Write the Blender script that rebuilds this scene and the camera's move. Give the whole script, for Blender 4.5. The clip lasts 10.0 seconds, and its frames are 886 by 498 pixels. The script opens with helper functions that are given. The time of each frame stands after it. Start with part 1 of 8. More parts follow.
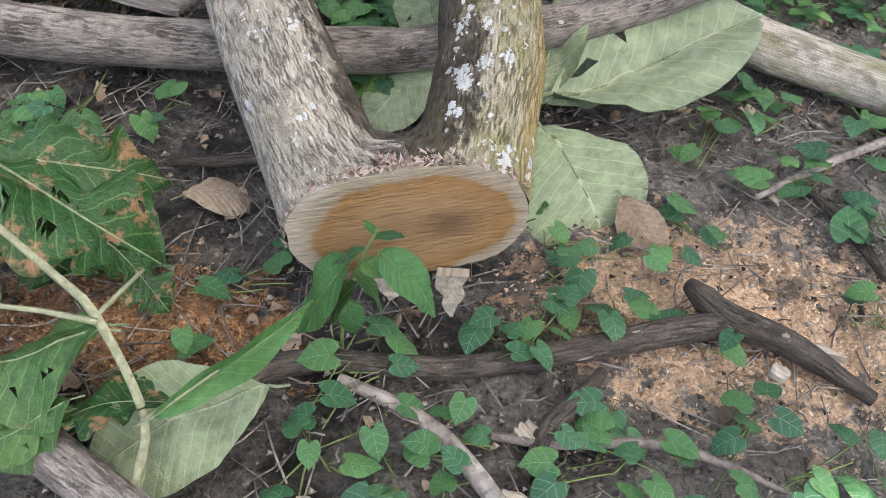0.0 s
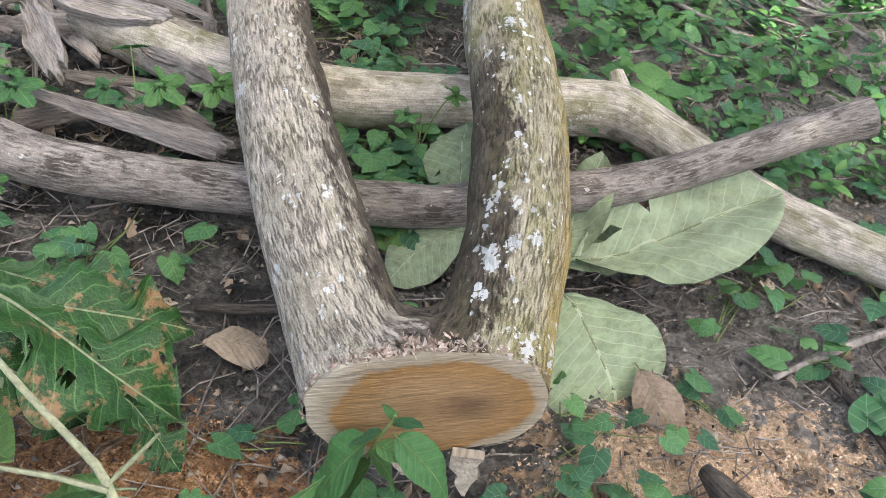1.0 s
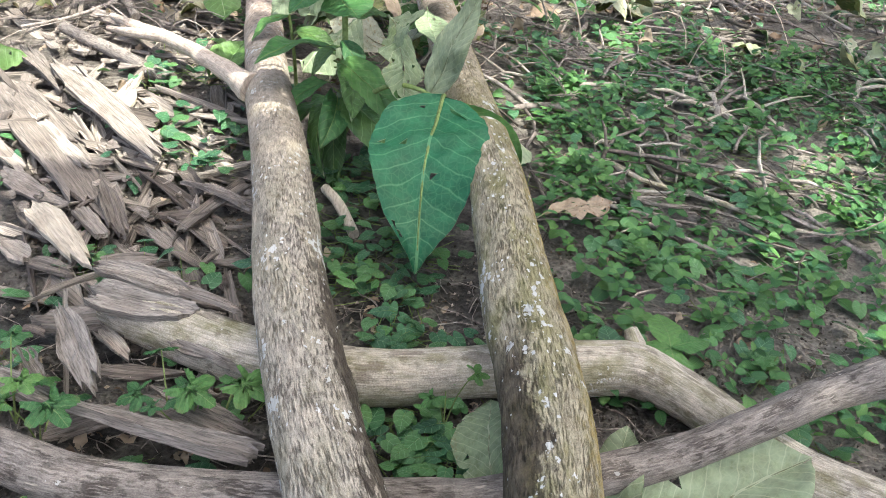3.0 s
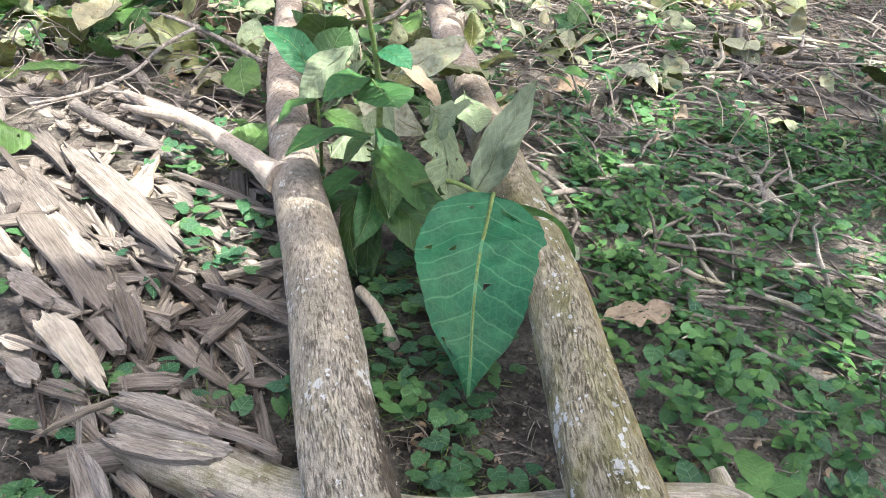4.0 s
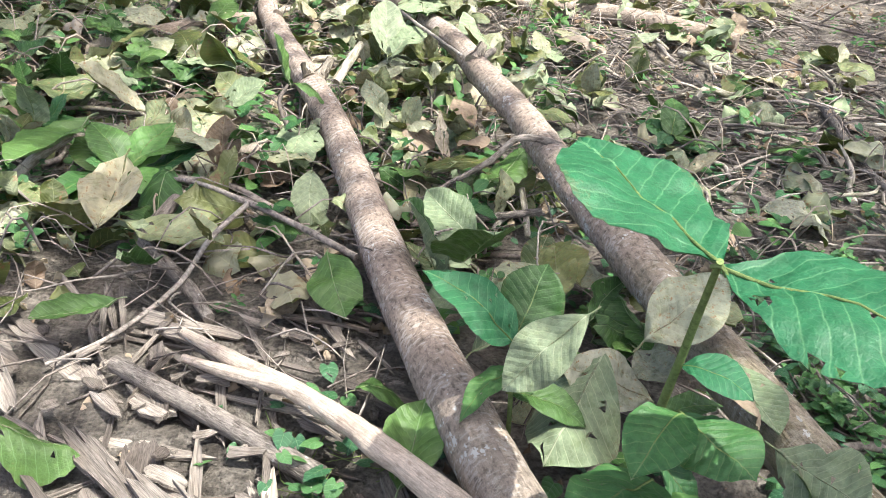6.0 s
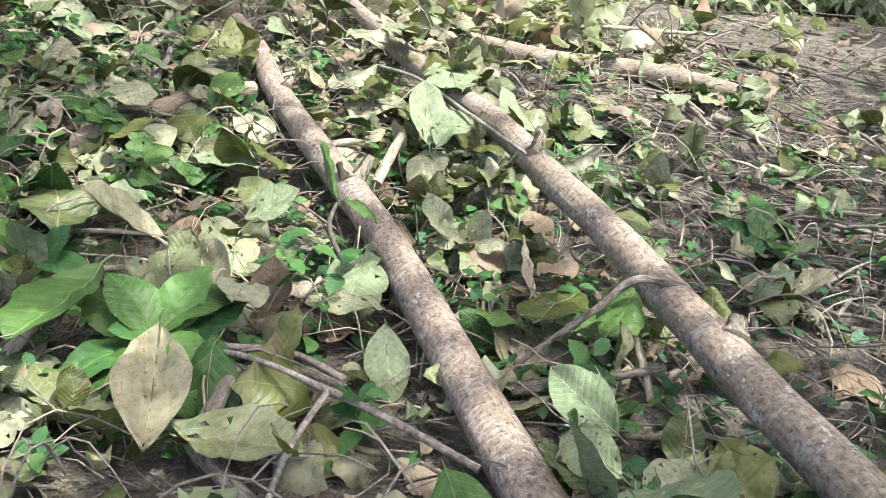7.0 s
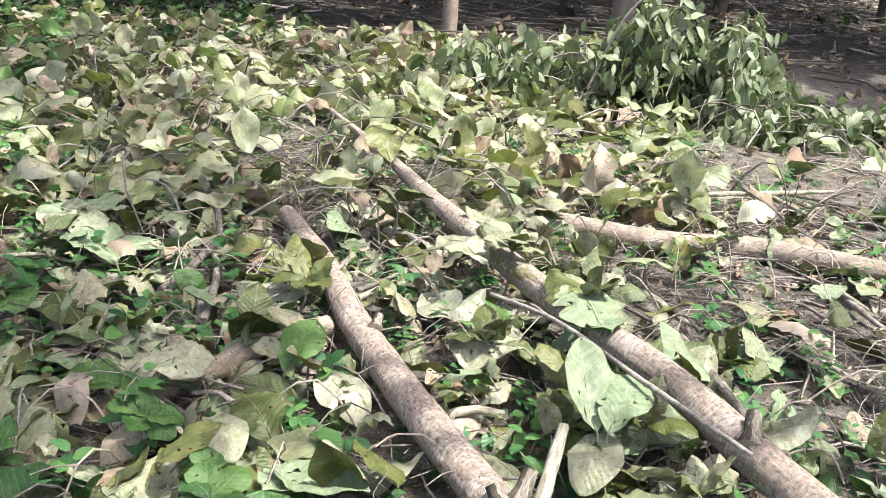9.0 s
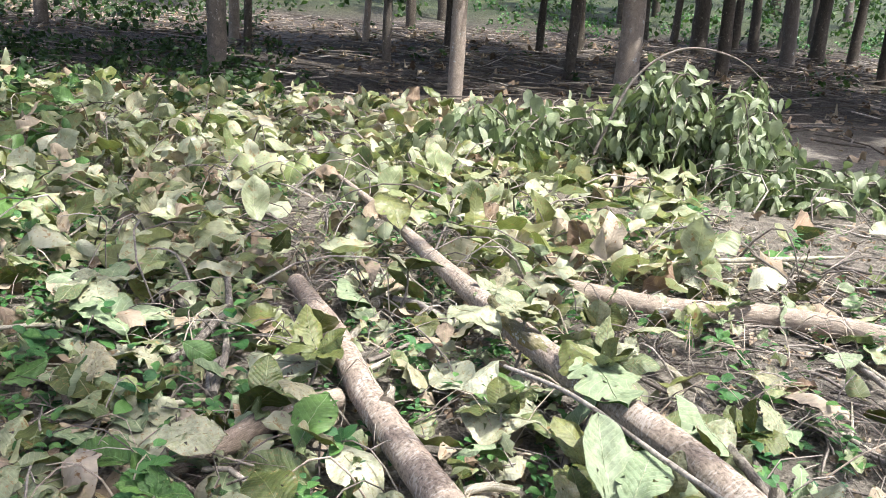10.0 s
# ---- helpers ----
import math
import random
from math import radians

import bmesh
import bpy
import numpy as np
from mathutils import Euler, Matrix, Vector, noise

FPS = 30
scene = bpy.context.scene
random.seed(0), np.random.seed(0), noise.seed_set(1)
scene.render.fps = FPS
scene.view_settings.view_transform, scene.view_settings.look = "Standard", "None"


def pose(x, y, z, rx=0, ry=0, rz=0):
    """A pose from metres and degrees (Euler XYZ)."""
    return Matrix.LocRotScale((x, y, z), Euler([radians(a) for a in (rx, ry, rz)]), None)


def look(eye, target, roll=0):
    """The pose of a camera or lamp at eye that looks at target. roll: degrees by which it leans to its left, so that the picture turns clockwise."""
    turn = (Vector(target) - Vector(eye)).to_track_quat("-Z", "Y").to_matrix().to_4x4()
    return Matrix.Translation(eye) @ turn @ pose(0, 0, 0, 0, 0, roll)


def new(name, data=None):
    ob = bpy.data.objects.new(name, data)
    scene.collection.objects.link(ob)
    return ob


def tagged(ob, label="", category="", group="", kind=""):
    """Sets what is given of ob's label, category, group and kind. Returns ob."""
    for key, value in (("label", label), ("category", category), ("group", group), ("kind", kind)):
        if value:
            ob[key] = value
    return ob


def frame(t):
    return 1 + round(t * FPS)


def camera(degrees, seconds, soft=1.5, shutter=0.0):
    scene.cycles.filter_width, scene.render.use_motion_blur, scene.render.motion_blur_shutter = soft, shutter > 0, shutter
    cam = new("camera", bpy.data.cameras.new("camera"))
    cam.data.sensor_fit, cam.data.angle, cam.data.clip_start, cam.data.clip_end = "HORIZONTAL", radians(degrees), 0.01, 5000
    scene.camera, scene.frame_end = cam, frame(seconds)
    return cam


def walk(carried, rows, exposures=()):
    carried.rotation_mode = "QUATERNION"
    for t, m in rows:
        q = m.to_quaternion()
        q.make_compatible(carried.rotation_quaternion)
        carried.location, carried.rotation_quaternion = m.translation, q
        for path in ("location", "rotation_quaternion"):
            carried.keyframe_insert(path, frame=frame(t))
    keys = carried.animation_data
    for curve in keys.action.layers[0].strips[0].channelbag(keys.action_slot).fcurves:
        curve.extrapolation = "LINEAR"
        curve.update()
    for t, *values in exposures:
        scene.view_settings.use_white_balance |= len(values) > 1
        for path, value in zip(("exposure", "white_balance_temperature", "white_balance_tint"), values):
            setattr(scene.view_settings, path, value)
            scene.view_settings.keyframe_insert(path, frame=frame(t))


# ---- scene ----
cam = camera(52.5, 10.0, soft=0.45)
EXPOSURE = 1.35
PATH = [
    (0, (0.265, 0.164, 1.038), (0.333, 1.521, -0.43), 9.5),
    (0.5, (0.242, 0.196, 1.065), (0.282, 1.625, -0.333), 11.9),
    (1, (0.231, 0.228, 1.112), (0.243, 1.735, -0.203), 11.7),
    (1.5, (0.212, 0.257, 1.165), (0.206, 1.792, -0.117), 11.0),
    (2, (0.19, 0.277, 1.247), (0.155, 1.911, 0.095), 8.8),
    (2.5, (0.176, 0.297, 1.304), (0.118, 1.984, 0.231), 7.0),
    (2.7, (0.164, 0.32, 1.318), (0.111, 2.012, 0.252), 6.9),
    (3.8, (0.039, 0.499, 1.336), (-0.019, 2.255, 0.381), 7.0),
    (4, (-0.018, 0.596, 1.341), (-0.074, 2.356, 0.392), 7.1),
    (4.5, (-0.16, 0.817, 1.399), (-0.127, 2.577, 0.45), 8.3),
    (5, (-0.372, 1.211, 1.394), (-0.32, 2.973, 0.448), 6.1),
    (5.5, (-0.581, 1.501, 1.484), (-0.528, 3.271, 0.556), 5.8),
    (5.7, (-0.696, 1.599, 1.468), (-0.626, 3.371, 0.543), 6.0),
    (6.8, (-1.335, 2.373, 1.554), (-1.068, 4.141, 0.658), 7.5),
    (7, (-1.393, 2.551, 1.581), (-1.124, 4.321, 0.689), 7.6),
    (7.5, (-1.56, 2.929, 1.562), (-1.294, 4.712, 0.696), 7.7),
    (8, (-1.768, 3.284, 1.622), (-1.507, 5.081, 0.783), 7.6),
    (8.5, (-1.809, 3.637, 1.648), (-1.555, 5.454, 0.851), 4.6),
    (9, (-1.806, 3.812, 1.684), (-1.554, 5.678, 1.011), 4.6),
    (9.5, (-1.839, 3.853, 1.719), (-1.588, 5.745, 1.122), 4.6),
    (10, (-1.839, 3.846, 1.719), (-1.601, 5.755, 1.172), 4.3),
]
walk(cam, [(t, look(eye, target, roll)) for t, eye, target, roll in PATH],
     exposures=[(t, EXPOSURE + e, kelvin, tint) for t, e, kelvin, tint in ((0, 1.0, 6400, 7), (1.5, 1.12, 6430, 5), (2.5, 0.94, 6380, 5), (4.5, 0.73, 6270, 8), (5.5, 0.51, 6250, 9), (7, 0.31, 6270, 5), (8.5, 0.28, 6200, 8), (10, 0.35, 6130, 8))])

# ---- light ----
SUN_TO = Vector((0.32, -0.20, 0.92)).normalized()
world = bpy.data.worlds.new("world")
scene.world = world
world.use_nodes = True
wn = world.node_tree.nodes
sky = wn.new("ShaderNodeTexSky")
sky.sky_type, sky.sun_disc = "NISHITA", False
sky.sun_elevation = math.asin(SUN_TO.z)
sky.sun_rotation = math.atan2(SUN_TO.x, SUN_TO.y)
sky.air_density, sky.dust_density, sky.ozone_density = 0.5, 5.0, 0.3
wn["Background"].inputs["Strength"].default_value = 0.15
world.node_tree.links.new(sky.outputs[0], wn["Background"].inputs["Color"])
sun = new("sun", bpy.data.lights.new("sun", "SUN"))
sun.data.energy, sun.data.angle, sun.data.color = 2.5, radians(0.6), (1.0, 0.955, 0.89)
sun.matrix_world = look(SUN_TO * 30, (0, 0, 0))

# ---- materials ----
MATS = {}


def material(name):
    m = bpy.data.materials.new(name)
    m.use_nodes = True
    MATS[name] = m
    nt = m.node_tree
    return m, nt, nt.nodes["Principled BSDF"]


def node(nt, kind, **sets):
    n = nt.nodes.new(kind)
    for k, v in sets.items():
        if k in n.inputs:
            n.inputs[k].default_value = v
    return n


def ramp(nt, fac, stops, mode="LINEAR"):
    r = nt.nodes.new("ShaderNodeValToRGB")
    r.color_ramp.interpolation = mode
    while len(r.color_ramp.elements) < len(stops):
        r.color_ramp.elements.new(0.5)
    for e, (p, c) in zip(r.color_ramp.elements, stops):
        e.position = p
        e.color = (*c, 1) if not isinstance(c, (int, float)) else (c, c, c, 1)
    nt.links.new(fac, r.inputs[0])
    return r.outputs[0]


def mix(nt, fac, a, b, blend="MIX"):
    n = nt.nodes.new("ShaderNodeMix")
    n.data_type, n.blend_type = "RGBA", blend
    for sock, v in ((n.inputs[0], fac), (n.inputs[6], a), (n.inputs[7], b)):
        if isinstance(v, (int, float)):
            sock.default_value = v
        elif isinstance(v, tuple):
            sock.default_value = (*v, 1)
        else:
            nt.links.new(v, sock)
    return n.outputs[2]


def calc(nt, op, a, b=0.0, clamp=False):
    n = nt.nodes.new("ShaderNodeMath")
    n.operation, n.use_clamp = op, clamp
    for sock, v in zip(n.inputs, (a, b)):
        if isinstance(v, (int, float)):
            sock.default_value = v
        else:
            nt.links.new(v, sock)
    return n.outputs[0]


def coords(nt, kind="Object", scale=(1, 1, 1), shift=None):
    tc = nt.nodes.new("ShaderNodeTexCoord")
    mp = nt.nodes.new("ShaderNodeMapping")
    mp.inputs["Scale"].default_value = scale
    nt.links.new(tc.outputs[kind], mp.inputs["Vector"])
    if shift is not None:
        nt.links.new(shift, mp.inputs["Location"])
    return mp.outputs[0]


def noise_tex(nt, vec, scale, detail=4.0, rough=0.55):
    n = node(nt, "ShaderNodeTexNoise", Scale=scale, Detail=detail, Roughness=rough)
    nt.links.new(vec, n.inputs["Vector"])
    return n.outputs["Fac"]


def bump(nt, bsdf, height, strength=0.5, dist=0.004):
    b = node(nt, "ShaderNodeBump", Strength=strength, Distance=dist)
    nt.links.new(height, b.inputs["Height"])
    nt.links.new(b.outputs[0], bsdf.inputs["Normal"])


def leaf_material(name, stops, rough=0.45, spots=0.0, spot_scale=22, spot_col=(0.22, 0.13, 0.06), glow=0.25, vein=(0.30, 0.38, 0.16), vein_amount=0.5, ribs=12.0, shine=0.35, worn=0.25):
    """stops: colours between which each leaf lies."""
    m, nt, p = material(name)
    oi = nt.nodes.new("ShaderNodeObjectInfo")
    geo = nt.nodes.new("ShaderNodeNewGeometry")
    rnd = calc(nt, "FRACT", calc(nt, "ADD", oi.outputs["Random"], geo.outputs["Random Per Island"]))
    uv = coords(nt, "UV")
    sep = nt.nodes.new("ShaderNodeSeparateXYZ")
    nt.links.new(uv, sep.inputs[0])
    side = calc(nt, "ABSOLUTE", calc(nt, "SUBTRACT", sep.outputs[0], 0.5))
    col = ramp(nt, rnd, [(i / max(1, len(stops) - 1), c) for i, c in enumerate(stops)])
    obj = coords(nt, "Object")
    n1 = noise_tex(nt, obj, 14, 3)
    col = mix(nt, 0.55, col, mix(nt, 1.0, col, ramp(nt, n1, [(0.25, 0.45), (0.75, 1.35)]), "MULTIPLY"))
    if spots:
        n2 = noise_tex(nt, obj, spot_scale, 5, 0.7)
        col = mix(nt, ramp(nt, n2, [(0.62 - spots * 0.2, 0), (0.68 - spots * 0.2, 1)]), col, spot_col)
    # blotches of fading and browning towards the edge
    fade = noise_tex(nt, obj, 5.5, 4, 0.65)
    col = mix(nt, calc(nt, "MULTIPLY", ramp(nt, fade, [(0.50, 0.0), (0.62, 0.75)]), worn), col, mix(nt, 1.0, col, (1.3, 1.25, 1.12), "MULTIPLY"))
    col = mix(nt, calc(nt, "MULTIPLY", ramp(nt, noise_tex(nt, obj, 9, 5, 0.7), [(0.52, 0.0), (0.60, 0.8)]), worn), col, mix(nt, 1.0, col, (0.62, 0.66, 0.5), "MULTIPLY"))
    rim = calc(nt, "ADD", calc(nt, "MULTIPLY", side, 2.0), calc(nt, "MULTIPLY", calc(nt, "SUBTRACT", noise_tex(nt, obj, 30, 4, 0.7), 0.5), 1.1))
    col = mix(nt, calc(nt, "MULTIPLY", ramp(nt, rim, [(0.92, 0.0), (1.08, 0.7)]), worn), col, spot_col)
    # midrib and side ribs
    mid = calc(nt, "LESS_THAN", side, 0.010)
    w = calc(nt, "SUBTRACT", sep.outputs[1], calc(nt, "MULTIPLY", calc(nt, "POWER", side, 0.85), 0.5))
    w = calc(nt, "ADD", w, calc(nt, "MULTIPLY", noise_tex(nt, coords(nt, "UV"), 5, 2), 0.05))
    saw = calc(nt, "ABSOLUTE", calc(nt, "SUBTRACT", calc(nt, "FRACT", calc(nt, "MULTIPLY", w, ribs)), 0.5))
    rib = ramp(nt, saw, [(0.0, 0.8), (0.025, 0.45), (0.07, 0.0)])
    veins = calc(nt, "MULTIPLY", calc(nt, "MAXIMUM", mid, rib), vein_amount)
    col = mix(nt, veins, col, vein)
    net = node(nt, "ShaderNodeTexVoronoi", Scale=26.0)
    net.feature = "DISTANCE_TO_EDGE"
    nt.links.new(uv, net.inputs["Vector"])
    mesh_lines = ramp(nt, net.outputs["Distance"], [(0.0, 1.0), (0.10, 0.0)])
    col = mix(nt, calc(nt, "MULTIPLY", mesh_lines, 0.22 * vein_amount), col, vein)
    nt.links.new(col, p.inputs["Base Color"])
    p.inputs["Roughness"].default_value = rough
    p.inputs["Specular IOR Level"].default_value = shine
    h = calc(nt, "ADD", calc(nt, "ADD", calc(nt, "MULTIPLY", saw, 1.5), calc(nt, "MULTIPLY", mesh_lines, -0.12)), noise_tex(nt, obj, 60, 2))
    bump(nt, p, h, 0.4, 0.004)
    tr = nt.nodes.new("ShaderNodeBsdfTranslucent")
    nt.links.new(mix(nt, 1.0, col, (1.0, 1.12, 0.72), "MULTIPLY"), tr.inputs["Color"])
    ms = nt.nodes.new("ShaderNodeMixShader")
    ms.inputs[0].default_value = glow
    nt.links.new(p.outputs[0], ms.inputs[1])
    nt.links.new(tr.outputs[0], ms.inputs[2])
    nt.links.new(ms.outputs[0], nt.nodes["Material Output"].inputs["Surface"])
    return m


def bark_material(name, light, dark, lichen=0.3, lichen_col=(0.60, 0.60, 0.56), moss=0.0, far=None, plates=0.0, far_from=3.2, stain=None, edge=None, blotch=0.5, streak=0.0, off=0.0):
    """UV in metres: round the stem, along the stem."""
    m, nt, p = material(name)
    uv = coords(nt, "UV")

    def cuv(scale):
        out = coords(nt, "UV", scale)
        out.node.inputs["Location"].default_value = (off, 1.7 * off, 0)
        return out

    sep = nt.nodes.new("ShaderNodeSeparateXYZ")
    nt.links.new(uv, sep.inputs[0])
    fine = noise_tex(nt, cuv((420, 260, 1)), 1.0, 3, 0.65)
    mid = noise_tex(nt, cuv((75, 38, 1)), 1.0, 5, 0.65)
    big = noise_tex(nt, cuv((20, 9, 1)), 1.0, 5, 0.65)
    grain = noise_tex(nt, cuv((230, 11, 1)), 1.0, 5, 0.65)
    half = tuple(0.55 * a + 0.45 * c for a, c in zip(light, dark))
    col = ramp(nt, mid, [(0.30, half), (0.52, light), (0.72, tuple(min(0.7, 1.15 * v) for v in light))])
    col = mix(nt, 0.55, col, mix(nt, 1.0, col, ramp(nt, fine, [(0.3, 0.45), (0.7, 1.45)]), "MULTIPLY"))
    if streak:
        col = mix(nt, streak, col, mix(nt, 1.0, col, ramp(nt, grain, [(0.32, 0.35), (0.5, 0.95), (0.68, 1.4)]), "MULTIPLY"))
    col = mix(nt, calc(nt, "MULTIPLY", ramp(nt, big, [(0.53, 0.0), (0.57, 0.7), (0.70, 1.0)]), blotch), col, mix(nt, fine, tuple(0.8 * v for v in dark), tuple(2.2 * v for v in dark)))
    height = calc(nt, "ADD", calc(nt, "MULTIPLY", mid, 0.6), calc(nt, "MULTIPLY", fine, 0.45))
    along = None
    if far:
        a = nt.nodes.new("ShaderNodeMapRange")
        a.inputs[1].default_value, a.inputs[2].default_value = far_from, far_from + 1.6
        nt.links.new(sep.outputs[1], a.inputs[0])
        along = a.outputs[0]
    if plates:
        # short dark cracks along the stem
        wob = node(nt, "ShaderNodeTexNoise", Scale=45.0, Detail=3.0)
        nt.links.new(uv, wob.inputs["Vector"])
        warp = nt.nodes.new("ShaderNodeVectorMath")
        warp.operation = "MULTIPLY_ADD"
        nt.links.new(wob.outputs["Color"], warp.inputs[0])
        warp.inputs[1].default_value = (0.010, 0.012, 0)
        nt.links.new(uv, warp.inputs[2])
        sq = nt.nodes.new("ShaderNodeMapping")
        sq.inputs["Scale"].default_value = (270, 30, 1)
        nt.links.new(warp.outputs[0], sq.inputs["Vector"])
        cr = noise_tex(nt, sq.outputs[0], 1.0, 5, 0.68)
        many = calc(nt, "MULTIPLY", calc(nt, "SUBTRACT", noise_tex(nt, cuv((20, 10, 1)), 1.0, 3), 0.5), 0.35)
        crack = ramp(nt, calc(nt, "ADD", cr, many), [(0.34, 0.9), (0.41, 0.6), (0.47, 0.0)])
        col = mix(nt, ramp(nt, cr, [(0.52, 0.0), (0.64, 0.75)]), col, tuple(min(0.75, 1.45 * v) for v in light))
        worn = noise_tex(nt, cuv((14, 5, 1)), 1.0, 4, 0.6)
        col = mix(nt, ramp(nt, worn, [(0.50, 0.0), (0.62, 0.55)]), col, mix(nt, 1.0, col, (1.5, 1.47, 1.42), "MULTIPLY"))
        crack = calc(nt, "MULTIPLY", crack, plates)
        if along is not None:
            crack = calc(nt, "MULTIPLY", crack, calc(nt, "SUBTRACT", 1.0, calc(nt, "MULTIPLY", along, 0.9)))
        col = mix(nt, crack, col, dark)
        height = calc(nt, "SUBTRACT", height, crack)
        bare = noise_tex(nt, cuv((26, 6, 1)), 1.0, 4, 0.6)
        col = mix(nt, ramp(nt, bare, [(0.66, 0.0), (0.69, 0.85)]), col, (0.62, 0.53, 0.42))
    if far:
        ring = noise_tex(nt, cuv((34, 75, 1)), 1.0, 5, 0.65)
        patch = noise_tex(nt, cuv((9, 7, 1)), 1.0, 3, 0.6)
        fc = ramp(nt, mid, [(0.34, tuple(0.4 * v for v in far)), (0.5, far), (0.66, tuple(1.35 * v for v in far))])
        fc = mix(nt, ramp(nt, calc(nt, "ADD", ring, calc(nt, "MULTIPLY", calc(nt, "SUBTRACT", patch, 0.5), 0.5)), [(0.53, 0.0), (0.61, 0.85)]), fc, (0.54, 0.475, 0.415))
        fc = mix(nt, 0.5, fc, mix(nt, 1.0, fc, ramp(nt, fine, [(0.3, 0.45), (0.7, 1.45)]), "MULTIPLY"))
        col = mix(nt, along, col, fc)
    if moss:
        n3 = noise_tex(nt, cuv((12, 5, 1)), 1.0, 6, 0.7)
        green = calc(nt, "MULTIPLY", ramp(nt, n3, [(0.45, 0), (0.60, 1)]), moss)
        if along is not None:
            green = calc(nt, "MULTIPLY", green, calc(nt, "SUBTRACT", 1.0, calc(nt, "MULTIPLY", along, 0.85)))
        col = mix(nt, green, col, mix(nt, fine, (0.07, 0.075, 0.015), (0.26, 0.25, 0.075)))
    if edge:
        eu, ew, ecol = edge
        d = calc(nt, "DIVIDE", calc(nt, "ABSOLUTE", calc(nt, "SUBTRACT", sep.outputs[0], eu)), ew)
        d = calc(nt, "ADD", d, calc(nt, "MULTIPLY", calc(nt, "SUBTRACT", mid, 0.5), 2.0))
        e = ramp(nt, d, [(0.3, 0.6), (1.1, 0.0)])
        if along is not None:
            e = calc(nt, "MULTIPLY", e, calc(nt, "SUBTRACT", 1.0, along))
        col = mix(nt, e, col, mix(nt, 1.0, ramp(nt, fine, [(0.3, 0.6), (0.7, 1.4)]), ecol, "MULTIPLY"))
    if stain:
        su, sw, sl = stain
        d = calc(nt, "DIVIDE", calc(nt, "ABSOLUTE", calc(nt, "SUBTRACT", sep.outputs[0], su)), sw)
        d = calc(nt, "ADD", d, calc(nt, "MULTIPLY", calc(nt, "SUBTRACT", noise_tex(nt, cuv((22, 9, 1)), 1.0, 5, 0.7), 0.5), 3.0))
        d = calc(nt, "MAXIMUM", d, calc(nt, "DIVIDE", sep.outputs[1], sl))
        col = mix(nt, ramp(nt, d, [(0.80, 0.8), (1.08, 0.0)]), col, ramp(nt, mid, [(0.35, (0.016, 0.012, 0.009)), (0.55, (0.05, 0.035, 0.024)), (0.68, (0.10, 0.085, 0.04))]))
    if lichen:
        # lichen: round crusts of many sizes, in clusters
        for size, share in ((38.0, 0.95), (80.0, 1.0)):
            lv = node(nt, "ShaderNodeTexVoronoi", Scale=1.0)
            nt.links.new(cuv((size, size * 0.62, 1)), lv.inputs["Vector"])
            ls = nt.nodes.new("ShaderNodeSeparateXYZ")
            nt.links.new(lv.outputs["Color"], ls.inputs[0])
            cluster = noise_tex(nt, cuv((9, 5, 1)), 1.0, 2)
            grow = calc(nt, "ADD", calc(nt, "MULTIPLY", ls.outputs[0], 0.5), calc(nt, "MULTIPLY", calc(nt, "SUBTRACT", cluster, 0.5), 2.0))
            if along is not None:
                grow = calc(nt, "SUBTRACT", grow, calc(nt, "MULTIPLY", along, 0.12))
            grow = calc(nt, "SUBTRACT", grow, 0.62 - 0.42 * lichen * share)
            rag = calc(nt, "MULTIPLY", calc(nt, "SUBTRACT", noise_tex(nt, cuv((170, 120, 1)), 1.0, 3, 0.6), 0.5), 1.1)
            crust = calc(nt, "ADD", calc(nt, "SUBTRACT", calc(nt, "MULTIPLY", grow, 1.3), lv.outputs["Distance"]), rag)
            col = mix(nt, ramp(nt, crust, [(0.0, 0.0), (0.06, 0.95)]), col, lichen_col)
    nt.links.new(col, p.inputs["Base Color"])
    p.inputs["Roughness"].default_value = 0.85
    p.inputs["Specular IOR Level"].default_value = 0.2
    if streak:
        height = calc(nt, "ADD", height, calc(nt, "MULTIPLY", grain, streak))
    bump(nt, p, height, 1.0, 0.007)
    return m


def wood_material(name, stops, scale=(60, 4, 60), rough=0.85, vary=0.6):
    """Dead wood and chips: grain along the local y axis."""
    m, nt, p = material(name)
    oi = nt.nodes.new("ShaderNodeObjectInfo")
    geo = nt.nodes.new("ShaderNodeNewGeometry")
    rnd = calc(nt, "FRACT", calc(nt, "ADD", oi.outputs["Random"], geo.outputs["Random Per Island"]))
    g = noise_tex(nt, coords(nt, "Object", scale), 1.0, 6, 0.65)
    hair = noise_tex(nt, coords(nt, "Object", tuple(3.2 * v for v in scale)), 1.0, 3, 0.6)
    base = ramp(nt, rnd, [(i / max(1, len(stops) - 1), c) for i, c in enumerate(stops)])
    col = mix(nt, vary, base, mix(nt, 1.0, base, ramp(nt, g, [(0.3, 0.28), (0.5, 0.9), (0.68, 1.45)]), "MULTIPLY"))
    col = mix(nt, vary, col, mix(nt, 1.0, col, ramp(nt, hair, [(0.36, 0.35), (0.5, 1.0), (0.66, 1.3)]), "MULTIPLY"))
    blot = noise_tex(nt, coords(nt, "Object"), 9, 4)
    col = mix(nt, ramp(nt, blot, [(0.5, 0.0), (0.75, 0.6)]), col, mix(nt, 1.0, col, (0.42, 0.38, 0.34), "MULTIPLY"))
    nt.links.new(col, p.inputs["Base Color"])
    p.inputs["Roughness"].default_value = rough
    p.inputs["Specular IOR Level"].default_value = 0.2
    bump(nt, p, calc(nt, "ADD", g, calc(nt, "MULTIPLY", hair, 0.5)), 0.9, 0.005)
    return m


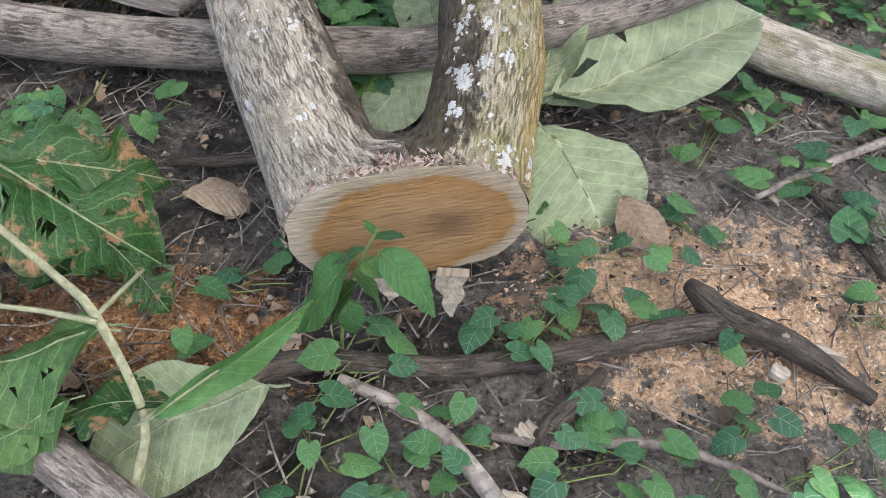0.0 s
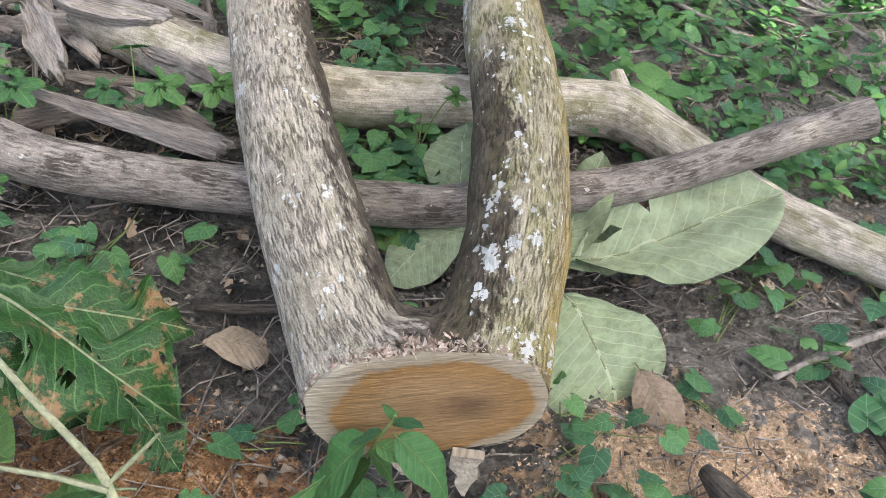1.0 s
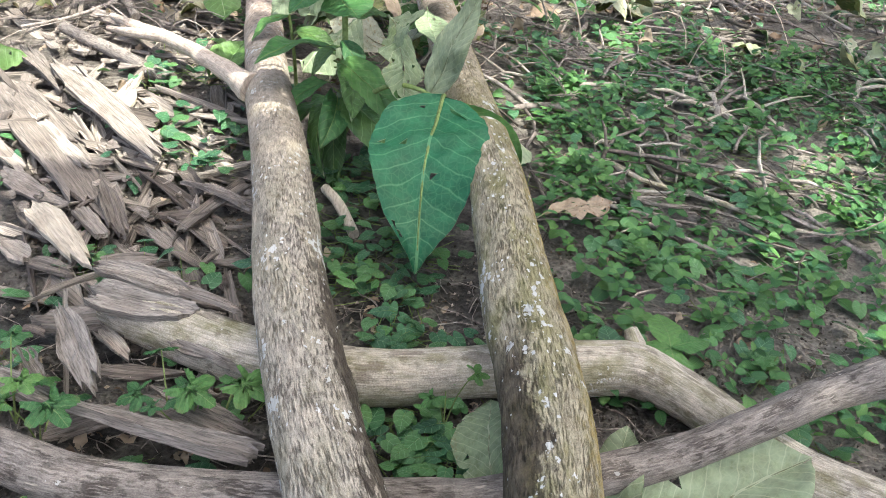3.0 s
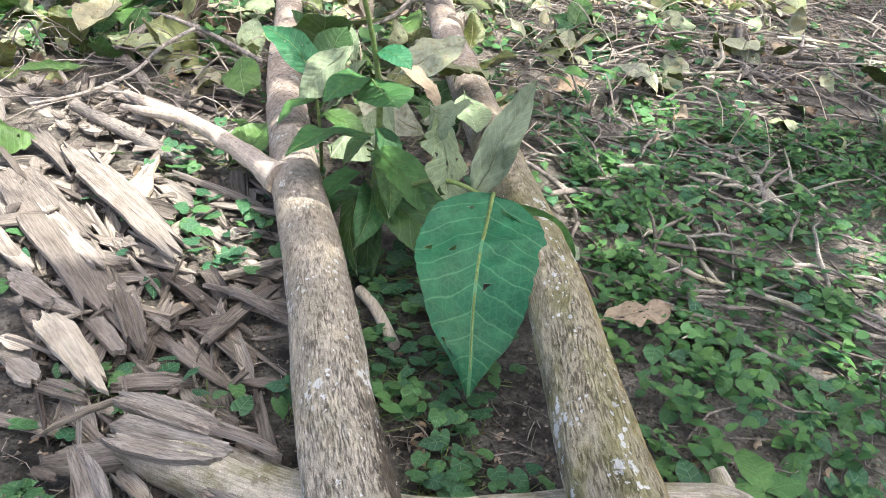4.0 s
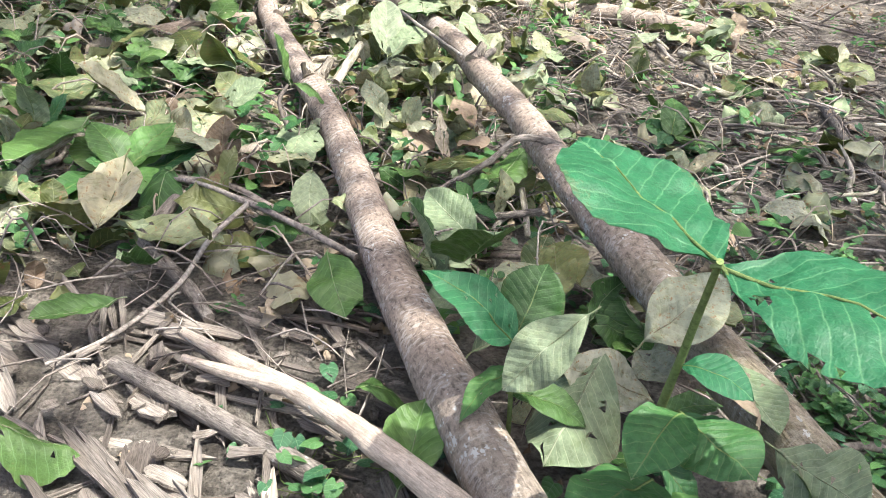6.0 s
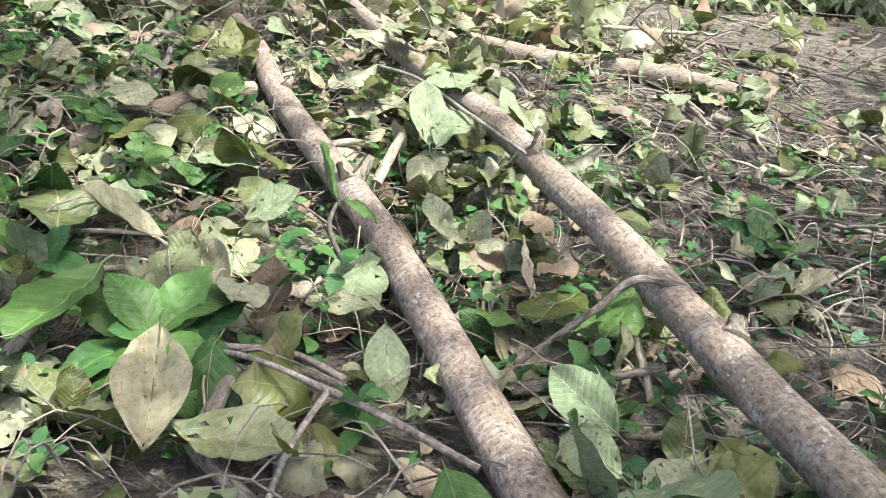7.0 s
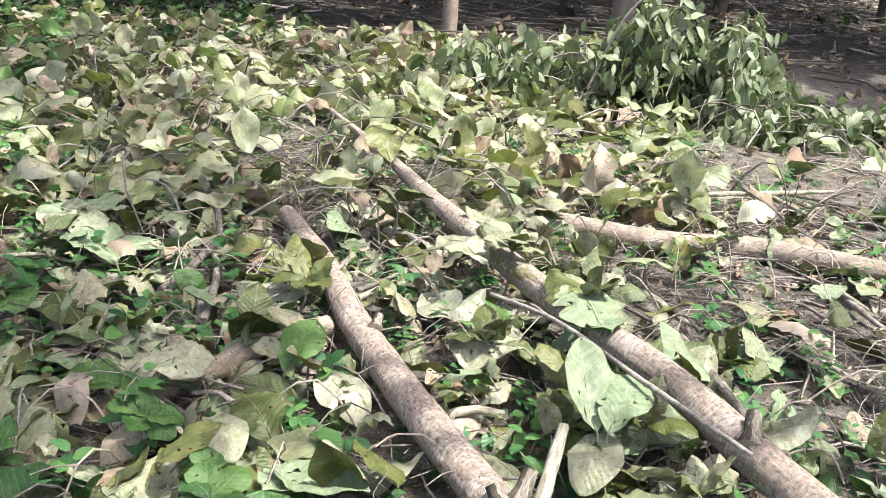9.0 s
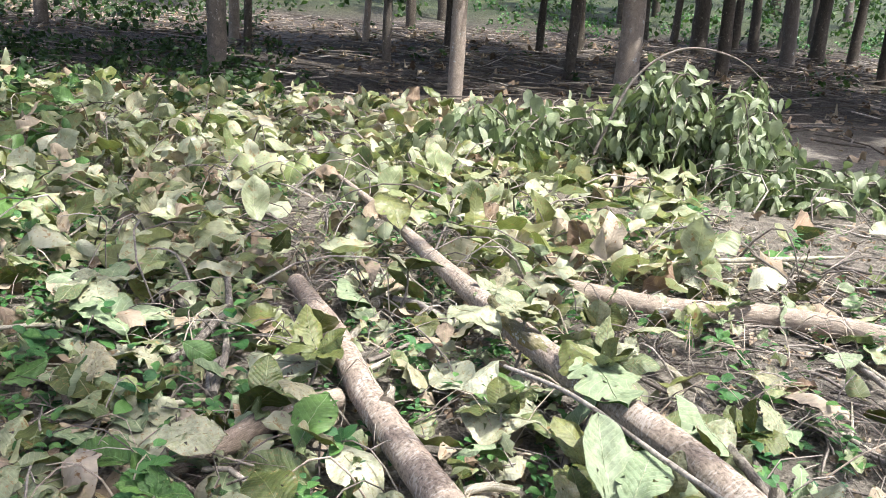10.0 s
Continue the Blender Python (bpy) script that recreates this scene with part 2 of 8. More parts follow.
def ground_material():
    m, nt, p = material("soil")
    o = coords(nt, "Object")
    big = noise_tex(nt, o, 1.1, 4)
    med = noise_tex(nt, o, 9, 6, 0.6)
    fine = noise_tex(nt, o, 70, 5, 0.65)
    mud = ramp(nt, med, [(0.36, (0.030, 0.027, 0.022)), (0.5, (0.108, 0.098, 0.083)), (0.64, (0.215, 0.196, 0.168))])
    dry = ramp(nt, med, [(0.3, (0.092, 0.08, 0.066)), (0.5, (0.222, 0.195, 0.161)), (0.7, (0.345, 0.309, 0.258))])
    sep = nt.nodes.new("ShaderNodeSeparateXYZ")
    nt.links.new(o, sep.inputs[0])
    f = nt.nodes.new("ShaderNodeMapRange")
    f.inputs[1].default_value, f.inputs[2].default_value = 2.2, 4.6
    nt.links.new(calc(nt, "ADD", sep.outputs[1], calc(nt, "MULTIPLY", calc(nt, "SUBTRACT", big, 0.5), 2.5)), f.inputs[0])
    # mud painted lighter to the right, standing in for stronger skylight there
    lit_right = ramp(nt, calc(nt, "ADD", sep.outputs[0], calc(nt, "MULTIPLY", calc(nt, "SUBTRACT", big, 0.5), 1.2)), [(0.30, 0.0), (0.75, 0.85)])
    lit_mud = ramp(nt, med, [(0.3, (0.115, 0.102, 0.086)), (0.5, (0.265, 0.238, 0.204)), (0.7, (0.38, 0.346, 0.30))])
    col = mix(nt, f.outputs[0], mix(nt, lit_right, mud, lit_mud), dry)
    # sawdust trodden into the mud
    dust = None
    for cx, cy, rx, ry in ((0.80, 1.06, 0.34, 0.19), (-0.12, 0.90, 0.24, 0.12)):
        ex = calc(nt, "POWER", calc(nt, "DIVIDE", calc(nt, "SUBTRACT", sep.outputs[0], cx), rx), 2.0)
        ey = calc(nt, "POWER", calc(nt, "DIVIDE", calc(nt, "SUBTRACT", sep.outputs[1], cy), ry), 2.0)
        e = calc(nt, "SQRT", calc(nt, "ADD", ex, ey))
        dust = e if dust is None else calc(nt, "MINIMUM", dust, e)
    dn = noise_tex(nt, o, 24, 8, 0.72)
    dust = calc(nt, "ADD", dust, calc(nt, "MULTIPLY", calc(nt, "SUBTRACT", dn, 0.5), 3.4))
    damp = ramp(nt, calc(nt, "ADD", sep.outputs[0], calc(nt, "MULTIPLY", calc(nt, "SUBTRACT", med, 0.5), 0.5)), [(0.25, (0.52, 0.40, 0.30)), (0.5, (1, 1, 1))])
    dusty = ramp(nt, noise_tex(nt, o, 260, 3, 0.7), [(0.3, (0.42, 0.26, 0.15)), (0.5, (0.70, 0.49, 0.31)), (0.7, (0.80, 0.65, 0.48))])
    col = mix(nt, ramp(nt, dust, [(0.75, 1.0), (1.05, 0.7), (1.45, 0.0)]), col, mix(nt, 1.0, dusty, damp, "MULTIPLY"))
    # the litter of the plantation floor, its colour darkened for the shade of the trees
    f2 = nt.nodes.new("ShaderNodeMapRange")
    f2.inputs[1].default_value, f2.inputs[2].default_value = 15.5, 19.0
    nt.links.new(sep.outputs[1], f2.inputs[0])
    dim_litter = ramp(nt, noise_tex(nt, coords(nt, "Object", (1, 0.6, 1)), 5, 8, 0.75), [(0.38, (0.018, 0.014, 0.011)), (0.5, (0.055, 0.044, 0.035)), (0.62, (0.145, 0.12, 0.095))])
    col = mix(nt, f2.outputs[0], col, dim_litter)
    col = mix(nt, 0.5, col, mix(nt, 1.0, col, ramp(nt, fine, [(0.34, 0.08), (0.5, 0.95), (0.68, 1.8)]), "MULTIPLY"))
    # far off the floor is grassy
    f3 = nt.nodes.new("ShaderNodeMapRange")
    f3.inputs[1].default_value, f3.inputs[2].default_value = 52.0, 62.0
    nt.links.new(sep.outputs[1], f3.inputs[0])
    col = mix(nt, f3.outputs[0], col, ramp(nt, big, [(0.35, (0.02, 0.032, 0.013)), (0.65, (0.06, 0.072, 0.03))]))
    nt.links.new(col, p.inputs["Base Color"])
    nt.links.new(ramp(nt, med, [(0.3, 0.55), (0.7, 0.9)]), p.inputs["Roughness"])
    p.inputs["Specular IOR Level"].default_value = 0.25
    clod = noise_tex(nt, o, 28, 4, 0.6)
    bump(nt, p, calc(nt, "ADD", calc(nt, "ADD", med, clod), calc(nt, "MULTIPLY", fine, 0.8)), 1.0, 0.045)
    return m


def cut_material():
    """A fresh saw cut: local x across, local y up the face; centre at the origin."""
    m, nt, p = material("saw_cut")
    o = coords(nt, "Object")
    heart = coords(nt, "Object", (1 / 0.122, 1 / 0.077, 1))
    heart.node.inputs["Location"].default_value = (-0.08, 0.0, 0)
    ln = nt.nodes.new("ShaderNodeVectorMath")
    ln.operation = "LENGTH"
    nt.links.new(heart, ln.inputs[0])
    r = calc(nt, "ADD", ln.outputs["Value"], calc(nt, "MULTIPLY", noise_tex(nt, o, 18, 3), 0.5))
    wood = ramp(nt, calc(nt, "MULTIPLY", r, 0.6), [(0.2, (0.25, 0.15, 0.065)), (0.5, (0.285, 0.175, 0.075)), (0.74, (0.235, 0.125, 0.036)), (0.78, (0.27, 0.215, 0.14)), (0.96, (0.37, 0.32, 0.235))])
    d = coords(nt, "Object", (1 / 0.05, 1 / 0.034, 1))
    kn = nt.nodes.new("ShaderNodeVectorMath")
    kn.operation = "DISTANCE"
    nt.links.new(d, kn.inputs[0])
    kn.inputs[1].default_value = (1.15, 0.0, 0)
    wood = mix(nt, ramp(nt, kn.outputs["Value"], [(0.2, 0.8), (1.3, 0.0)]), wood, (0.10, 0.05, 0.018))
    # saw marks across the face
    wob = calc(nt, "MULTIPLY", noise_tex(nt, o, 9, 2), 0.02)
    sep = nt.nodes.new("ShaderNodeSeparateXYZ")
    nt.links.new(o, sep.inputs[0])
    yy = calc(nt, "ADD", calc(nt, "ADD", sep.outputs[1], wob), calc(nt, "MULTIPLY", sep.outputs[0], -0.05))
    cmb = nt.nodes.new("ShaderNodeCombineXYZ")
    nt.links.new(calc(nt, "MULTIPLY", sep.outputs[0], 9.0), cmb.inputs[0])
    nt.links.new(calc(nt, "MULTIPLY", yy, 230.0), cmb.inputs[1])
    saw2 = noise_tex(nt, cmb.outputs[0], 1.0, 3, 0.6)
    streak = noise_tex(nt, coords(nt, "Object", (40, 420, 1)), 1.0, 3)
    wood = mix(nt, 0.5, wood, mix(nt, 1.0, wood, ramp(nt, calc(nt, "MULTIPLY", calc(nt, "ADD", saw2, streak), 0.5), [(0.36, 0.25), (0.5, 1.0), (0.64, 1.7)]), "MULTIPLY"))
    nt.links.new(wood, p.inputs["Base Color"])
    p.inputs["Roughness"].default_value = 0.7
    bump(nt, p, calc(nt, "ADD", saw2, streak), 0.9, 0.003)
    return m


def grain_material(name, stops, scale=160):
    m, nt, p = material(name)
    geo = nt.nodes.new("ShaderNodeNewGeometry")
    n = noise_tex(nt, coords(nt, "Object"), scale, 4, 0.7)
    base = ramp(nt, geo.outputs["Random Per Island"], [(i / max(1, len(stops) - 1), c) for i, c in enumerate(stops)])
    nt.links.new(mix(nt, 0.7, base, mix(nt, 1.0, base, ramp(nt, n, [(0.3, 0.5), (0.7, 1.4)]), "MULTIPLY")), p.inputs["Base Color"])
    p.inputs["Roughness"].default_value = 0.95
    p.inputs["Specular IOR Level"].default_value = 0.1
    bump(nt, p, n, 0.8, 0.004)
    return m


SOIL = ground_material()
CUT = cut_material()
BARK_A = bark_material("bark_grey", (0.40, 0.352, 0.28), (0.075, 0.06, 0.045), lichen=0.72, moss=0.2, far=(0.325, 0.258, 0.208), far_from=1.35, plates=0.6, stain=(0.125, 0.088, 1.25), blotch=0.3)
BARK_B = bark_material("bark_mossy", (0.37, 0.325, 0.225), (0.075, 0.06, 0.036), lichen=0.70, moss=0.6, far=(0.34, 0.272, 0.22), far_from=1.7, plates=0.65, stain=(0.41, 0.075, 0.85), edge=(0.12, 0.075, (0.36, 0.25, 0.045)), blotch=0.4, off=7.3)
BARK_LOG = bark_material("bark_weathered", (0.27, 0.238, 0.205), (0.045, 0.037, 0.03), lichen=0.25, lichen_col=(0.5, 0.48, 0.44), plates=0.35, blotch=0.9, streak=0.3)
BARK_PALE = bark_material("bare_pale_wood", (0.56, 0.505, 0.415), (0.09, 0.074, 0.055), lichen=0.25, moss=0.55, blotch=0.7, streak=0.6)
PEELED = bark_material("peeled_wood", (0.60, 0.505, 0.405), (0.19, 0.13, 0.095), lichen=0.3, blotch=0.35, streak=0.55)
BARK_DARK = bark_material("bark_dark_wet", (0.10, 0.085, 0.068), (0.022, 0.018, 0.014), lichen=0.35, lichen_col=(0.30, 0.30, 0.22), plates=0.4, blotch=0.6, streak=0.4)
BARK_TREE = bark_material("bark_standing", (0.17, 0.145, 0.12), (0.06, 0.05, 0.04), lichen=0.3, plates=0.5)
BARK_TAN = bark_material("bark_tan", (0.37, 0.305, 0.245), (0.14, 0.11, 0.085), lichen=0.45, plates=0.4)
TWIG = wood_material("twig_wood", [(0.15, 0.127, 0.108), (0.29, 0.252, 0.218), (0.42, 0.375, 0.325)], (25, 25, 25))
CHIP = wood_material("weathered_chip", [(0.11, 0.092, 0.078), (0.25, 0.217, 0.185), (0.36, 0.318, 0.268), (0.17, 0.147, 0.125), (0.30, 0.262, 0.223)], (140, 5, 140), vary=0.6)
CHIP_PALE = wood_material("pale_chip", [(0.40, 0.345, 0.265), (0.48, 0.425, 0.34)], (60, 4, 60), vary=0.4)
ROTTEN = wood_material("rotten_wood", [(0.20, 0.178, 0.155), (0.31, 0.278, 0.24)], (90, 8, 90), vary=0.6)
SAWDUST = grain_material("sawdust", [(0.52, 0.33, 0.19), (0.72, 0.52, 0.34), (0.82, 0.68, 0.52)])
SAWDUST_DAMP = grain_material("damp_sawdust", [(0.30, 0.16, 0.07), (0.42, 0.24, 0.12), (0.52, 0.34, 0.2)])
SAWDUST_PALE = grain_material("torn_bark_crumb", [(0.16, 0.11, 0.08), (0.42, 0.32, 0.25), (0.60, 0.52, 0.45)])
LEAF_SAP = leaf_material("leaf_sapling_green", [(0.019, 0.115, 0.050), (0.025, 0.130, 0.052), (0.035, 0.138, 0.045)], rough=0.5, glow=0.06, vein=(0.22, 0.42, 0.2), vein_amount=0.35, shine=0.25, ribs=10)
LEAF_FRESH = leaf_material("leaf_fresh_green", [(0.042, 0.105, 0.028), (0.075, 0.155, 0.038), (0.115, 0.205, 0.052)], rough=0.38, glow=0.22, vein=(0.22, 0.38, 0.15), vein_amount=0.55, ribs=10)
LEAF_UNDER = leaf_material("leaf_pale_underside", [(0.225, 0.30, 0.165), (0.28, 0.345, 0.205), (0.33, 0.385, 0.25)], rough=0.7, glow=0.25, vein=(0.46, 0.50, 0.33), vein_amount=0.85, worn=0.5)
LEAF_HEART = leaf_material("heart_leaf_green", [(0.027, 0.098, 0.047), (0.046, 0.145, 0.057), (0.095, 0.22, 0.062), (0.032, 0.115, 0.052)], rough=0.32, glow=0.18, vein=(0.26, 0.42, 0.25), vein_amount=0.6, ribs=4)
LEAF_SMALL = leaf_material("small_leaf_green", [(0.034, 0.118, 0.042), (0.064, 0.18, 0.052), (0.125, 0.262, 0.07)], rough=0.42, glow=0.25, vein_amount=0.35, ribs=9)
LEAF_WILT = leaf_material("leaf_wilting", [(0.15, 0.20, 0.065), (0.36, 0.39, 0.235), (0.46, 0.46, 0.345), (0.24, 0.29, 0.12), (0.41, 0.43, 0.30), (0.46, 0.42, 0.29), (0.11, 0.165, 0.05), (0.43, 0.44, 0.33), (0.33, 0.37, 0.22)], rough=0.42, spots=0.22, spot_col=(0.30, 0.20, 0.10), glow=0.3, vein=(0.50, 0.50, 0.33), vein_amount=0.6, shine=0.6, worn=0.8)
LEAF_DRY = leaf_material("leaf_dry", [(0.33, 0.25, 0.175), (0.42, 0.35, 0.26), (0.23, 0.155, 0.105), (0.46, 0.40, 0.32)], rough=0.75, spots=0.15, glow=0.15, vein=(0.5, 0.42, 0.28), vein_amount=0.35)
LEAF_OLIVE = leaf_material("leaf_olive", [(0.062, 0.088, 0.022), (0.135, 0.16, 0.042), (0.23, 0.245, 0.085)], rough=0.42, spots=0.18, glow=0.3, vein=(0.3, 0.33, 0.15), shine=0.6, worn=0.8)
LEAF_TORN = leaf_material("leaf_torn_green", [(0.016, 0.062, 0.015), (0.028, 0.088, 0.02)], rough=0.34, spots=0.35, spot_scale=5, spot_col=(0.27, 0.15, 0.075), glow=0.2, vein=(0.25, 0.40, 0.16), vein_amount=0.5, ribs=10)
LEAF_HEAP = leaf_material("leaf_drooping", [(0.075, 0.115, 0.045), (0.21, 0.255, 0.135), (0.38, 0.41, 0.29), (0.12, 0.165, 0.07), (0.27, 0.31, 0.19)], rough=0.38, glow=0.25, vein=(0.33, 0.38, 0.2), vein_amount=0.3, ribs=7)
LEAF_TREE = leaf_material("leaf_canopy", [(0.018, 0.042, 0.013), (0.036, 0.076, 0.022), (0.07, 0.12, 0.034)], rough=0.5, glow=0.35, vein_amount=0.1)
LITTER = leaf_material("leaf_litter", [(0.11, 0.075, 0.05), (0.22, 0.155, 0.105), (0.36, 0.275, 0.195), (0.45, 0.37, 0.28)], rough=0.85, glow=0.08, vein=(0.3, 0.22, 0.14), vein_amount=0.2)
STEM_PALE = grain_material("pale_stem", [(0.26, 0.27, 0.16), (0.32, 0.32, 0.2)], 90)
STEM = grain_material("green_stem", [(0.16, 0.22, 0.08), (0.22, 0.28, 0.10)], 60)

# ---- builders ----
RNG = np.random.default_rng(7)


class Acc:
    """Vertices, faces, UVs and material slots that grow into one mesh."""

    def __init__(self):
        self.v, self.f, self.uv, self.mi, self.n = [], [], [], [], 0

    def add(self, verts, faces, uvs=None, slot=0):
        verts = np.asarray(verts, float)
        self.v.append(verts)
        uvs = np.zeros((len(verts), 2)) if uvs is None else np.asarray(uvs, float)
        self.uv.append(uvs)
        n = self.n
        self.f.extend([tuple(i + n for i in f) for f in faces])
        self.mi.extend([slot] * len(faces) if isinstance(slot, int) else slot)
        self.n += len(verts)
        return self

    def put(self, tpl, m, slot=None):
        """Append a template Acc under the 4 x 4 matrix m."""
        v = np.concatenate(tpl.v) if len(tpl.v) > 1 else tpl.v[0]
        a = np.array(m)
        self.add(v @ a[:3, :3].T + a[:3, 3], tpl.f, np.concatenate(tpl.uv), list(tpl.mi) if slot is None else slot)
        return self

    def mesh(self, name, mats, smooth=True):
        me = bpy.data.meshes.new(name)
        me.from_pydata(np.concatenate(self.v).tolist(), [], self.f)
        for m in mats:
            me.materials.append(m)
        uvl = me.uv_layers.new(name="UVMap")
        idx = np.empty(len(me.loops), dtype=np.int32)
        me.loops.foreach_get("vertex_index", idx)
        uvl.data.foreach_set("uv", np.concatenate(self.uv)[idx].astype(np.float32).ravel())
        me.polygons.foreach_set("material_index", np.array(self.mi, dtype=np.int32))
        me.polygons.foreach_set("use_smooth", np.full(len(me.polygons), smooth))
        me.update()
        return me


def thing(name, acc, mats, label="", category="", group="", kind="", m=None, smooth=True):
    ob = new(name, acc.mesh(name, mats, smooth) if isinstance(acc, Acc) else acc)
    if m is not None:
        ob.matrix_world = m
    return tagged(ob, label, category, group, kind)


def part(name, acc, mats, parent, label="", smooth=True, m=None):
    ob = new(name, acc.mesh(name, mats, smooth) if isinstance(acc, Acc) else acc)
    ob.parent = parent
    if m is not None:
        ob.matrix_basis = m
    if label:
        ob["label"] = label
    return ob


def empty(name, at, label, category, group=""):
    ob = new(name)
    ob.empty_display_size = 0.05
    ob.matrix_world = Matrix.Translation(at)
    return tagged(ob, label, category, group)


def spline(pts, radii, step):
    """A smooth line through pts (Catmull-Rom), with radii, at about even steps."""
    P = [np.array(p, float) for p in pts]
    R = list(radii) if hasattr(radii, "__len__") else [radii] * len(P)
    P = [2 * P[0] - P[1]] + P + [2 * P[-1] - P[-2]]
    R = [R[0]] + R + [R[-1]]
    out, rad = [], []
    for i in range(1, len(P) - 2):
        n = max(1, int(np.linalg.norm(P[i + 1] - P[i]) / step))
        for k in range(n):
            t = k / n
            a, b, c, d = P[i - 1], P[i], P[i + 1], P[i + 2]
            out.append(0.5 * (2 * b + (c - a) * t + (2 * a - 5 * b + 4 * c - d) * t * t + (3 * b - a - 3 * c + d) * t ** 3))
            rad.append(R[i] + (R[i + 1] - R[i]) * (t * t * (3 - 2 * t)))
    out.append(P[-2])
    rad.append(R[-2])
    return np.array(out), np.array(rad)


def frames_along(C):
    T = np.gradient(C, axis=0)
    T /= np.linalg.norm(T, axis=1)[:, None] + 1e-12
    N = np.zeros_like(C)
    ref = np.array([0, 0, 1.0]) if abs(T[0][2]) < 0.9 else np.array([1.0, 0, 0])
    for i, t in enumerate(T):
        ref = ref - t * (ref @ t)
        ref /= np.linalg.norm(ref) + 1e-12
        N[i] = ref
    return T, N, np.cross(T, N)


def tube(acc, pts, radii, seg=10, step=0.03, rough=0.08, scale=9.0, slot=0, cap=None, seed=0.0, flat=1.0):
    C, R = spline(pts, radii, step)
    T, N, B = frames_along(C)
    L = np.r_[0, np.cumsum(np.linalg.norm(np.diff(C, axis=0), axis=1))]
    verts, uvs = [], []
    for i in range(len(C)):
        for k in range(seg + 1):
            a = 2 * math.pi * k / seg
            d = N[i] * math.cos(a) * flat + B[i] * math.sin(a)
            kk = k % seg
            aa = 2 * math.pi * kk / seg
            q = Vector((math.cos(aa) * 0.9 + seed * 3.7, math.sin(aa) * 0.9 + seed, L[i] * scale))
            r = R[i] * (1 + rough * 2 * noise.noise(q) + rough * noise.noise(q * 2.7))
            verts.append(C[i] + d * r)
            uvs.append((k / seg * 2 * math.pi * R.mean(), L[i]))
    w = seg + 1
    faces = [(i * w + k, i * w + k + 1, (i + 1) * w + k + 1, (i + 1) * w + k) for i in range(len(C) - 1) for k in range(seg)]
    acc.add(verts, faces, uvs, slot)
    for e, s in ((0, -1), (len(C) - 1, 1)):
        ring = [np.array(verts[e * w + k]) for k in range(seg)]
        c = sum(ring) / seg + T[e] * s * R[e] * 0.1
        cf = [(k, (k + 1) % seg, seg) if s < 0 else ((k + 1) % seg, k, seg) for k in range(seg)]
        acc.add(ring + [c], cf, [(0.5 + 0.02 * k, 0) for k in range(seg + 1)], slot if cap is None else cap)
    return acc


OUTLINES = {
    "broad": lambda s: 0.30 * (math.sin(math.pi * s ** 1.15)) ** 0.75 * (1 + 0.25 * s) * (1 if s < 0.9 else (1 - s) / 0.1 * 0.75 + 0.25),
    "heart": lambda s: 0.43 * math.sin(math.pi * (0.30 + 0.70 * s)) ** 0.9 * (1.0 if s < 0.7 else 1 - 0.45 * (s - 0.7) / 0.3),
    "teak": lambda s: 0.285 * math.sin(math.pi * s ** 1.08) ** 0.82 * (1 + 0.12 * s),
    "lance": lambda s: 0.19 * math.sin(math.pi * s ** 0.85) ** 0.85,
    "oval": lambda s: 0.30 * math.sin(math.pi * s ** 0.95) ** 0.65,
    "ovate": lambda s: 0.245 * math.sin(math.pi * s ** 0.72) ** 0.8 * (1.0 if s < 0.8 else 0.55 + 0.45 * (1 - s) / 0.2),
}


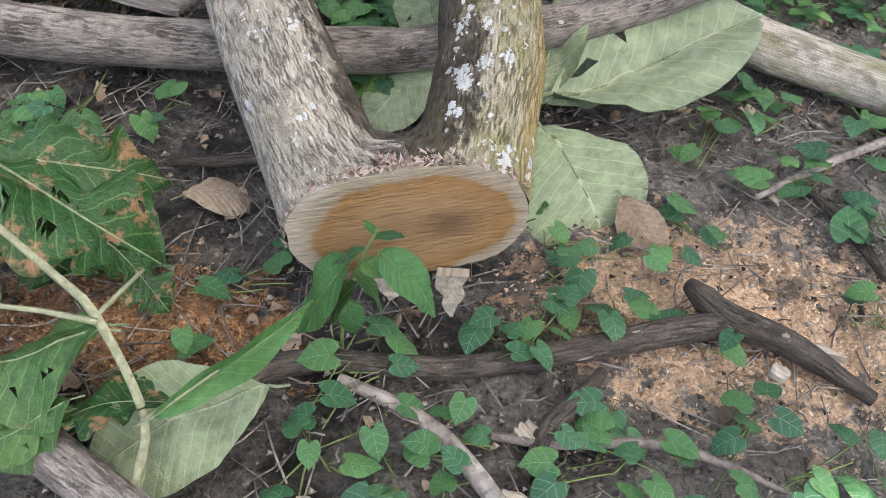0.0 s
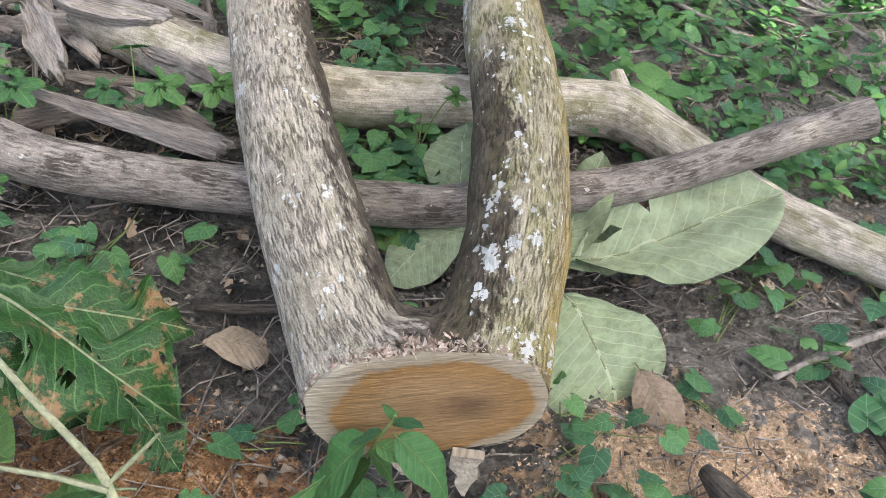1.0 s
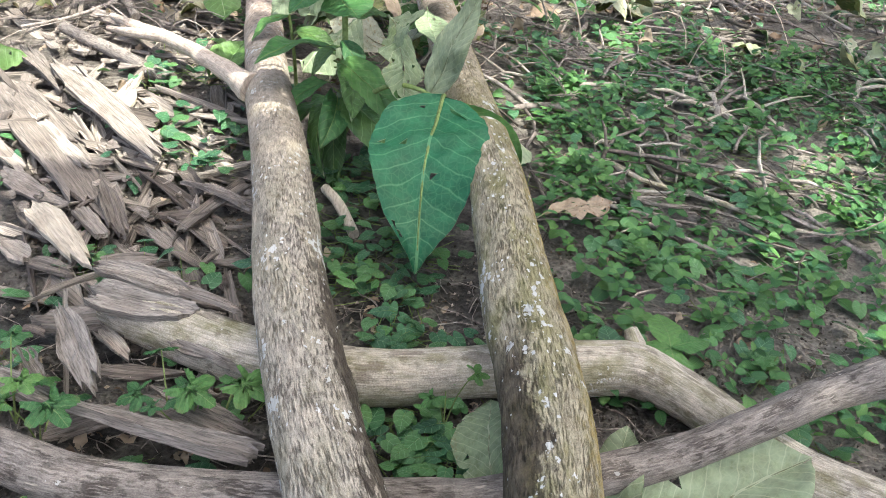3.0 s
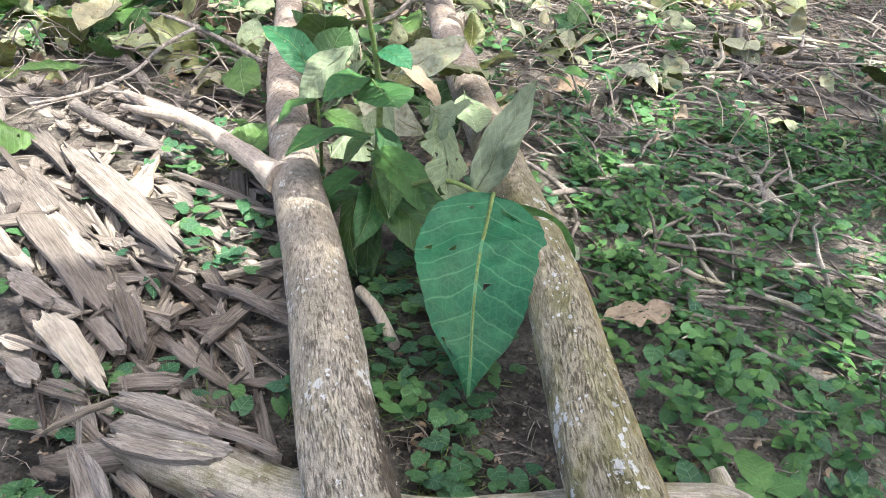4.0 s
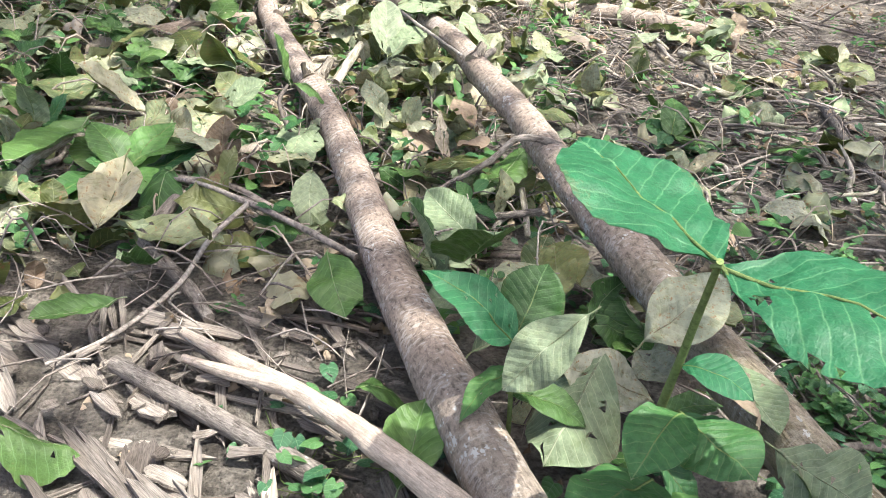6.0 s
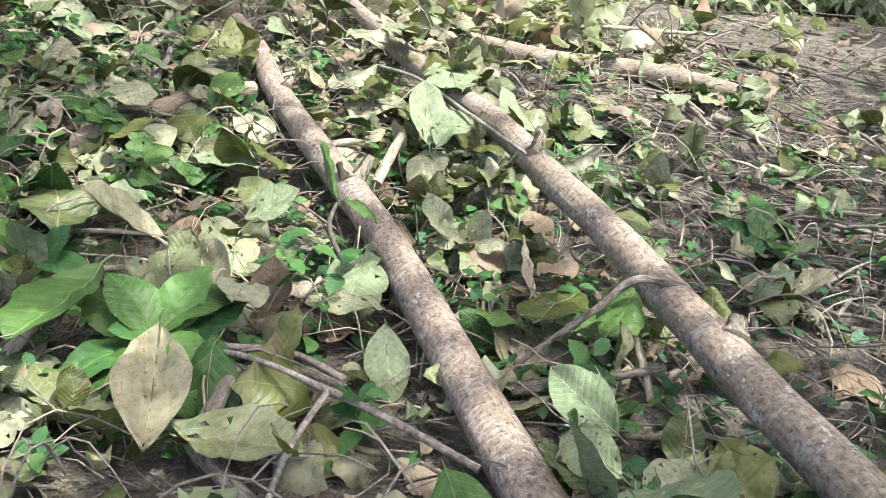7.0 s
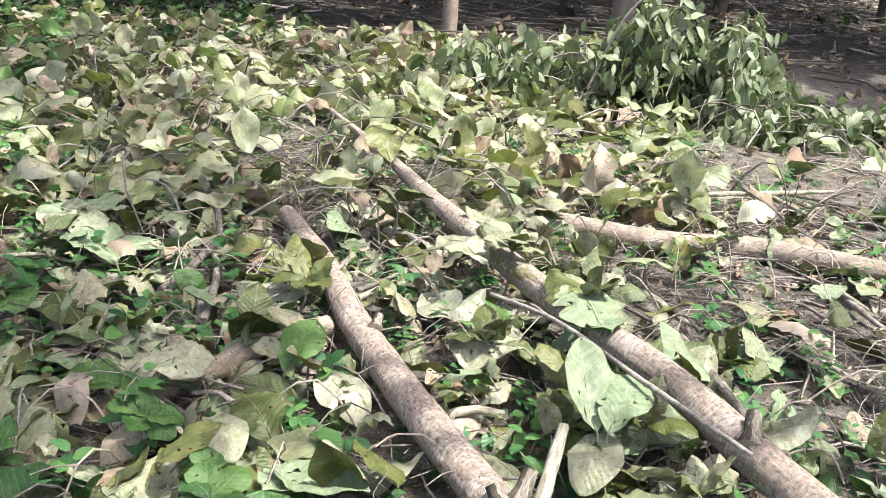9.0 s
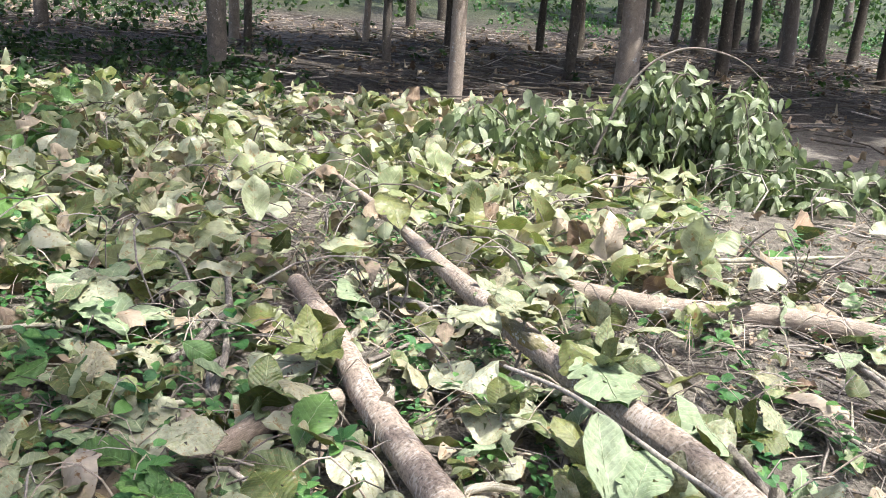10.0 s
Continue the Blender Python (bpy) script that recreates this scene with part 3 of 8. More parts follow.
def leaf(shape, seed, nl=12, nw=3, bend=0.4, fold=0.25, curl=0.2, ragged=0.0, holes=0, wave=0.03, double=True, stalk=0.0, teeth=0.0, thick=0.0035, crumple=0.0):
    """A leaf of length 1 along +y from its base at the origin, upper side +z."""
    rng = np.random.default_rng(seed)
    acc = Acc()
    cols = 2 * nw + 1
    S = np.linspace(0, 1, nl + 1)
    V, UV = [], []
    ph = rng.uniform(0, 6.28, 4)
    bites = [(rng.uniform(0.2, 0.95), rng.choice([-1, 1]), rng.uniform(0.15, 0.55), rng.uniform(0.03, 0.09)) for _ in range(int(ragged * 6))]
    ang = 0.0
    y = z = 0.0
    for i, s in enumerate(S):
        a = -bend * (s - 0.15) + wave * 4 * math.sin(ph[0] + 5 * s)
        if i:
            y += math.cos(a) / nl
            z += math.sin(a) / nl
        w0 = OUTLINES[shape](min(max(s, 0.0), 1.0)) if 0 < s < 1 else (0.004 if s == 1 or shape != "heart" else 0.30)
        for j in range(cols):
            u = (j - nw) / nw
            w = w0
            for bs, bd, bw, bl in bites:
                if bd * u > 0:
                    w *= 1 - bw * math.exp(-((s - bs) / bl) ** 2)
            if ragged:
                w *= 1 - ragged * max(0.0, 0.45 * noise.noise(Vector((s * 5, seed, 5.0 * (u > 0)))) + 0.45 * noise.noise(Vector((s * 17, seed, 5.0 * (u > 0)))) + 0.3 * noise.noise(Vector((s * 37, seed, 5.0 * (u > 0))))) * 0.8
            if teeth and abs(u) == 1:
                w *= 1 + teeth * (1 if i % 2 else -1)
            x = u * w
            lob = 0.0
            if shape == "heart":
                lob = -0.17 * math.sin(abs(u) * 2.0) * max(0, 1 - s / 0.3)
            zz = z + abs(x) * fold * 1.0 - curl * x * x * 2.2 + wave * math.sin(ph[1] + 9 * s + 2.5 * u) * abs(u) + wave * 0.6 * math.sin(ph[2] + 17 * s) * abs(u)
            if crumple:
                q = Vector((x * 3.4 + seed * 1.7, s * 3.2, seed * 0.37))
                zz += crumple * (noise.noise(q) + 0.55 * abs(noise.noise(q * 2.3)) + 0.25 * noise.noise(q * 5.1))
            V.append((x + 0.03 * math.sin(ph[3] + 4 * s) * s, y + lob - abs(u) * w * 0.10, zz))
            UV.append((0.5 + u * 0.5 * min(1.0, w0 * 3), s))
    F = []
    lim = 0.72 - 0.05 * holes
    for i in range(nl):
        for j in range(cols - 1):
            a = i * cols + j
            for tri, ds, du in (((a, a + 1, a + cols + 1), 0.33, 0.67), ((a, a + cols + 1, a + cols), 0.67, 0.33)):
                s, u = (i + ds) / nl, (j + du) / (cols - 1) * 2 - 1
                q = Vector((u * 3.1 + seed, s * 6.5, seed * 0.7))
                if not (holes and s > 0.12 and noise.noise(q) + 0.45 * noise.noise(q * 2.7) + 0.10 * abs(u) > lim):
                    F.append(tri)

    V = np.array(V)
    acc.add(V, F, UV, 0)
    if double:
        acc.add(V - (0, 0, thick), [f[::-1] for f in F], UV, 1)
    acc.rib = None
    if stalk:
        acc.rib = Acc()
        pts = [(0, -stalk, -stalk * 0.35), (0, -stalk * 0.4, -stalk * 0.1)] + [tuple(V[i * cols + nw] + (0, 0, 0.001)) for i in range(0, nl, 3)]
        n = len(pts)
        tube(acc.rib, pts, [0.011 * (1 - 0.8 * q / (n - 1)) for q in range(n)], 5, 0.2, 0)
    return acc


def place(x, y, z, size=1.0, yaw=0.0, tilt=0.0, roll=0.0):
    """Leaf base at (x, y, z); yaw turns its +y about z, tilt raises its tip, roll turns it about its rib."""
    return Matrix.Translation((x, y, z)) @ Euler((0, 0, radians(yaw))).to_matrix().to_4x4() @ Euler((radians(tilt), 0, 0)).to_matrix().to_4x4() @ Euler((0, radians(roll), 0)).to_matrix().to_4x4() @ Matrix.Scale(size, 4)


def aim(base, tip, roll=0.0, up=(0, 0, 1)):
    """Matrix that lays a length-1 leaf from base to tip."""
    b, t = Vector(base), Vector(tip)
    d = t - b
    yv = d.normalized()
    xv = yv.cross(Vector(up)).normalized()
    zv = xv.cross(yv)
    m = Matrix((xv, yv, zv)).transposed().to_4x4()
    return Matrix.Translation(b) @ m @ Euler((0, radians(roll), 0)).to_matrix().to_4x4() @ Matrix.Scale(d.length, 4)


def floor_z(x, y):
    """Height of the ground."""
    h = 0.02 * noise.noise(Vector((x * 1.6, y * 1.6, 0.3))) + 0.016 * noise.noise(Vector((x * 5.5, y * 5.5, 2.0))) + 0.012 * noise.noise(Vector((x * 14, y * 14, 5.0)))
    h += 0.25 * max(0.0, min(1.0, (y - 16) / 12)) * noise.noise(Vector((x * 0.25, y * 0.25, 9.0)))
    h += 9.0 * max(0.0, min(1.0, (y - 55) / 70))
    return h


# ---- ground ----
def line_of(*runs):
    out = []
    for a, b, step in runs:
        out += list(np.arange(a, b - 1e-6, step))
    return np.array(out + [runs[-1][1]])


def build_ground():
    xs = line_of((-400, -60, 34), (-60, -12, 4), (-12, -3.2, 0.4), (-3.2, -1.4, 0.06), (-1.4, -1.0, 0.03), (-1.0, 1.3, 0.014), (1.3, 1.6, 0.03), (1.6, 3.4, 0.06), (3.4, 12, 0.4), (12, 60, 4), (60, 400, 34))
    ys = line_of((-300, -40, 26), (-40, -6, 3), (-6, 0.2, 0.3), (0.2, 0.5, 0.03), (0.5, 2.3, 0.014), (2.3, 4.6, 0.03), (4.6, 9, 0.05), (9, 16, 0.15), (16, 40, 0.8), (40, 100, 6), (100, 500, 40))
    acc = Acc()
    V = [(x, y, floor_z(x, y) + (0.010 * abs(noise.noise(Vector((x * 22, y * 22, 1.0)))) * 2 - 0.008 + 0.006 * noise.noise(Vector((x * 42, y * 42, 3.0))) if -1 < x < 1.3 and 0.5 < y < 2.3 else 0.0)) for y in ys for x in xs]
    w = len(xs)
    F = [(j * w + i, j * w + i + 1, (j + 1) * w + i + 1, (j + 1) * w + i) for j in range(len(ys) - 1) for i in range(w - 1)]
    acc.add(V, F)
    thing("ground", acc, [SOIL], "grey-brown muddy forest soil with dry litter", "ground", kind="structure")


build_ground()

# ---- felled tree ----
LIMB_A = [(0.187, 0.935, 0.220), (0.058, 1.19, 0.235), (-0.067, 1.49, 0.232), (-0.205, 1.88, 0.222), (-0.40, 2.55, 0.20), (-0.62, 3.24, 0.175), (-0.86, 4.10, 0.155), (-1.00, 4.72, 0.15),
          (-1.20, 5.55, 0.15), (-1.465, 6.40, 0.142), (-1.695, 7.20, 0.135), (-1.81, 7.82, 0.12), (-2.05, 8.77, 0.075)]
RAD_A = [0.077, 0.079, 0.080, 0.080, 0.078, 0.075, 0.071, 0.068, 0.067, 0.066, 0.063, 0.060, 0.052]
LIMB_B = [(0.322, 0.955, 0.252), (0.345, 1.25, 0.268), (0.328, 1.57, 0.27), (0.275, 1.89, 0.27), (0.232, 2.21, 0.27), (0.185, 2.50, 0.275), (-0.035, 3.56, 0.275), (-0.21, 4.40, 0.275),
          (-0.29, 4.86, 0.272), (-0.38, 5.41, 0.268), (-0.50, 5.92, 0.265), (-0.61, 6.47, 0.262), (-0.87, 7.22, 0.255), (-1.12, 8.16, 0.245), (-1.28, 8.86, 0.235), (-1.48, 9.90, 0.20), (-1.83, 11.50, 0.14)]
RAD_B = [0.077, 0.080, 0.081, 0.080, 0.077, 0.074, 0.071, 0.069, 0.068, 0.066, 0.065, 0.064, 0.062, 0.056, 0.047, 0.035, 0.020]
CUT_AT = np.array((0.252, 0.935, 0.232))
CUT_X = np.array(Vector((0.96, 0.17, 0.215)).normalized())
CUT_N = np.array(Vector((0.185, -0.975, 0.10)).normalized())
CUT_N = CUT_N - CUT_X * (CUT_N @ CUT_X)
CUT_N /= np.linalg.norm(CUT_N)
CUT_Y = np.cross(CUT_N, CUT_X)


for pts in (LIMB_A, LIMB_B):
    p0 = np.array(pts[0])
    pts[0] = tuple(p0 - CUT_N * ((p0 - CUT_AT) @ CUT_N))


def chain_sdf(p, C, R):
    """Distance from points p to a chain of tapered capsules."""
    best = np.full(len(p), 9.0)
    for a, b, ra, rb in zip(C[:-1], C[1:], R[:-1], R[1:]):
        d = b - a
        t = np.clip(((p - a) @ d) / (d @ d), 0, 1)
        best = np.minimum(best, np.linalg.norm(p - a - t[:, None] * d, axis=1) - (ra + (rb - ra) * t))
    return best


def stem_sdf(p):
    out = None
    for pts, rad in ((LIMB_A[:4], RAD_A), (LIMB_B[:4], RAD_B)):
        C = np.array(pts)
        C[0] = C[0] + (C[0] - C[1])
        d = chain_sdf(p, C, rad[:4])
        if out is None:
            out = d
        else:
            k = 0.055
            h = np.clip(0.5 + 0.5 * (d - out) / k, 0, 1)
            out = d + (out - d) * h - k * h * (1 - h)
    mid = chain_sdf(p, np.array([(0.275, 0.80, 0.243), (0.25, 0.96, 0.243), (0.235, 1.03, 0.235)]), (0.082, 0.080, 0.045))
    h = np.clip(0.5 + 0.5 * (mid - out) / 0.04, 0, 1)
    return mid + (out - mid) * h - 0.04 * h * (1 - h)


def limb(pts, rad, seed, seg=56):
    C, R = spline(pts, rad, 0.022)
    T, N, B = frames_along(C)
    L = np.r_[0, np.cumsum(np.linalg.norm(np.diff(C, axis=0), axis=1))]
    ang = np.linspace(0, 2 * math.pi, seg + 1)
    V, UV = [], []
    for i in range(len(C)):
        d = N[i] * np.cos(ang)[:, None] + B[i] * np.sin(ang)[:, None]
        k = max(0.0, 1 - L[i] / 0.09)
        if k > 0:
            flat = d - np.outer(d @ CUT_N, CUT_N) / 1.0
            flat /= np.linalg.norm(flat, axis=1)[:, None]
            d = d * (1 - k) + flat * k
            d /= np.linalg.norm(d, axis=1)[:, None]
        if L[i] < 0.75:
            r = np.full(seg + 1, 0.01)
            for _ in range(14):
                r = np.minimum(r + np.maximum(-stem_sdf(C[i] + d * r[:, None]), -0.01) * 0.9, R[i] * 1.6)
        else:
            r = np.full(seg + 1, R[i])
        for j in range(seg + 1):
            a = ang[j % seg]
            q = Vector((math.cos(a) * 1.1 + seed, math.sin(a) * 1.1, L[i] * 3.0))
            knob = 1 + 0.05 * noise.noise(q) + 0.035 * noise.noise(q * 2.3)
            q2 = Vector((math.cos(a) * 9 + seed, math.sin(a) * 9, L[i] * 9.0))
            fur = 0.0022 * noise.noise(q2) + 0.0016 * noise.noise(q2 * 2.1)
            V.append(C[i] + d[j] * (r[j] * knob + fur))
            UV.append((ang[j] * R[i], L[i]))
    w = seg + 1
    F = [(i * w + k, i * w + k + 1, (i + 1) * w + k + 1, (i + 1) * w + k) for i in range(len(C) - 1) for k in range(seg)]
    acc = Acc().add(V, F, UV, 0)
    ring = [V[(len(C) - 1) * w + k] for k in range(seg)]
    acc.add(ring + [C[-1] + T[-1] * 0.01], [((k + 1) % seg, k, seg) for k in range(seg)], None, 1)
    return acc


tree_fallen = empty("felled_tree", (0.25, 1.0, 0.0), "felled forked tree with lichen-spotted grey bark and fresh saw cut", "felled tree")
BASE = Matrix.Translation((-0.25, -1.0, 0.0))


def tpart(name, acc, mats, label="", smooth=True):
    return part(name, acc, mats, tree_fallen, label, smooth, BASE)


tpart("limb", limb(LIMB_A, RAD_A, 0.0), [BARK_A, CHIP_PALE], "long limb with grey furrowed bark and white lichen")
tpart("limb", limb(LIMB_B, RAD_B, 7.3), [BARK_B, CHIP_PALE], "long limb with mossy yellow-green bark and white lichen")


def cut_face():
    n = 96
    V, UV = [], []
    for k in range(n):
        a = 2 * math.pi * k / n
        d = CUT_X * math.cos(a) + CUT_Y * math.sin(a)
        r = np.array([0.02])
        for _ in range(40):
            r = r - stem_sdf((CUT_AT + d * r[0])[None, :]) * 0.8
        rr = float(r[0]) * (0.985 + 0.02 * noise.noise(Vector((math.cos(a) * 5, math.sin(a) * 5, 1.0))) + 0.018 * noise.noise(Vector((math.cos(a) * 19, math.sin(a) * 19, 4.0)))) + 0.0015
        V.append((rr * math.cos(a), rr * math.sin(a), 0.002 + 0.002 * noise.noise(Vector((k * 0.3, 0, 0)))))
    inner = [(x * 0.6, y * 0.6, 0.004) for x, y, z in V]
    rim = [(x * 1.0, y * 1.0, z - 0.012) for x, y, z in V]
    allv = V + inner + [(0, 0, 0.004)] + rim
    F = [(k, (k + 1) % n, n + (k + 1) % n, n + k) for k in range(n)] + [(n + k, n + (k + 1) % n, 2 * n) for k in range(n)]
    F += [(2 * n + 1 + k, 2 * n + 1 + (k + 1) % n, (k + 1) % n, k) for k in range(n)]
    return Acc().add(allv, F, None, [0] * (2 * n) + [0] * n)


face = part("cut_face", cut_face(), [CUT], tree_fallen, "smooth fresh saw cut with brown heartwood and pale rim", False,
            BASE @ Matrix.Translation(CUT_AT) @ Matrix((CUT_X, CUT_Y, CUT_N)).transposed().to_4x4())


def splinter(at, tip, w, seed):
    acc = Acc()
    a, t = np.array(at), np.array(tip)
    d = t - a
    side = np.cross(d, (0, 1, 0))
    side /= np.linalg.norm(side)
    rng = np.random.default_rng(seed)
    V, n = [], 6
    for i in range(n + 1):
        s = i / n
        c = a + d * s + rng.normal(0, w * 0.08, 3)
        ww = w * (1 - s) ** 0.7 + 0.002
        for sx, sy in ((-1, 1), (1, 1), (1, -1), (-1, -1)):
            V.append(c + side * sx * ww + np.array((0, sy * (0.006 * (1 - s) + 0.001), 0)))
    F = [(i * 4 + k, i * 4 + (k + 1) % 4, i * 4 + 4 + (k + 1) % 4, i * 4 + 4 + k) for i in range(n) for k in range(4)] + [(0, 1, 2, 3), (n * 4 + 3, n * 4 + 2, n * 4 + 1, n * 4)]
    return acc.add(V, F)


crumbs = Acc()
rng = np.random.default_rng(12)
for _ in range(420):
    a = rng.normal(1.55, 0.75)
    d = CUT_X * math.cos(a) + CUT_Y * math.sin(a)
    p = CUT_AT + d * 0.04
    for _ in range(30):
        p = p - d * float(stem_sdf(p[None, :])[0]) * 0.8
    p = p - CUT_N * abs(rng.normal(0, 0.012)) + d * 0.002
    s = rng.uniform(0.0012, 0.0042)
    crumbs.add(rng.normal(0, s, (4, 3)) + p, [(0, 1, 2), (0, 2, 3), (0, 3, 1), (1, 3, 2)])
tagged(tpart("torn_bark", crumbs, [SAWDUST_PALE], "ragged torn bark edge with pale crumbs", False), kind="stuff")
tpart("splinter", splinter((0.318, 0.930, 0.172), (0.327, 0.915, 0.096), 0.019, 3), [CHIP_PALE], "torn pale splinter under the cut", False)
tpart("splinter", splinter((0.235, 0.930, 0.152), (0.245, 0.92, 0.112), 0.022, 4), [CHIP_PALE], "torn pale splinter under the cut", False)

# side branch with peeled pale wood, and the broken stubs
acc = Acc()
tube(acc, [(-0.60, 3.02, 0.19), (-0.70, 3.12, 0.19), (-0.84, 3.30, 0.16), (-1.04, 3.52, 0.13), (-1.25, 3.70, 0.10), (-1.42, 3.84, 0.08)], [0.055, 0.035, 0.030, 0.027, 0.022, 0.014], 16, 0.02, 0.10, cap=0)
tube(acc, [(-1.10, 3.57, 0.12), (-1.26, 3.66, 0.09), (-1.40, 3.75, 0.06)], [0.022, 0.018, 0.012], 12, 0.02, 0.1, cap=0, seed=2)
tpart("branch", acc, [PEELED], "peeled pale side branch")
for at, to, r in (((-1.27, 5.87, 0.19), (-1.22, 5.93, 0.27), 0.026), ((-1.31, 5.85, 0.20), (-1.34, 5.89, 0.25), 0.022), ((-0.55, 6.0, 0.30), (-0.50, 6.1, 0.36), 0.028), ((-0.22, 4.62, 0.31), (-0.19, 4.68, 0.345), 0.034), ((-1.62, 7.0, 0.19), (-1.60, 7.08, 0.215), 0.022)):
    tpart("branch_stub", tube(Acc(), [at, tuple(0.5 * (a + b) for a, b in zip(at, to)), to], [r * 1.5, r, r * 0.85], 14, 0.012, 0.12, cap=1), [BARK_A, CHIP_PALE], "short sawn-off branch stub")
tpart("branch", tube(Acc(), [(-0.90, 7.30, 0.27), (-1.03, 7.62, 0.29), (-1.08, 7.85, 0.33)], [0.045, 0.034, 0.03], 14, 0.02, 0.1, cap=1), [BARK_B, CHIP_PALE])
tpart("twig", tube(Acc(), [(-0.28, 4.88, 0.325), (-0.36, 4.89, 0.345), (-0.45, 4.894, 0.33), (-0.525, 4.88, 0.25), (-0.667, 4.803, 0.18), (-0.79, 4.73, 0.12), (-0.81, 4.70, 0.06)], [0.016, 0.015, 0.013, 0.012, 0.010, 0.008, 0.005], 8, 0.03, 0.1), [BARK_LOG], "grey bent twig")

# ---- dead logs under the tree ----
def log_thing(name, pts, rad, mat, label, category="log", cap=None, seg=28, rough=0.06, seed=0.0, scale=4.0, group=""):
    return thing(name, tube(Acc(), pts, rad, seg, 0.022, rough, scale, cap=cap, seed=seed), [mat, CHIP], label, category, group)


log_thing("dead_log", [(-1.05, 1.53, 0.10), (-0.80, 1.49, 0.10), (-0.62, 1.45, 0.09), (-0.46, 1.43, 0.08), (-0.16, 1.46, 0.075), (0.145, 1.50, 0.085), (0.26, 1.52, 0.10), (0.545, 1.62, 0.14), (0.73, 1.70, 0.19), (0.89, 1.775, 0.245), (1.0, 1.81, 0.285)],
          [0.05, 0.05, 0.048, 0.046, 0.044, 0.042, 0.04, 0.038, 0.036, 0.036, 0.042], BARK_LOG, "weathered grey-brown dead log lying across under the felled tree", cap=1, seed=1.5)
log_thing("dead_log", [(-0.64, 1.95, 0.075), (-0.56, 1.925, 0.075), (-0.43, 1.885, 0.075), (-0.27, 1.84, 0.075), (-0.03, 1.83, 0.075), (0.23, 1.90, 0.08), (0.43, 1.95, 0.085), (0.56, 1.965, 0.09), (0.665, 1.91, 0.085), (0.78, 1.815, 0.075), (0.88, 1.73, 0.07), (1.06, 1.67, 0.06), (1.35, 1.55, 0.055)],
          [0.045, 0.060, 0.064, 0.064, 0.062, 0.060, 0.062, 0.062, 0.054, 0.050, 0.050, 0.050, 0.048], BARK_PALE, "pale bent dead log with moss under the felled tree", seed=4.0)
log_thing("dead_branch", [(0.565, 1.985, 0.10), (0.56, 2.02, 0.12), (0.545, 2.05, 0.14)], [0.03, 0.022, 0.016], BARK_PALE, "short pale broken branch end beside the bent log", "branch", seed=4.4)
log_thing("fallen_branch", [(0.95, 0.925, 0.015), (0.83, 0.998, 0.03), (0.745, 1.02, 0.04), (0.71, 1.05, 0.045), (0.69, 1.08, 0.04)], [0.012, 0.021, 0.025, 0.022, 0.012], BARK_DARK, "dark wet fallen branch lying on sawdust", "branch", seg=14, rough=0.12, seed=2)
log_thing("fallen_branch", [(0.745, 1.015, 0.035), (0.646, 0.989, 0.03), (0.497, 0.935, 0.022), (0.34, 0.885, 0.022), (0.155, 0.868, 0.022), (0.066, 0.825, 0.022), (0.0, 0.785, 0.022), (-0.05, 0.74, 0.018)], [0.02, 0.020, 0.018, 0.018, 0.018, 0.019, 0.016, 0.01], BARK_DARK, "long dark wet fallen branch lying on mud before the cut", "branch", seg=14, rough=0.12, seed=3)
log_thing("fallen_branch", [(0.19, 0.845, 0.02), (0.27, 0.817, 0.02), (0.33, 0.783, 0.02), (0.371, 0.737, 0.025), (0.41, 0.685, 0.03), (0.44, 0.63, 0.035)], [0.009, 0.011, 0.012, 0.013, 0.013, 0.012], TWIG, "grey bare stick lying on mud", "stick", seg=10)
log_thing("fallen_branch", [(0.555, 0.915, 0.015), (0.52, 0.86, 0.02), (0.48, 0.81, 0.02), (0.444, 0.735, 0.015)], [0.008, 0.014, 0.018, 0.008], BARK_DARK, "short dark rotten stick lying on mud", "stick", seg=10, rough=0.2)
log_thing("fallen_branch", [(0.40, 0.79, 0.015), (0.48, 0.785, 0.02), (0.61, 0.805, 0.02), (0.69, 0.793, 0.02), (0.80, 0.755, 0.015)], [0.006, 0.007, 0.008, 0.007, 0.004], TWIG, "thin grey stick lying on mud", "stick", seg=8)
log_thing("fallen_branch", [(0.84, 1.323, 0.015), (0.964, 1.409, 0.03), (1.11, 1.50, 0.04), (1.3, 1.6, 0.05)], [0.007, 0.009, 0.009, 0.008], TWIG, "thin pale stick lying on mud", "stick", seg=8)
log_thing("fallen_branch", [(0.93, 1.375, 0.015), (0.993, 1.285, 0.02), (1.035, 1.17, 0.015)], [0.006, 0.012, 0.009], BARK_DARK, "short dark stick lying on mud", "stick", seg=8, rough=0.15)
log_thing("fallen_branch", [(-0.16, 0.70, 0.04), (-0.126, 0.672, 0.05), (-0.035, 0.622, 0.05), (0.05, 0.57, 0.05)], [0.028, 0.030, 0.030, 0.030], BARK_LOG, "pale grey branch lying on the ground among leaves", "branch", seg=16)
log_thing("fallen_branch", [(-0.14, 1.22, 0.02), (-0.06, 1.23, 0.025), (0.02, 1.25, 0.03), (0.12, 1.27, 0.03)], [0.008, 0.01, 0.011, 0.01], BARK_DARK, "dark stick lying on mud under the limb", "stick", seg=8)


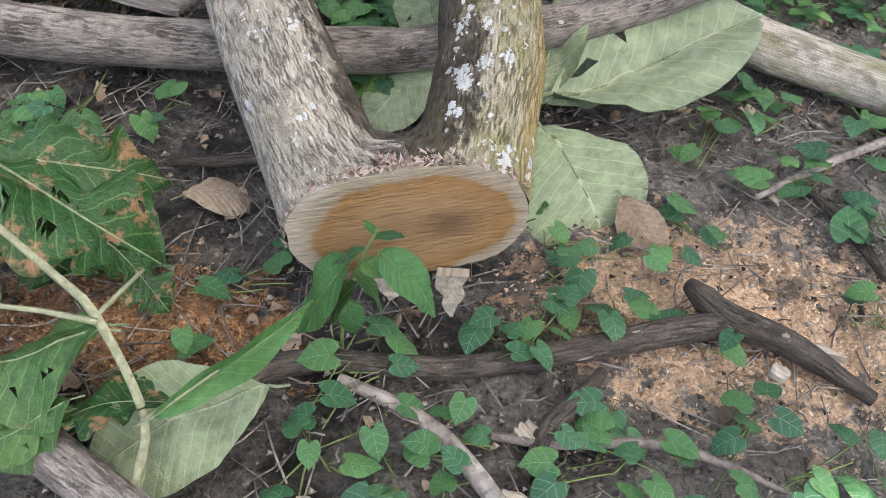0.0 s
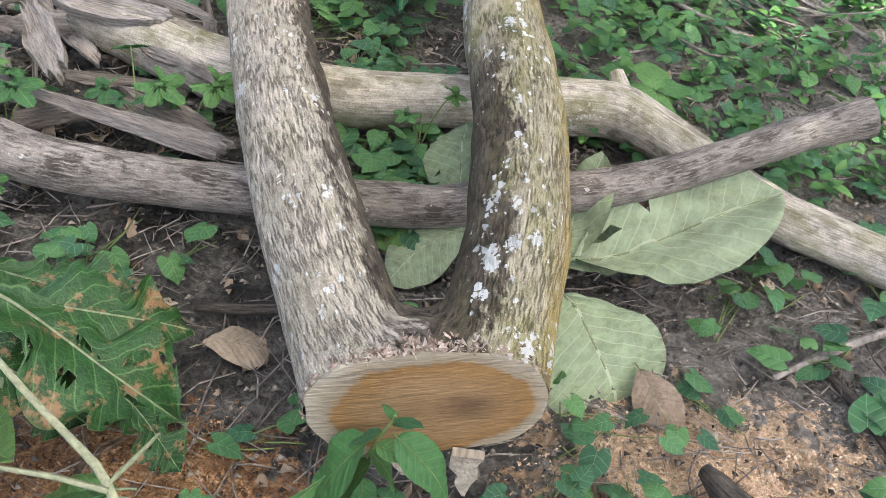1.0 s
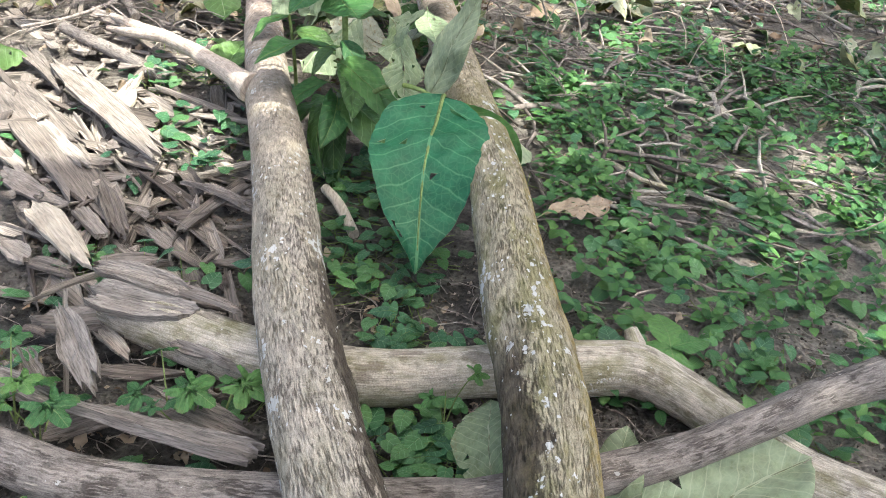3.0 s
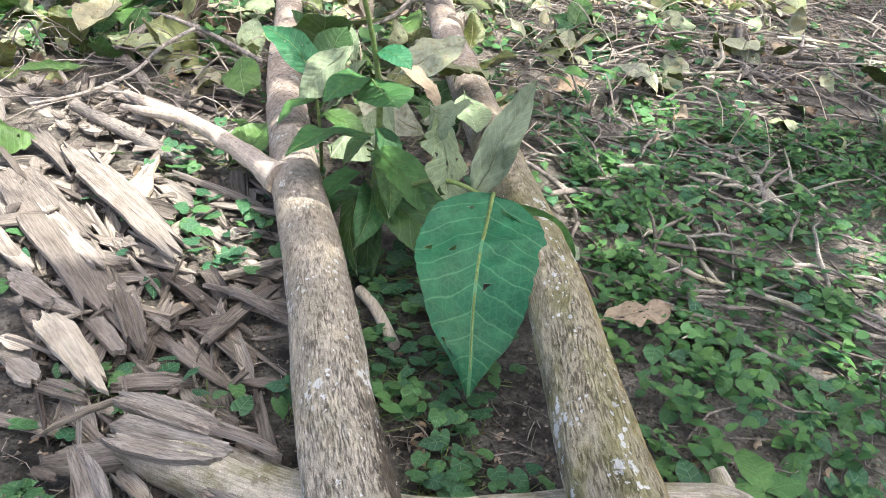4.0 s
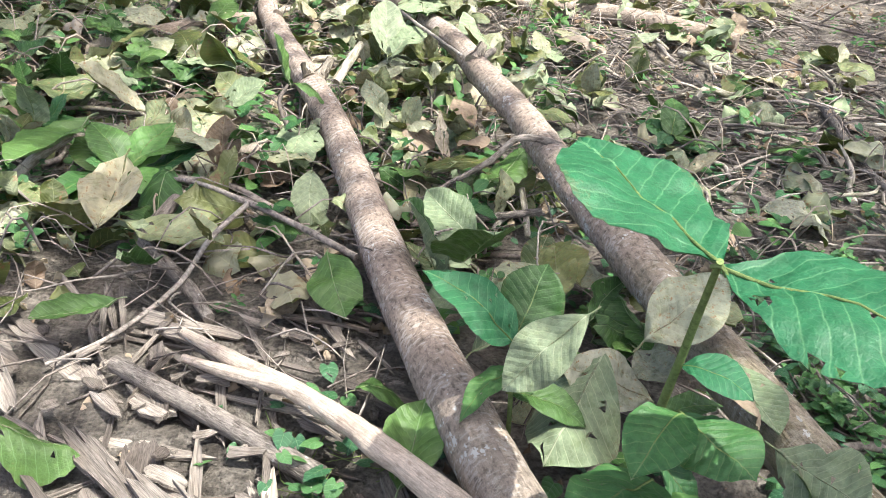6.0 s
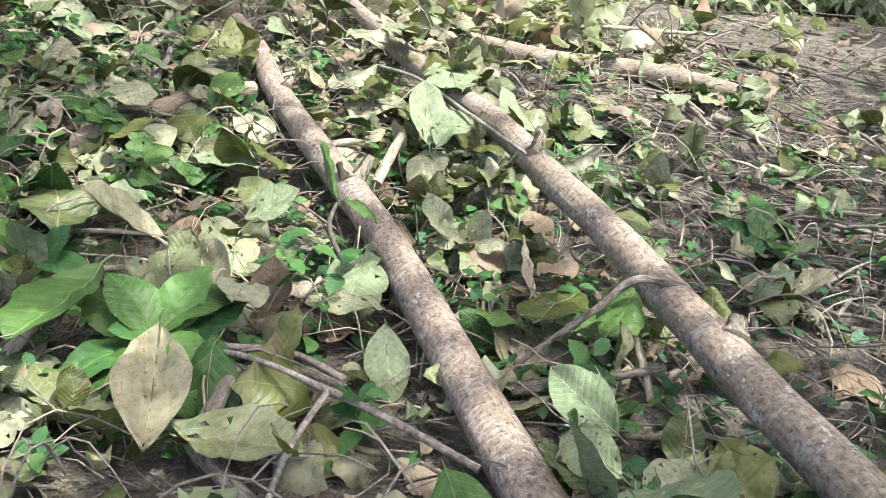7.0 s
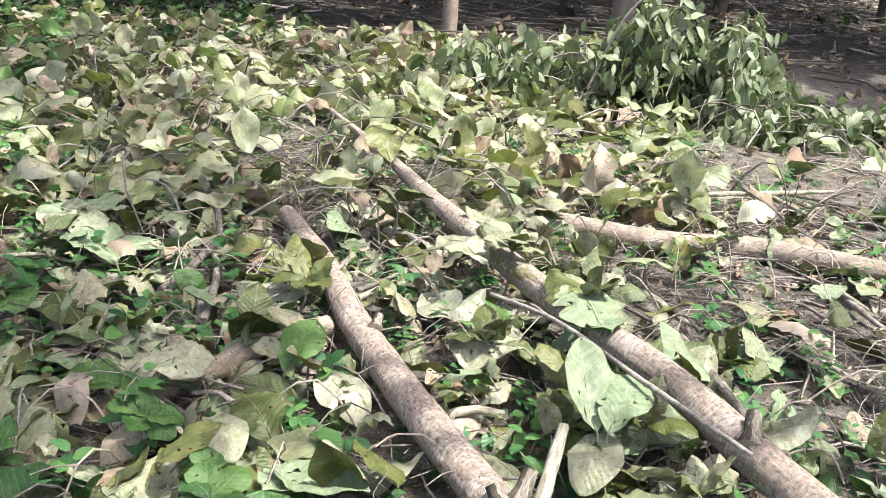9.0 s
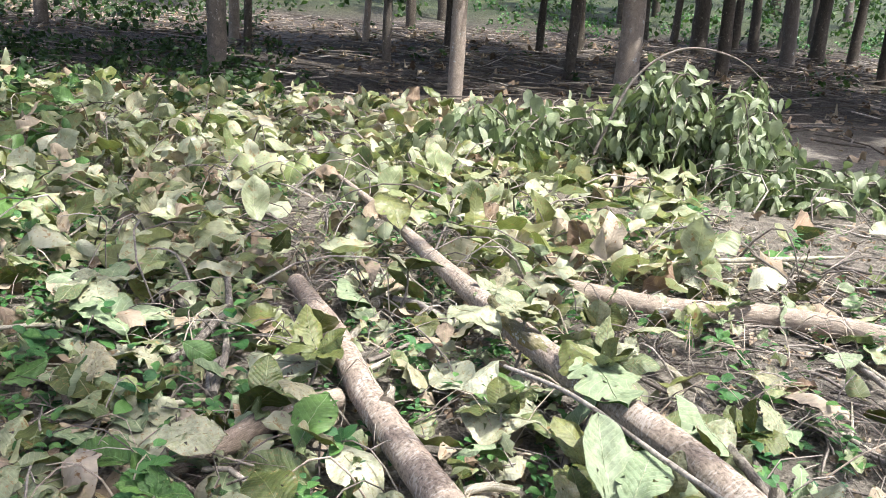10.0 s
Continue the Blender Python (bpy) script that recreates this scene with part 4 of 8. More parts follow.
# ---- slab pieces: chips and bark ----
def slab(seed, length, width, thick, warp=0.5, nl=7, cols=5):
    """A split piece along y, centred, with splintered ends and fibrous relief."""
    rng = np.random.default_rng(seed)
    n = cols + 1
    pointed = rng.uniform(0.0, 1.1, 2) ** 1.5
    lo = [-0.5 + rng.uniform(0, 0.11) + pointed[0] * abs(k / cols - rng.uniform(0.3, 0.7)) * 0.6 for k in range(n)]
    hi = [0.5 - rng.uniform(0, 0.11) - pointed[1] * abs(k / cols - rng.uniform(0.3, 0.7)) * 0.6 for k in range(n)]
    ph = rng.uniform(0, 6.28, (2, 3))
    end = rng.uniform(0.6, 1.05, 2)
    edge = [[(0.92 + 0.07 * math.sin(ph[e][0] + 5 * i / nl) + 0.04 * math.sin(ph[e][1] + 13 * i / nl) + rng.normal(0, 0.015)) * (1 - (1 - end[0]) * max(0.0, 1 - 3.2 * i / nl) ** 1.5) * (1 - (1 - end[1]) * max(0.0, 1 - 3.2 * (1 - i / nl)) ** 1.5) for i in range(nl + 1)] for e in (0, 1)]
    ridge = rng.normal(0, thick * 0.18, n)
    bend, tw, cup = rng.uniform(-1, 1) * warp * 0.10 * length, rng.uniform(-0.5, 0.5) * warp, rng.uniform(-0.3, 0.5) * warp
    top, bot = [], []
    for i in range(nl + 1):
        for k in range(n):
            s = lo[k] + (hi[k] - lo[k]) * i / nl
            u = 2 * k / cols - 1
            x = u * width / 2 * (edge[0][i] if u < 0 else edge[1][i])
            z = bend * math.cos(math.pi * s) + tw * x * s * 2 + cup * (abs(u) ** 2) * width * 0.35
            top.append((x, s * length, z + thick * 0.5 + ridge[k] + rng.normal(0, thick * 0.05)))
            bot.append((x, s * length, z - thick * 0.5))
    m = len(top)
    F = []
    for i in range(nl):
        for k in range(cols):
            a = i * n + k
            F += [(a, a + 1, a + n + 1, a + n), (m + a, m + a + n, m + a + n + 1, m + a + 1)]
        a, e = i * n, i * n + cols
        F += [(a, a + n, m + a + n, m + a), (e + n, e, m + e, m + e + n)]
    for k in range(cols):
        a, e = k, nl * n + k
        F += [(a + 1, a, m + a, m + a + 1), (e, e + 1, m + e + 1, m + e)]
    return Acc().add(top + bot, F)


def lay(a, b, z, roll=0.0):
    """Pose of a slab lying between two plan points."""
    (ax, ay), (bx, by) = a, b
    yaw = math.degrees(math.atan2(by - ay, bx - ax)) - 90
    return pose((ax + bx) / 2, (ay + by) / 2, z, 0, roll, yaw), math.hypot(bx - ax, by - ay)


CHIP_LABEL = "weathered grey-brown bark and wood slab lying in a pile"
for k, (a, b, w, z, mat) in enumerate([((-1.473, 3.346), (-0.742, 2.639), 0.115, 0.075, CHIP), ((-1.115, 3.40), (-1.055, 2.90), 0.095, 0.06, CHIP_PALE), ((-1.017, 2.348), (-0.747, 2.084), 0.085, 0.07, CHIP_PALE), ((-1.552, 3.171), (-0.861, 2.418), 0.17, 0.035, CHIP),
                                       ((-0.916, 2.546), (-0.725, 2.242), 0.07, 0.055, CHIP), ((-1.224, 2.551), (-0.919, 2.378), 0.066, 0.05, CHIP), ((-0.720, 2.414), (-0.576, 2.503), 0.086, 0.035, CHIP), ((-0.915, 2.112), (-0.781, 2.075), 0.046, 0.05, CHIP),
                                       ((-1.535, 3.667), (-1.360, 3.549), 0.10, 0.03, CHIP), ((-1.425, 3.479), (-1.386, 3.182), 0.10, 0.03, CHIP), ((-0.714, 2.609), (-0.469, 2.512), 0.034, 0.045, CHIP), ((-1.250, 2.737), (-0.935, 2.671), 0.085, 0.05, CHIP),
                                       ((-0.767, 2.152), (-0.580, 2.203), 0.057, 0.035, CHIP), ((-0.896, 2.362), (-0.778, 2.247), 0.049, 0.06, CHIP), ((-1.036, 2.194), (-0.923, 2.128), 0.06, 0.04, CHIP), ((-0.696, 2.668), (-0.54, 2.83), 0.035, 0.03, CHIP),
                                       ((-1.40, 3.05), (-1.05, 2.72), 0.06, 0.06, CHIP), ((-1.30, 2.90), (-0.98, 2.60), 0.05, 0.065, CHIP), ((-1.65, 3.50), (-1.30, 3.12), 0.07, 0.04, CHIP)]):
    m, ln = lay(a, b, z, RNG.uniform(-12, 12))
    thing("wood_slab", slab(100 + k, ln * 1.05, w, 0.013, 0.7, 12, 8), [mat], "pale split wood slab lying on the chip pile" if mat is CHIP_PALE else CHIP_LABEL, "wood slab", "chip pile", m=m, smooth=False)
chip_meshes = [slab(200 + k, 0.20, 0.055, 0.007, 0.9, 6, 4).mesh("wood_slab", [CHIP], False) for k in range(12)]
n = 0
while n < 230:
    x, y = RNG.uniform(-2.1, -0.25), RNG.uniform(1.8, 4.1)
    edge = -0.25 - (y - 1.8) * 0.25
    if x > edge - 0.06 or x < -0.75 - (y - 1.8) * 0.62 or RNG.random() > (1.25 if y < 3.3 else 0.45):
        continue
    n += 1
    ob = thing("wood_slab", chip_meshes[n % 12], [], CHIP_LABEL, "wood slab", "chip pile")
    ob.matrix_world = pose(x, y, floor_z(x, y) + RNG.uniform(0.004, 0.035), RNG.uniform(-9, 9), RNG.uniform(-22, 22), RNG.normal(45, 34)) @ Matrix.Diagonal((RNG.uniform(0.16, 1.1), RNG.uniform(0.7, 2.4), RNG.uniform(0.6, 1.3), 1))
for k in range(70):
    x, y = RNG.uniform(-1.9, -0.3), RNG.uniform(1.75, 4.0)
    if x > -0.3 - (y - 1.8) * 0.25 or x < -0.75 - (y - 1.8) * 0.62:
        continue
    ob = thing("wood_slab", chip_meshes[k % 12], [], "small bark fragment lying in the chip pile", "bark fragment", "chip pile")
    ob.matrix_world = pose(x, y, floor_z(x, y) + RNG.uniform(0.02, 0.06), RNG.uniform(-20, 20), RNG.uniform(-30, 30), RNG.uniform(0, 360)) @ Matrix.Diagonal((RNG.uniform(0.3, 0.9), RNG.uniform(0.12, 0.4), 0.8, 1))
for k in range(130):
    y = RNG.uniform(1.75, 4.0)
    x = -0.32 - (y - 1.8) * 0.25 - abs(RNG.normal(0, 0.5))
    if x < -0.75 - (y - 1.8) * 0.62:
        continue
    ob = thing("bark_fragment", chip_meshes[k % 12], [], "small grey bark fragment lying in the chip pile", "bark fragment", "chip pile")
    ob.matrix_world = pose(x, y, floor_z(x, y) + RNG.uniform(0.015, 0.055), RNG.uniform(-16, 16), RNG.uniform(-30, 30), RNG.normal(45, 60)) @ Matrix.Diagonal((RNG.uniform(0.10, 0.6), RNG.uniform(0.10, 0.6), 0.7, 1))
# rotten log pieces beside the fork
for k, (a, b, w, th, z, roll, mat) in enumerate([((-0.72, 1.87), (-0.507, 1.59), 0.07, 0.02, 0.13, 20, ROTTEN), ((-0.60, 1.595), (-0.18, 1.53), 0.065, 0.018, 0.10, -18, ROTTEN), ((-0.50, 1.70), (-0.21, 1.61), 0.09, 0.014, 0.055, 8, CHIP), ((-0.66, 1.90), (-0.40, 1.875), 0.075, 0.02, 0.14, 12, ROTTEN), ((-0.52, 1.86), (-0.24, 1.76), 0.04, 0.018, 0.075, -20, ROTTEN),
                                                 ((-0.80, 1.87), (-0.60, 1.95), 0.08, 0.02, 0.06, 0, ROTTEN), ((-0.40, 1.84), (-0.24, 1.755), 0.035, 0.012, 0.05, 10, CHIP), ((-0.40, 1.73), (-0.64, 1.55), 0.06, 0.012, 0.035, 0, CHIP), ((-0.86, 1.70), (-0.58, 1.63), 0.07, 0.02, 0.05, -10, ROTTEN), ((-0.68, 1.98), (-0.44, 1.93), 0.05, 0.02, 0.15, 25, CHIP), ((-0.78, 1.78), (-0.66, 1.66), 0.07, 0.02, 0.05, 5, CHIP),
                                                 ((-0.50, 1.94), (-0.30, 1.88), 0.03, 0.012, 0.148, -15, CHIP), ((-0.46, 1.82), (-0.34, 1.80), 0.025, 0.012, 0.10, 30, CHIP)]):
    m, ln = lay(a, b, z, roll)
    thing("rotten_wood", slab(300 + k, ln * 1.06, w, th, 0.9, 16, 10), [mat], "splintered grey rotten wood slab beside the felled tree", "rotten wood", "rotten log pieces", m=m, smooth=False)


# ---- sawdust ----
def sawdust(name, cx, cy, rx, ry, n, seed, mat, label):
    rng = np.random.default_rng(seed)
    acc = Acc()
    for _ in range(n):
        r, a = abs(rng.normal(0, 0.45)), rng.uniform(0, 6.28)
        r *= 1 + 0.5 * noise.noise(Vector((math.cos(a) * 2, math.sin(a) * 2, r * 4 + seed)))
        x, y = cx + rx * r * math.cos(a), cy + ry * r * math.sin(a)
        s = rng.uniform(0.0008, 0.0026)
        q = rng.normal(0, s, (4, 3)) * (1, 1, 0.5)
        acc.add(q + (x, y, floor_z(x, y) + 0.002), [(0, 1, 2), (0, 2, 3), (0, 3, 1), (1, 3, 2)])
    thing(name, acc, [mat], label, "sawdust", kind="stuff", smooth=False)


sawdust("sawdust", 0.80, 1.06, 0.40, 0.22, 15000, 1, SAWDUST, "fresh orange-tan sawdust spilled on the mud")
sawdust("sawdust", -0.10, 0.90, 0.27, 0.14, 7000, 2, SAWDUST_DAMP, "damp orange sawdust trodden into the mud")

# ---- leaves ----
BENDS = [(0.3, 0.15, 0.3), (0.9, 0.35, 0.6), (1.4, 0.1, 0.8), (-0.7, 0.5, 0.1), (0.2, 0.7, 0.5), (1.8, 0.3, 0.5), (0.4, -0.5, 0.5), (1.1, 0.8, 1.0), (-0.4, 0.1, 0.2), (0.1, 0.3, 0.1), (0.7, -0.2, 0.8), (-1.0, 0.2, 0.9)]
BROAD_F = [leaf(("teak", "broad", "ovate")[k % 3], 140 + k, 8, 2, bend=b, fold=f, curl=c, ragged=0.1 + 0.25 * (k % 3 == 1), holes=2 * (k % 3 == 1), wave=0.025, crumple=0.13, double=False) for k, (b, f, c) in enumerate(BENDS)]
BROAD_S = [leaf(("teak", "broad", "teak", "ovate")[k % 4], 110 + k, 12, 3, bend=b, fold=f, curl=c, ragged=0.08 + 0.25 * (k % 3 == 1), holes=(0, 2, 0)[k % 3], wave=0.025, crumple=0.13) for k, (b, f, c) in enumerate(BENDS)]
BROAD = [leaf(sh, 10 + k, 22, 5, bend=b, fold=f, curl=c, ragged=r, holes=h, wave=0.025, stalk=0.12, crumple=0.08) for k, (sh, b, f, c, r, h) in enumerate([("teak", 0.3, 0.15, 0.3, 0.08, 0), ("broad", 0.7, 0.25, 0.2, 0.30, 2), ("teak", 1.1, 0.1, 0.5, 0.10, 0), ("teak", -0.5, 0.35, 0.1, 0.12, 1), ("broad", 0.2, 0.4, 0.5, 0.45, 3), ("teak", 1.4, 0.2, 0.4, 0.10, 0), ("broad", 0.5, -0.3, 0.5, 0.15, 2), ("teak", -0.9, 0.2, 0.7, 0.20, 1)])]
OVATE = [leaf("ovate", 30 + k, 24, 5, bend=b, fold=0.18, curl=0.2, ragged=r, holes=h, wave=0.02, stalk=0.06, teeth=0.015) for k, (b, r, h) in enumerate([(0.25, 0.0, 0), (0.6, 0.1, 0), (0.9, 0.2, 0)])]
HEART = [leaf("heart", 50 + k, 7, 2, bend=b, fold=f, curl=0.25, wave=0.02, stalk=0.5, double=False) for k, (b, f) in enumerate([(0.4, 0.2), (0.8, 0.35), (0.2, 0.1), (1.0, 0.15)])]
OVAL = [leaf("oval", 60 + k, 4, 1, bend=b, fold=0.3, curl=0.1, wave=0.02, double=False) for k, b in enumerate((0.3, 0.7, 1.0))]
LANCE = [leaf("lance", 70 + k, 8, 2, bend=b, fold=0.3, curl=0.2, wave=0.03, double=False) for k, b in enumerate((0.6, 1.2, 0.9, 0.2))]
CRUMPLED = [leaf("teak", 80 + k, 6, 2, bend=b, fold=f, curl=c, ragged=0.6, holes=2, wave=0.07, double=False, crumple=0.3) for k, (b, f, c) in enumerate([(1.6, 0.5, 1.2), (-1.2, 0.3, 1.5), (0.6, 0.9, 0.4), (2.2, 0.2, 0.8)])]

FRESH_M = [a.mesh("leaf", [LEAF_FRESH, LEAF_UNDER]) for a in BROAD]
UNDER_M = [a.mesh("leaf", [LEAF_UNDER, LEAF_FRESH]) for a in BROAD]
WILT_M = [a.mesh("leaf", [LEAF_WILT, LEAF_OLIVE]) for a in BROAD]
OLIVE_M = [a.mesh("leaf", [LEAF_OLIVE, LEAF_WILT]) for a in BROAD]
DRY_M = [a.mesh("leaf", [LEAF_DRY, LEAF_DRY]) for a in BROAD]
HEART_M = [a.mesh("leaf", [LEAF_HEART, LEAF_UNDER]) for a in HEART]

RIB_M = [a.rib.mesh("midrib", [LEAF_UNDER]) for a in BROAD]
RIB_W = [a.rib.mesh("midrib", [LEAF_WILT]) for a in BROAD]
OVATE_RIB = [a.rib.mesh("midrib", [STEM]) for a in OVATE]
HEART_RIB = [a.rib.mesh("leaf_stalk", [STEM]) for a in HEART]
LABELS = {"fresh": "large fresh green leaf lying on the ground", "under": "large leaf with its pale underside up", "wilt": "large wilting pale green leaf on the felled crown", "olive": "large olive green wilting leaf on the felled crown", "dry": "large dry tan curled leaf on the ground"}


def leaf_thing(kind, k, m, name="fallen_leaf", label=""):
    me = {"fresh": FRESH_M, "under": UNDER_M, "wilt": WILT_M, "olive": OLIVE_M, "dry": DRY_M}[kind][k % 8]
    ob = thing(name, me, [], label or LABELS[kind], "leaf", "fallen leaves")
    ob.matrix_world = m
    part("midrib", (RIB_M if kind in ("fresh", "under") else RIB_W)[k % 8], [], ob, "pale leaf rib and stalk")
    return ob


def leaf_part(parent, meshes, ribs, k, m, rib="midrib"):
    ob = part("leaf", meshes[k], [], parent, m=m)
    part(rib, ribs[k], [], ob)
    return ob


# by the fork
leaf_thing("under", 3, aim((0.475, 1.465, 0.075), (0.865, 1.70, 0.055), 12) @ Matrix.Diagonal((0.95, 1, 1, 1)), label="large pale green leaf on mud beside the limb, underside up")
leaf_thing("under", 2, aim((0.455, 1.365, 0.075), (0.60, 1.17, 0.03), 4) @ Matrix.Diagonal((1.85, 1.12, 1, 1)), label="large torn pale green leaf on mud beside the limb, underside up")
leaf_thing("under", 2, aim((0.275, 1.50, 0.06), (0.135, 1.375, 0.05), 0) @ Matrix.Diagonal((1.15, 1.1, 0.7, 1)), label="large pale leaf on mud between the limbs, underside up")
leaf_thing("fresh", 0, aim((0.245, 1.51, 0.035), (0.08, 1.475, 0.04)), label="green leaf on mud between the limbs")
leaf_thing("under", 0, aim((0.445, 1.47, 0.03), (0.505, 1.70, 0.17), -25) @ Matrix.Diagonal((0.85, 1, 1, 1)), label="pale green leaf propped behind the limb, underside up")
leaf_thing("under", 6, aim((0.45, 1.50, 0.04), (0.565, 1.69, 0.15), 15) @ Matrix.Diagonal((0.85, 1, 1, 1)), label="pale green leaf propped behind the limb, underside up")
leaf_thing("under", 5, aim((0.46, 1.46, 0.05), (0.585, 1.575, 0.10), 10), label="small pale green leaf propped behind the limb")
leaf_thing("under", 1, aim((0.265, 1.55, 0.05), (0.215, 1.76, 0.16), -35) @ Matrix.Diagonal((1.0, 1, 1, 1)), label="torn pale green leaf propped against the limb")
leaf_thing("dry", 5, aim((0.60, 1.27, 0.03), (0.655, 1.15, 0.03), 30), label="dry rolled brown leaf on mud")
leaf_thing("under", 0, aim((0.105, 0.80, 0.045), (-0.10, 0.672, 0.04), -6) @ Matrix.Diagonal((1.15, 1, 1, 1)), label="large dull green leaf lying flat with brown specks")
leaf_thing("dry", 2, aim((-0.10, 1.135, 0.03), (0.03, 1.175, 0.04)), label="dark dry leaf curled under the limb")

# ---- big-leaved plant at the start ----
plant = empty("leafy_branch", (-0.024, 0.643, 0.0), "cut green branch with large torn leaves beside the saw cut", "leafy branch")
PB = Matrix.Translation((0.024, -0.643, 0.0))
acc = Acc()
tube(acc, [(-0.018, 0.632, 0.0), (-0.018, 0.640, 0.05), (-0.013, 0.693, 0.12), (-0.079, 0.768, 0.20), (-0.131, 0.801, 0.22), (-0.201, 0.836, 0.25), (-0.30, 0.90, 0.27)], [0.0065, 0.006, 0.0055, 0.0055, 0.005, 0.0045, 0.003], 8, 0.02, 0.06)
tube(acc, [(-0.075, 0.76, 0.20), (-0.13, 0.755, 0.215), (-0.25, 0.745, 0.225)], [0.004, 0.0035, 0.0025], 6, 0.03, 0.05)
tube(acc, [(-0.079, 0.768, 0.20), (-0.062, 0.81, 0.20), (-0.055, 0.86, 0.18)], [0.0035, 0.003, 0.002], 6, 0.03, 0.05)
tube(acc, [(-0.013, 0.69, 0.12), (0.02, 0.71, 0.14), (0.06, 0.75, 0.15)], [0.004, 0.003, 0.002], 6, 0.03, 0.05)
part("stem", acc, [STEM_PALE], plant, "pale green stem", True, PB)
TORN = [leaf("broad", 160 + k, 44, 9, bend=bd, fold=0.2, curl=0.25, ragged=1.0, holes=hl, wave=0.05, stalk=0.1) for k, (bd, hl) in enumerate(((0.5, 3), (0.8, 5), (0.3, 2)))]
TORN_M = [a.mesh("leaf", [LEAF_TORN, LEAF_UNDER]) for a in TORN]
TORN_RIB = [a.rib.mesh("midrib", [LEAF_UNDER]) for a in TORN]
LONG = [leaf("lance", 170, 30, 4, bend=0.15, fold=0.5, curl=0.1, wave=0.02, stalk=0.1)]
LONG_M, LONG_RIB = [LONG[0].mesh("leaf", [LEAF_SMALL, LEAF_UNDER])], [LONG[0].rib.mesh("midrib", [LEAF_UNDER])]
for kind, k, a, b, r in (("torn", 0, (-0.36, 1.02, 0.20), (-0.035, 0.975, 0.12), -8), ("torn", 1, (-0.35, 1.03, 0.16), (-0.08, 1.085, 0.17), 15), ("torn", 2, (-0.36, 0.95, 0.15), (-0.17, 0.93, 0.08), 0), ("long", 0, (-0.001, 0.689, 0.13), (0.158, 0.85, 0.17), 55), ("fresh", 6, (-0.08, 0.77, 0.17), (-0.25, 0.715, 0.14), 10), ("fresh", 1, (-0.10, 0.71, 0.09), (-0.23, 0.64, 0.10), -10),
                         ("torn", 2, (0.02, 0.725, 0.11), (-0.13, 0.69, 0.10), 20), ("torn", 0, (-0.12, 0.93, 0.13), (-0.03, 0.89, 0.07), 0), ("fresh", 2, (-0.25, 0.83, 0.24), (-0.34, 0.90, 0.16), 10), ("torn", 1, (-0.22, 0.75, 0.20), (-0.30, 0.69, 0.14), 0), ("torn", 0, (-0.42, 1.12, 0.12), (-0.18, 1.13, 0.12), 10), ("fresh", 6, (-0.28, 0.98, 0.06), (-0.14, 1.06, 0.05), 0), ("fresh", 3, (-0.36, 0.86, 0.10), (-0.20, 0.80, 0.12), 10), ("fresh", 6, (-0.10, 0.705, 0.12), (-0.20, 0.635, 0.10), -10), ("fresh", 2, (-0.085, 0.80, 0.14), (-0.24, 0.745, 0.10), 10)):
    leaf_part(plant, {"torn": TORN_M, "long": LONG_M, "fresh": FRESH_M}[kind], {"torn": TORN_RIB, "long": LONG_RIB, "fresh": RIB_M}[kind], k, PB @ aim(a, b, r) @ Matrix.Diagonal((0.45 if kind == "long" else 1, 1, 1, 1)))

# ---- weed before the cut ----
WEED_M = [a.mesh("leaf", [LEAF_SMALL, LEAF_UNDER]) for a in OVATE]
weed = empty("weed", (0.185, 0.905, 0.0), "small green weed with toothed leaves growing before the saw cut", "weed")
WB = Matrix.Translation((-0.185, -0.905, 0.0))
part("stem", tube(Acc(), [(0.185, 0.905, 0.0), (0.187, 0.888, 0.13), (0.205, 0.872, 0.23), (0.222, 0.862, 0.30)], [0.003, 0.003, 0.0025, 0.0015], 6, 0.02, 0.05), [STEM], weed, m=WB)
for k, (a, b) in enumerate([((0.222, 0.86, 0.29), (0.255, 0.845, 0.318)), ((0.228, 0.858, 0.268), (0.318, 0.832, 0.203)), ((0.205, 0.862, 0.20), (0.150, 0.838, 0.125)), ((0.195, 0.868, 0.235), (0.118, 0.850, 0.095)), ((0.206, 0.862, 0.24), (0.262, 0.848, 0.243)), ((0.195, 0.86, 0.175), (0.21, 0.835, 0.11)), ((0.21, 0.866, 0.26), (0.17, 0.86, 0.235)), ((0.2, 0.866, 0.22), (0.25, 0.855, 0.17)), ((0.222, 0.862, 0.29), (0.205, 0.885, 0.30))]):
    leaf_part(weed, WEED_M, OVATE_RIB, k % 3, WB @ aim(a, b, RNG.uniform(-20, 20)))


# ---- heart-leaved vines ----
def vine(leaves, label="creeping vine with glossy heart-shaped leaves on the mud", size=0.064, high=0.045):
    x0, y0 = leaves[0]
    z0 = floor_z(x0, y0)
    ob = empty("creeping_vine", (x0, y0, z0), label, "vine", "creeping vines")
    acc = Acc()
    px, py = x0, y0
    for k, (x, y) in enumerate(leaves):
        z = high * RNG.uniform(0.5, 1.3)
        s = size * RNG.uniform(0.75, 1.2)
        yaw = RNG.uniform(0, 360)
        leaf_part(ob, HEART_M, HEART_RIB, int(RNG.integers(4)), place(x - x0, y - y0, z, s, yaw, RNG.uniform(-25, 10), RNG.uniform(-18, 18)), "leaf_stalk")
        sx, sy = x - x0 + 0.45 * s * math.sin(radians(yaw)), y - y0 - 0.45 * s * math.cos(radians(yaw))
        tube(acc, [(px - x0, py - y0, 0.004), ((px - x0 + sx) / 2, (py - y0 + sy) / 2, 0.008), (sx, sy, max(0.004, z - 0.02))], [0.0016, 0.0015, 0.0012], 4, 0.03, 0.1)
        px, py = sx + x0, sy + y0
    part("stem", acc, [STEM], ob)
    return ob


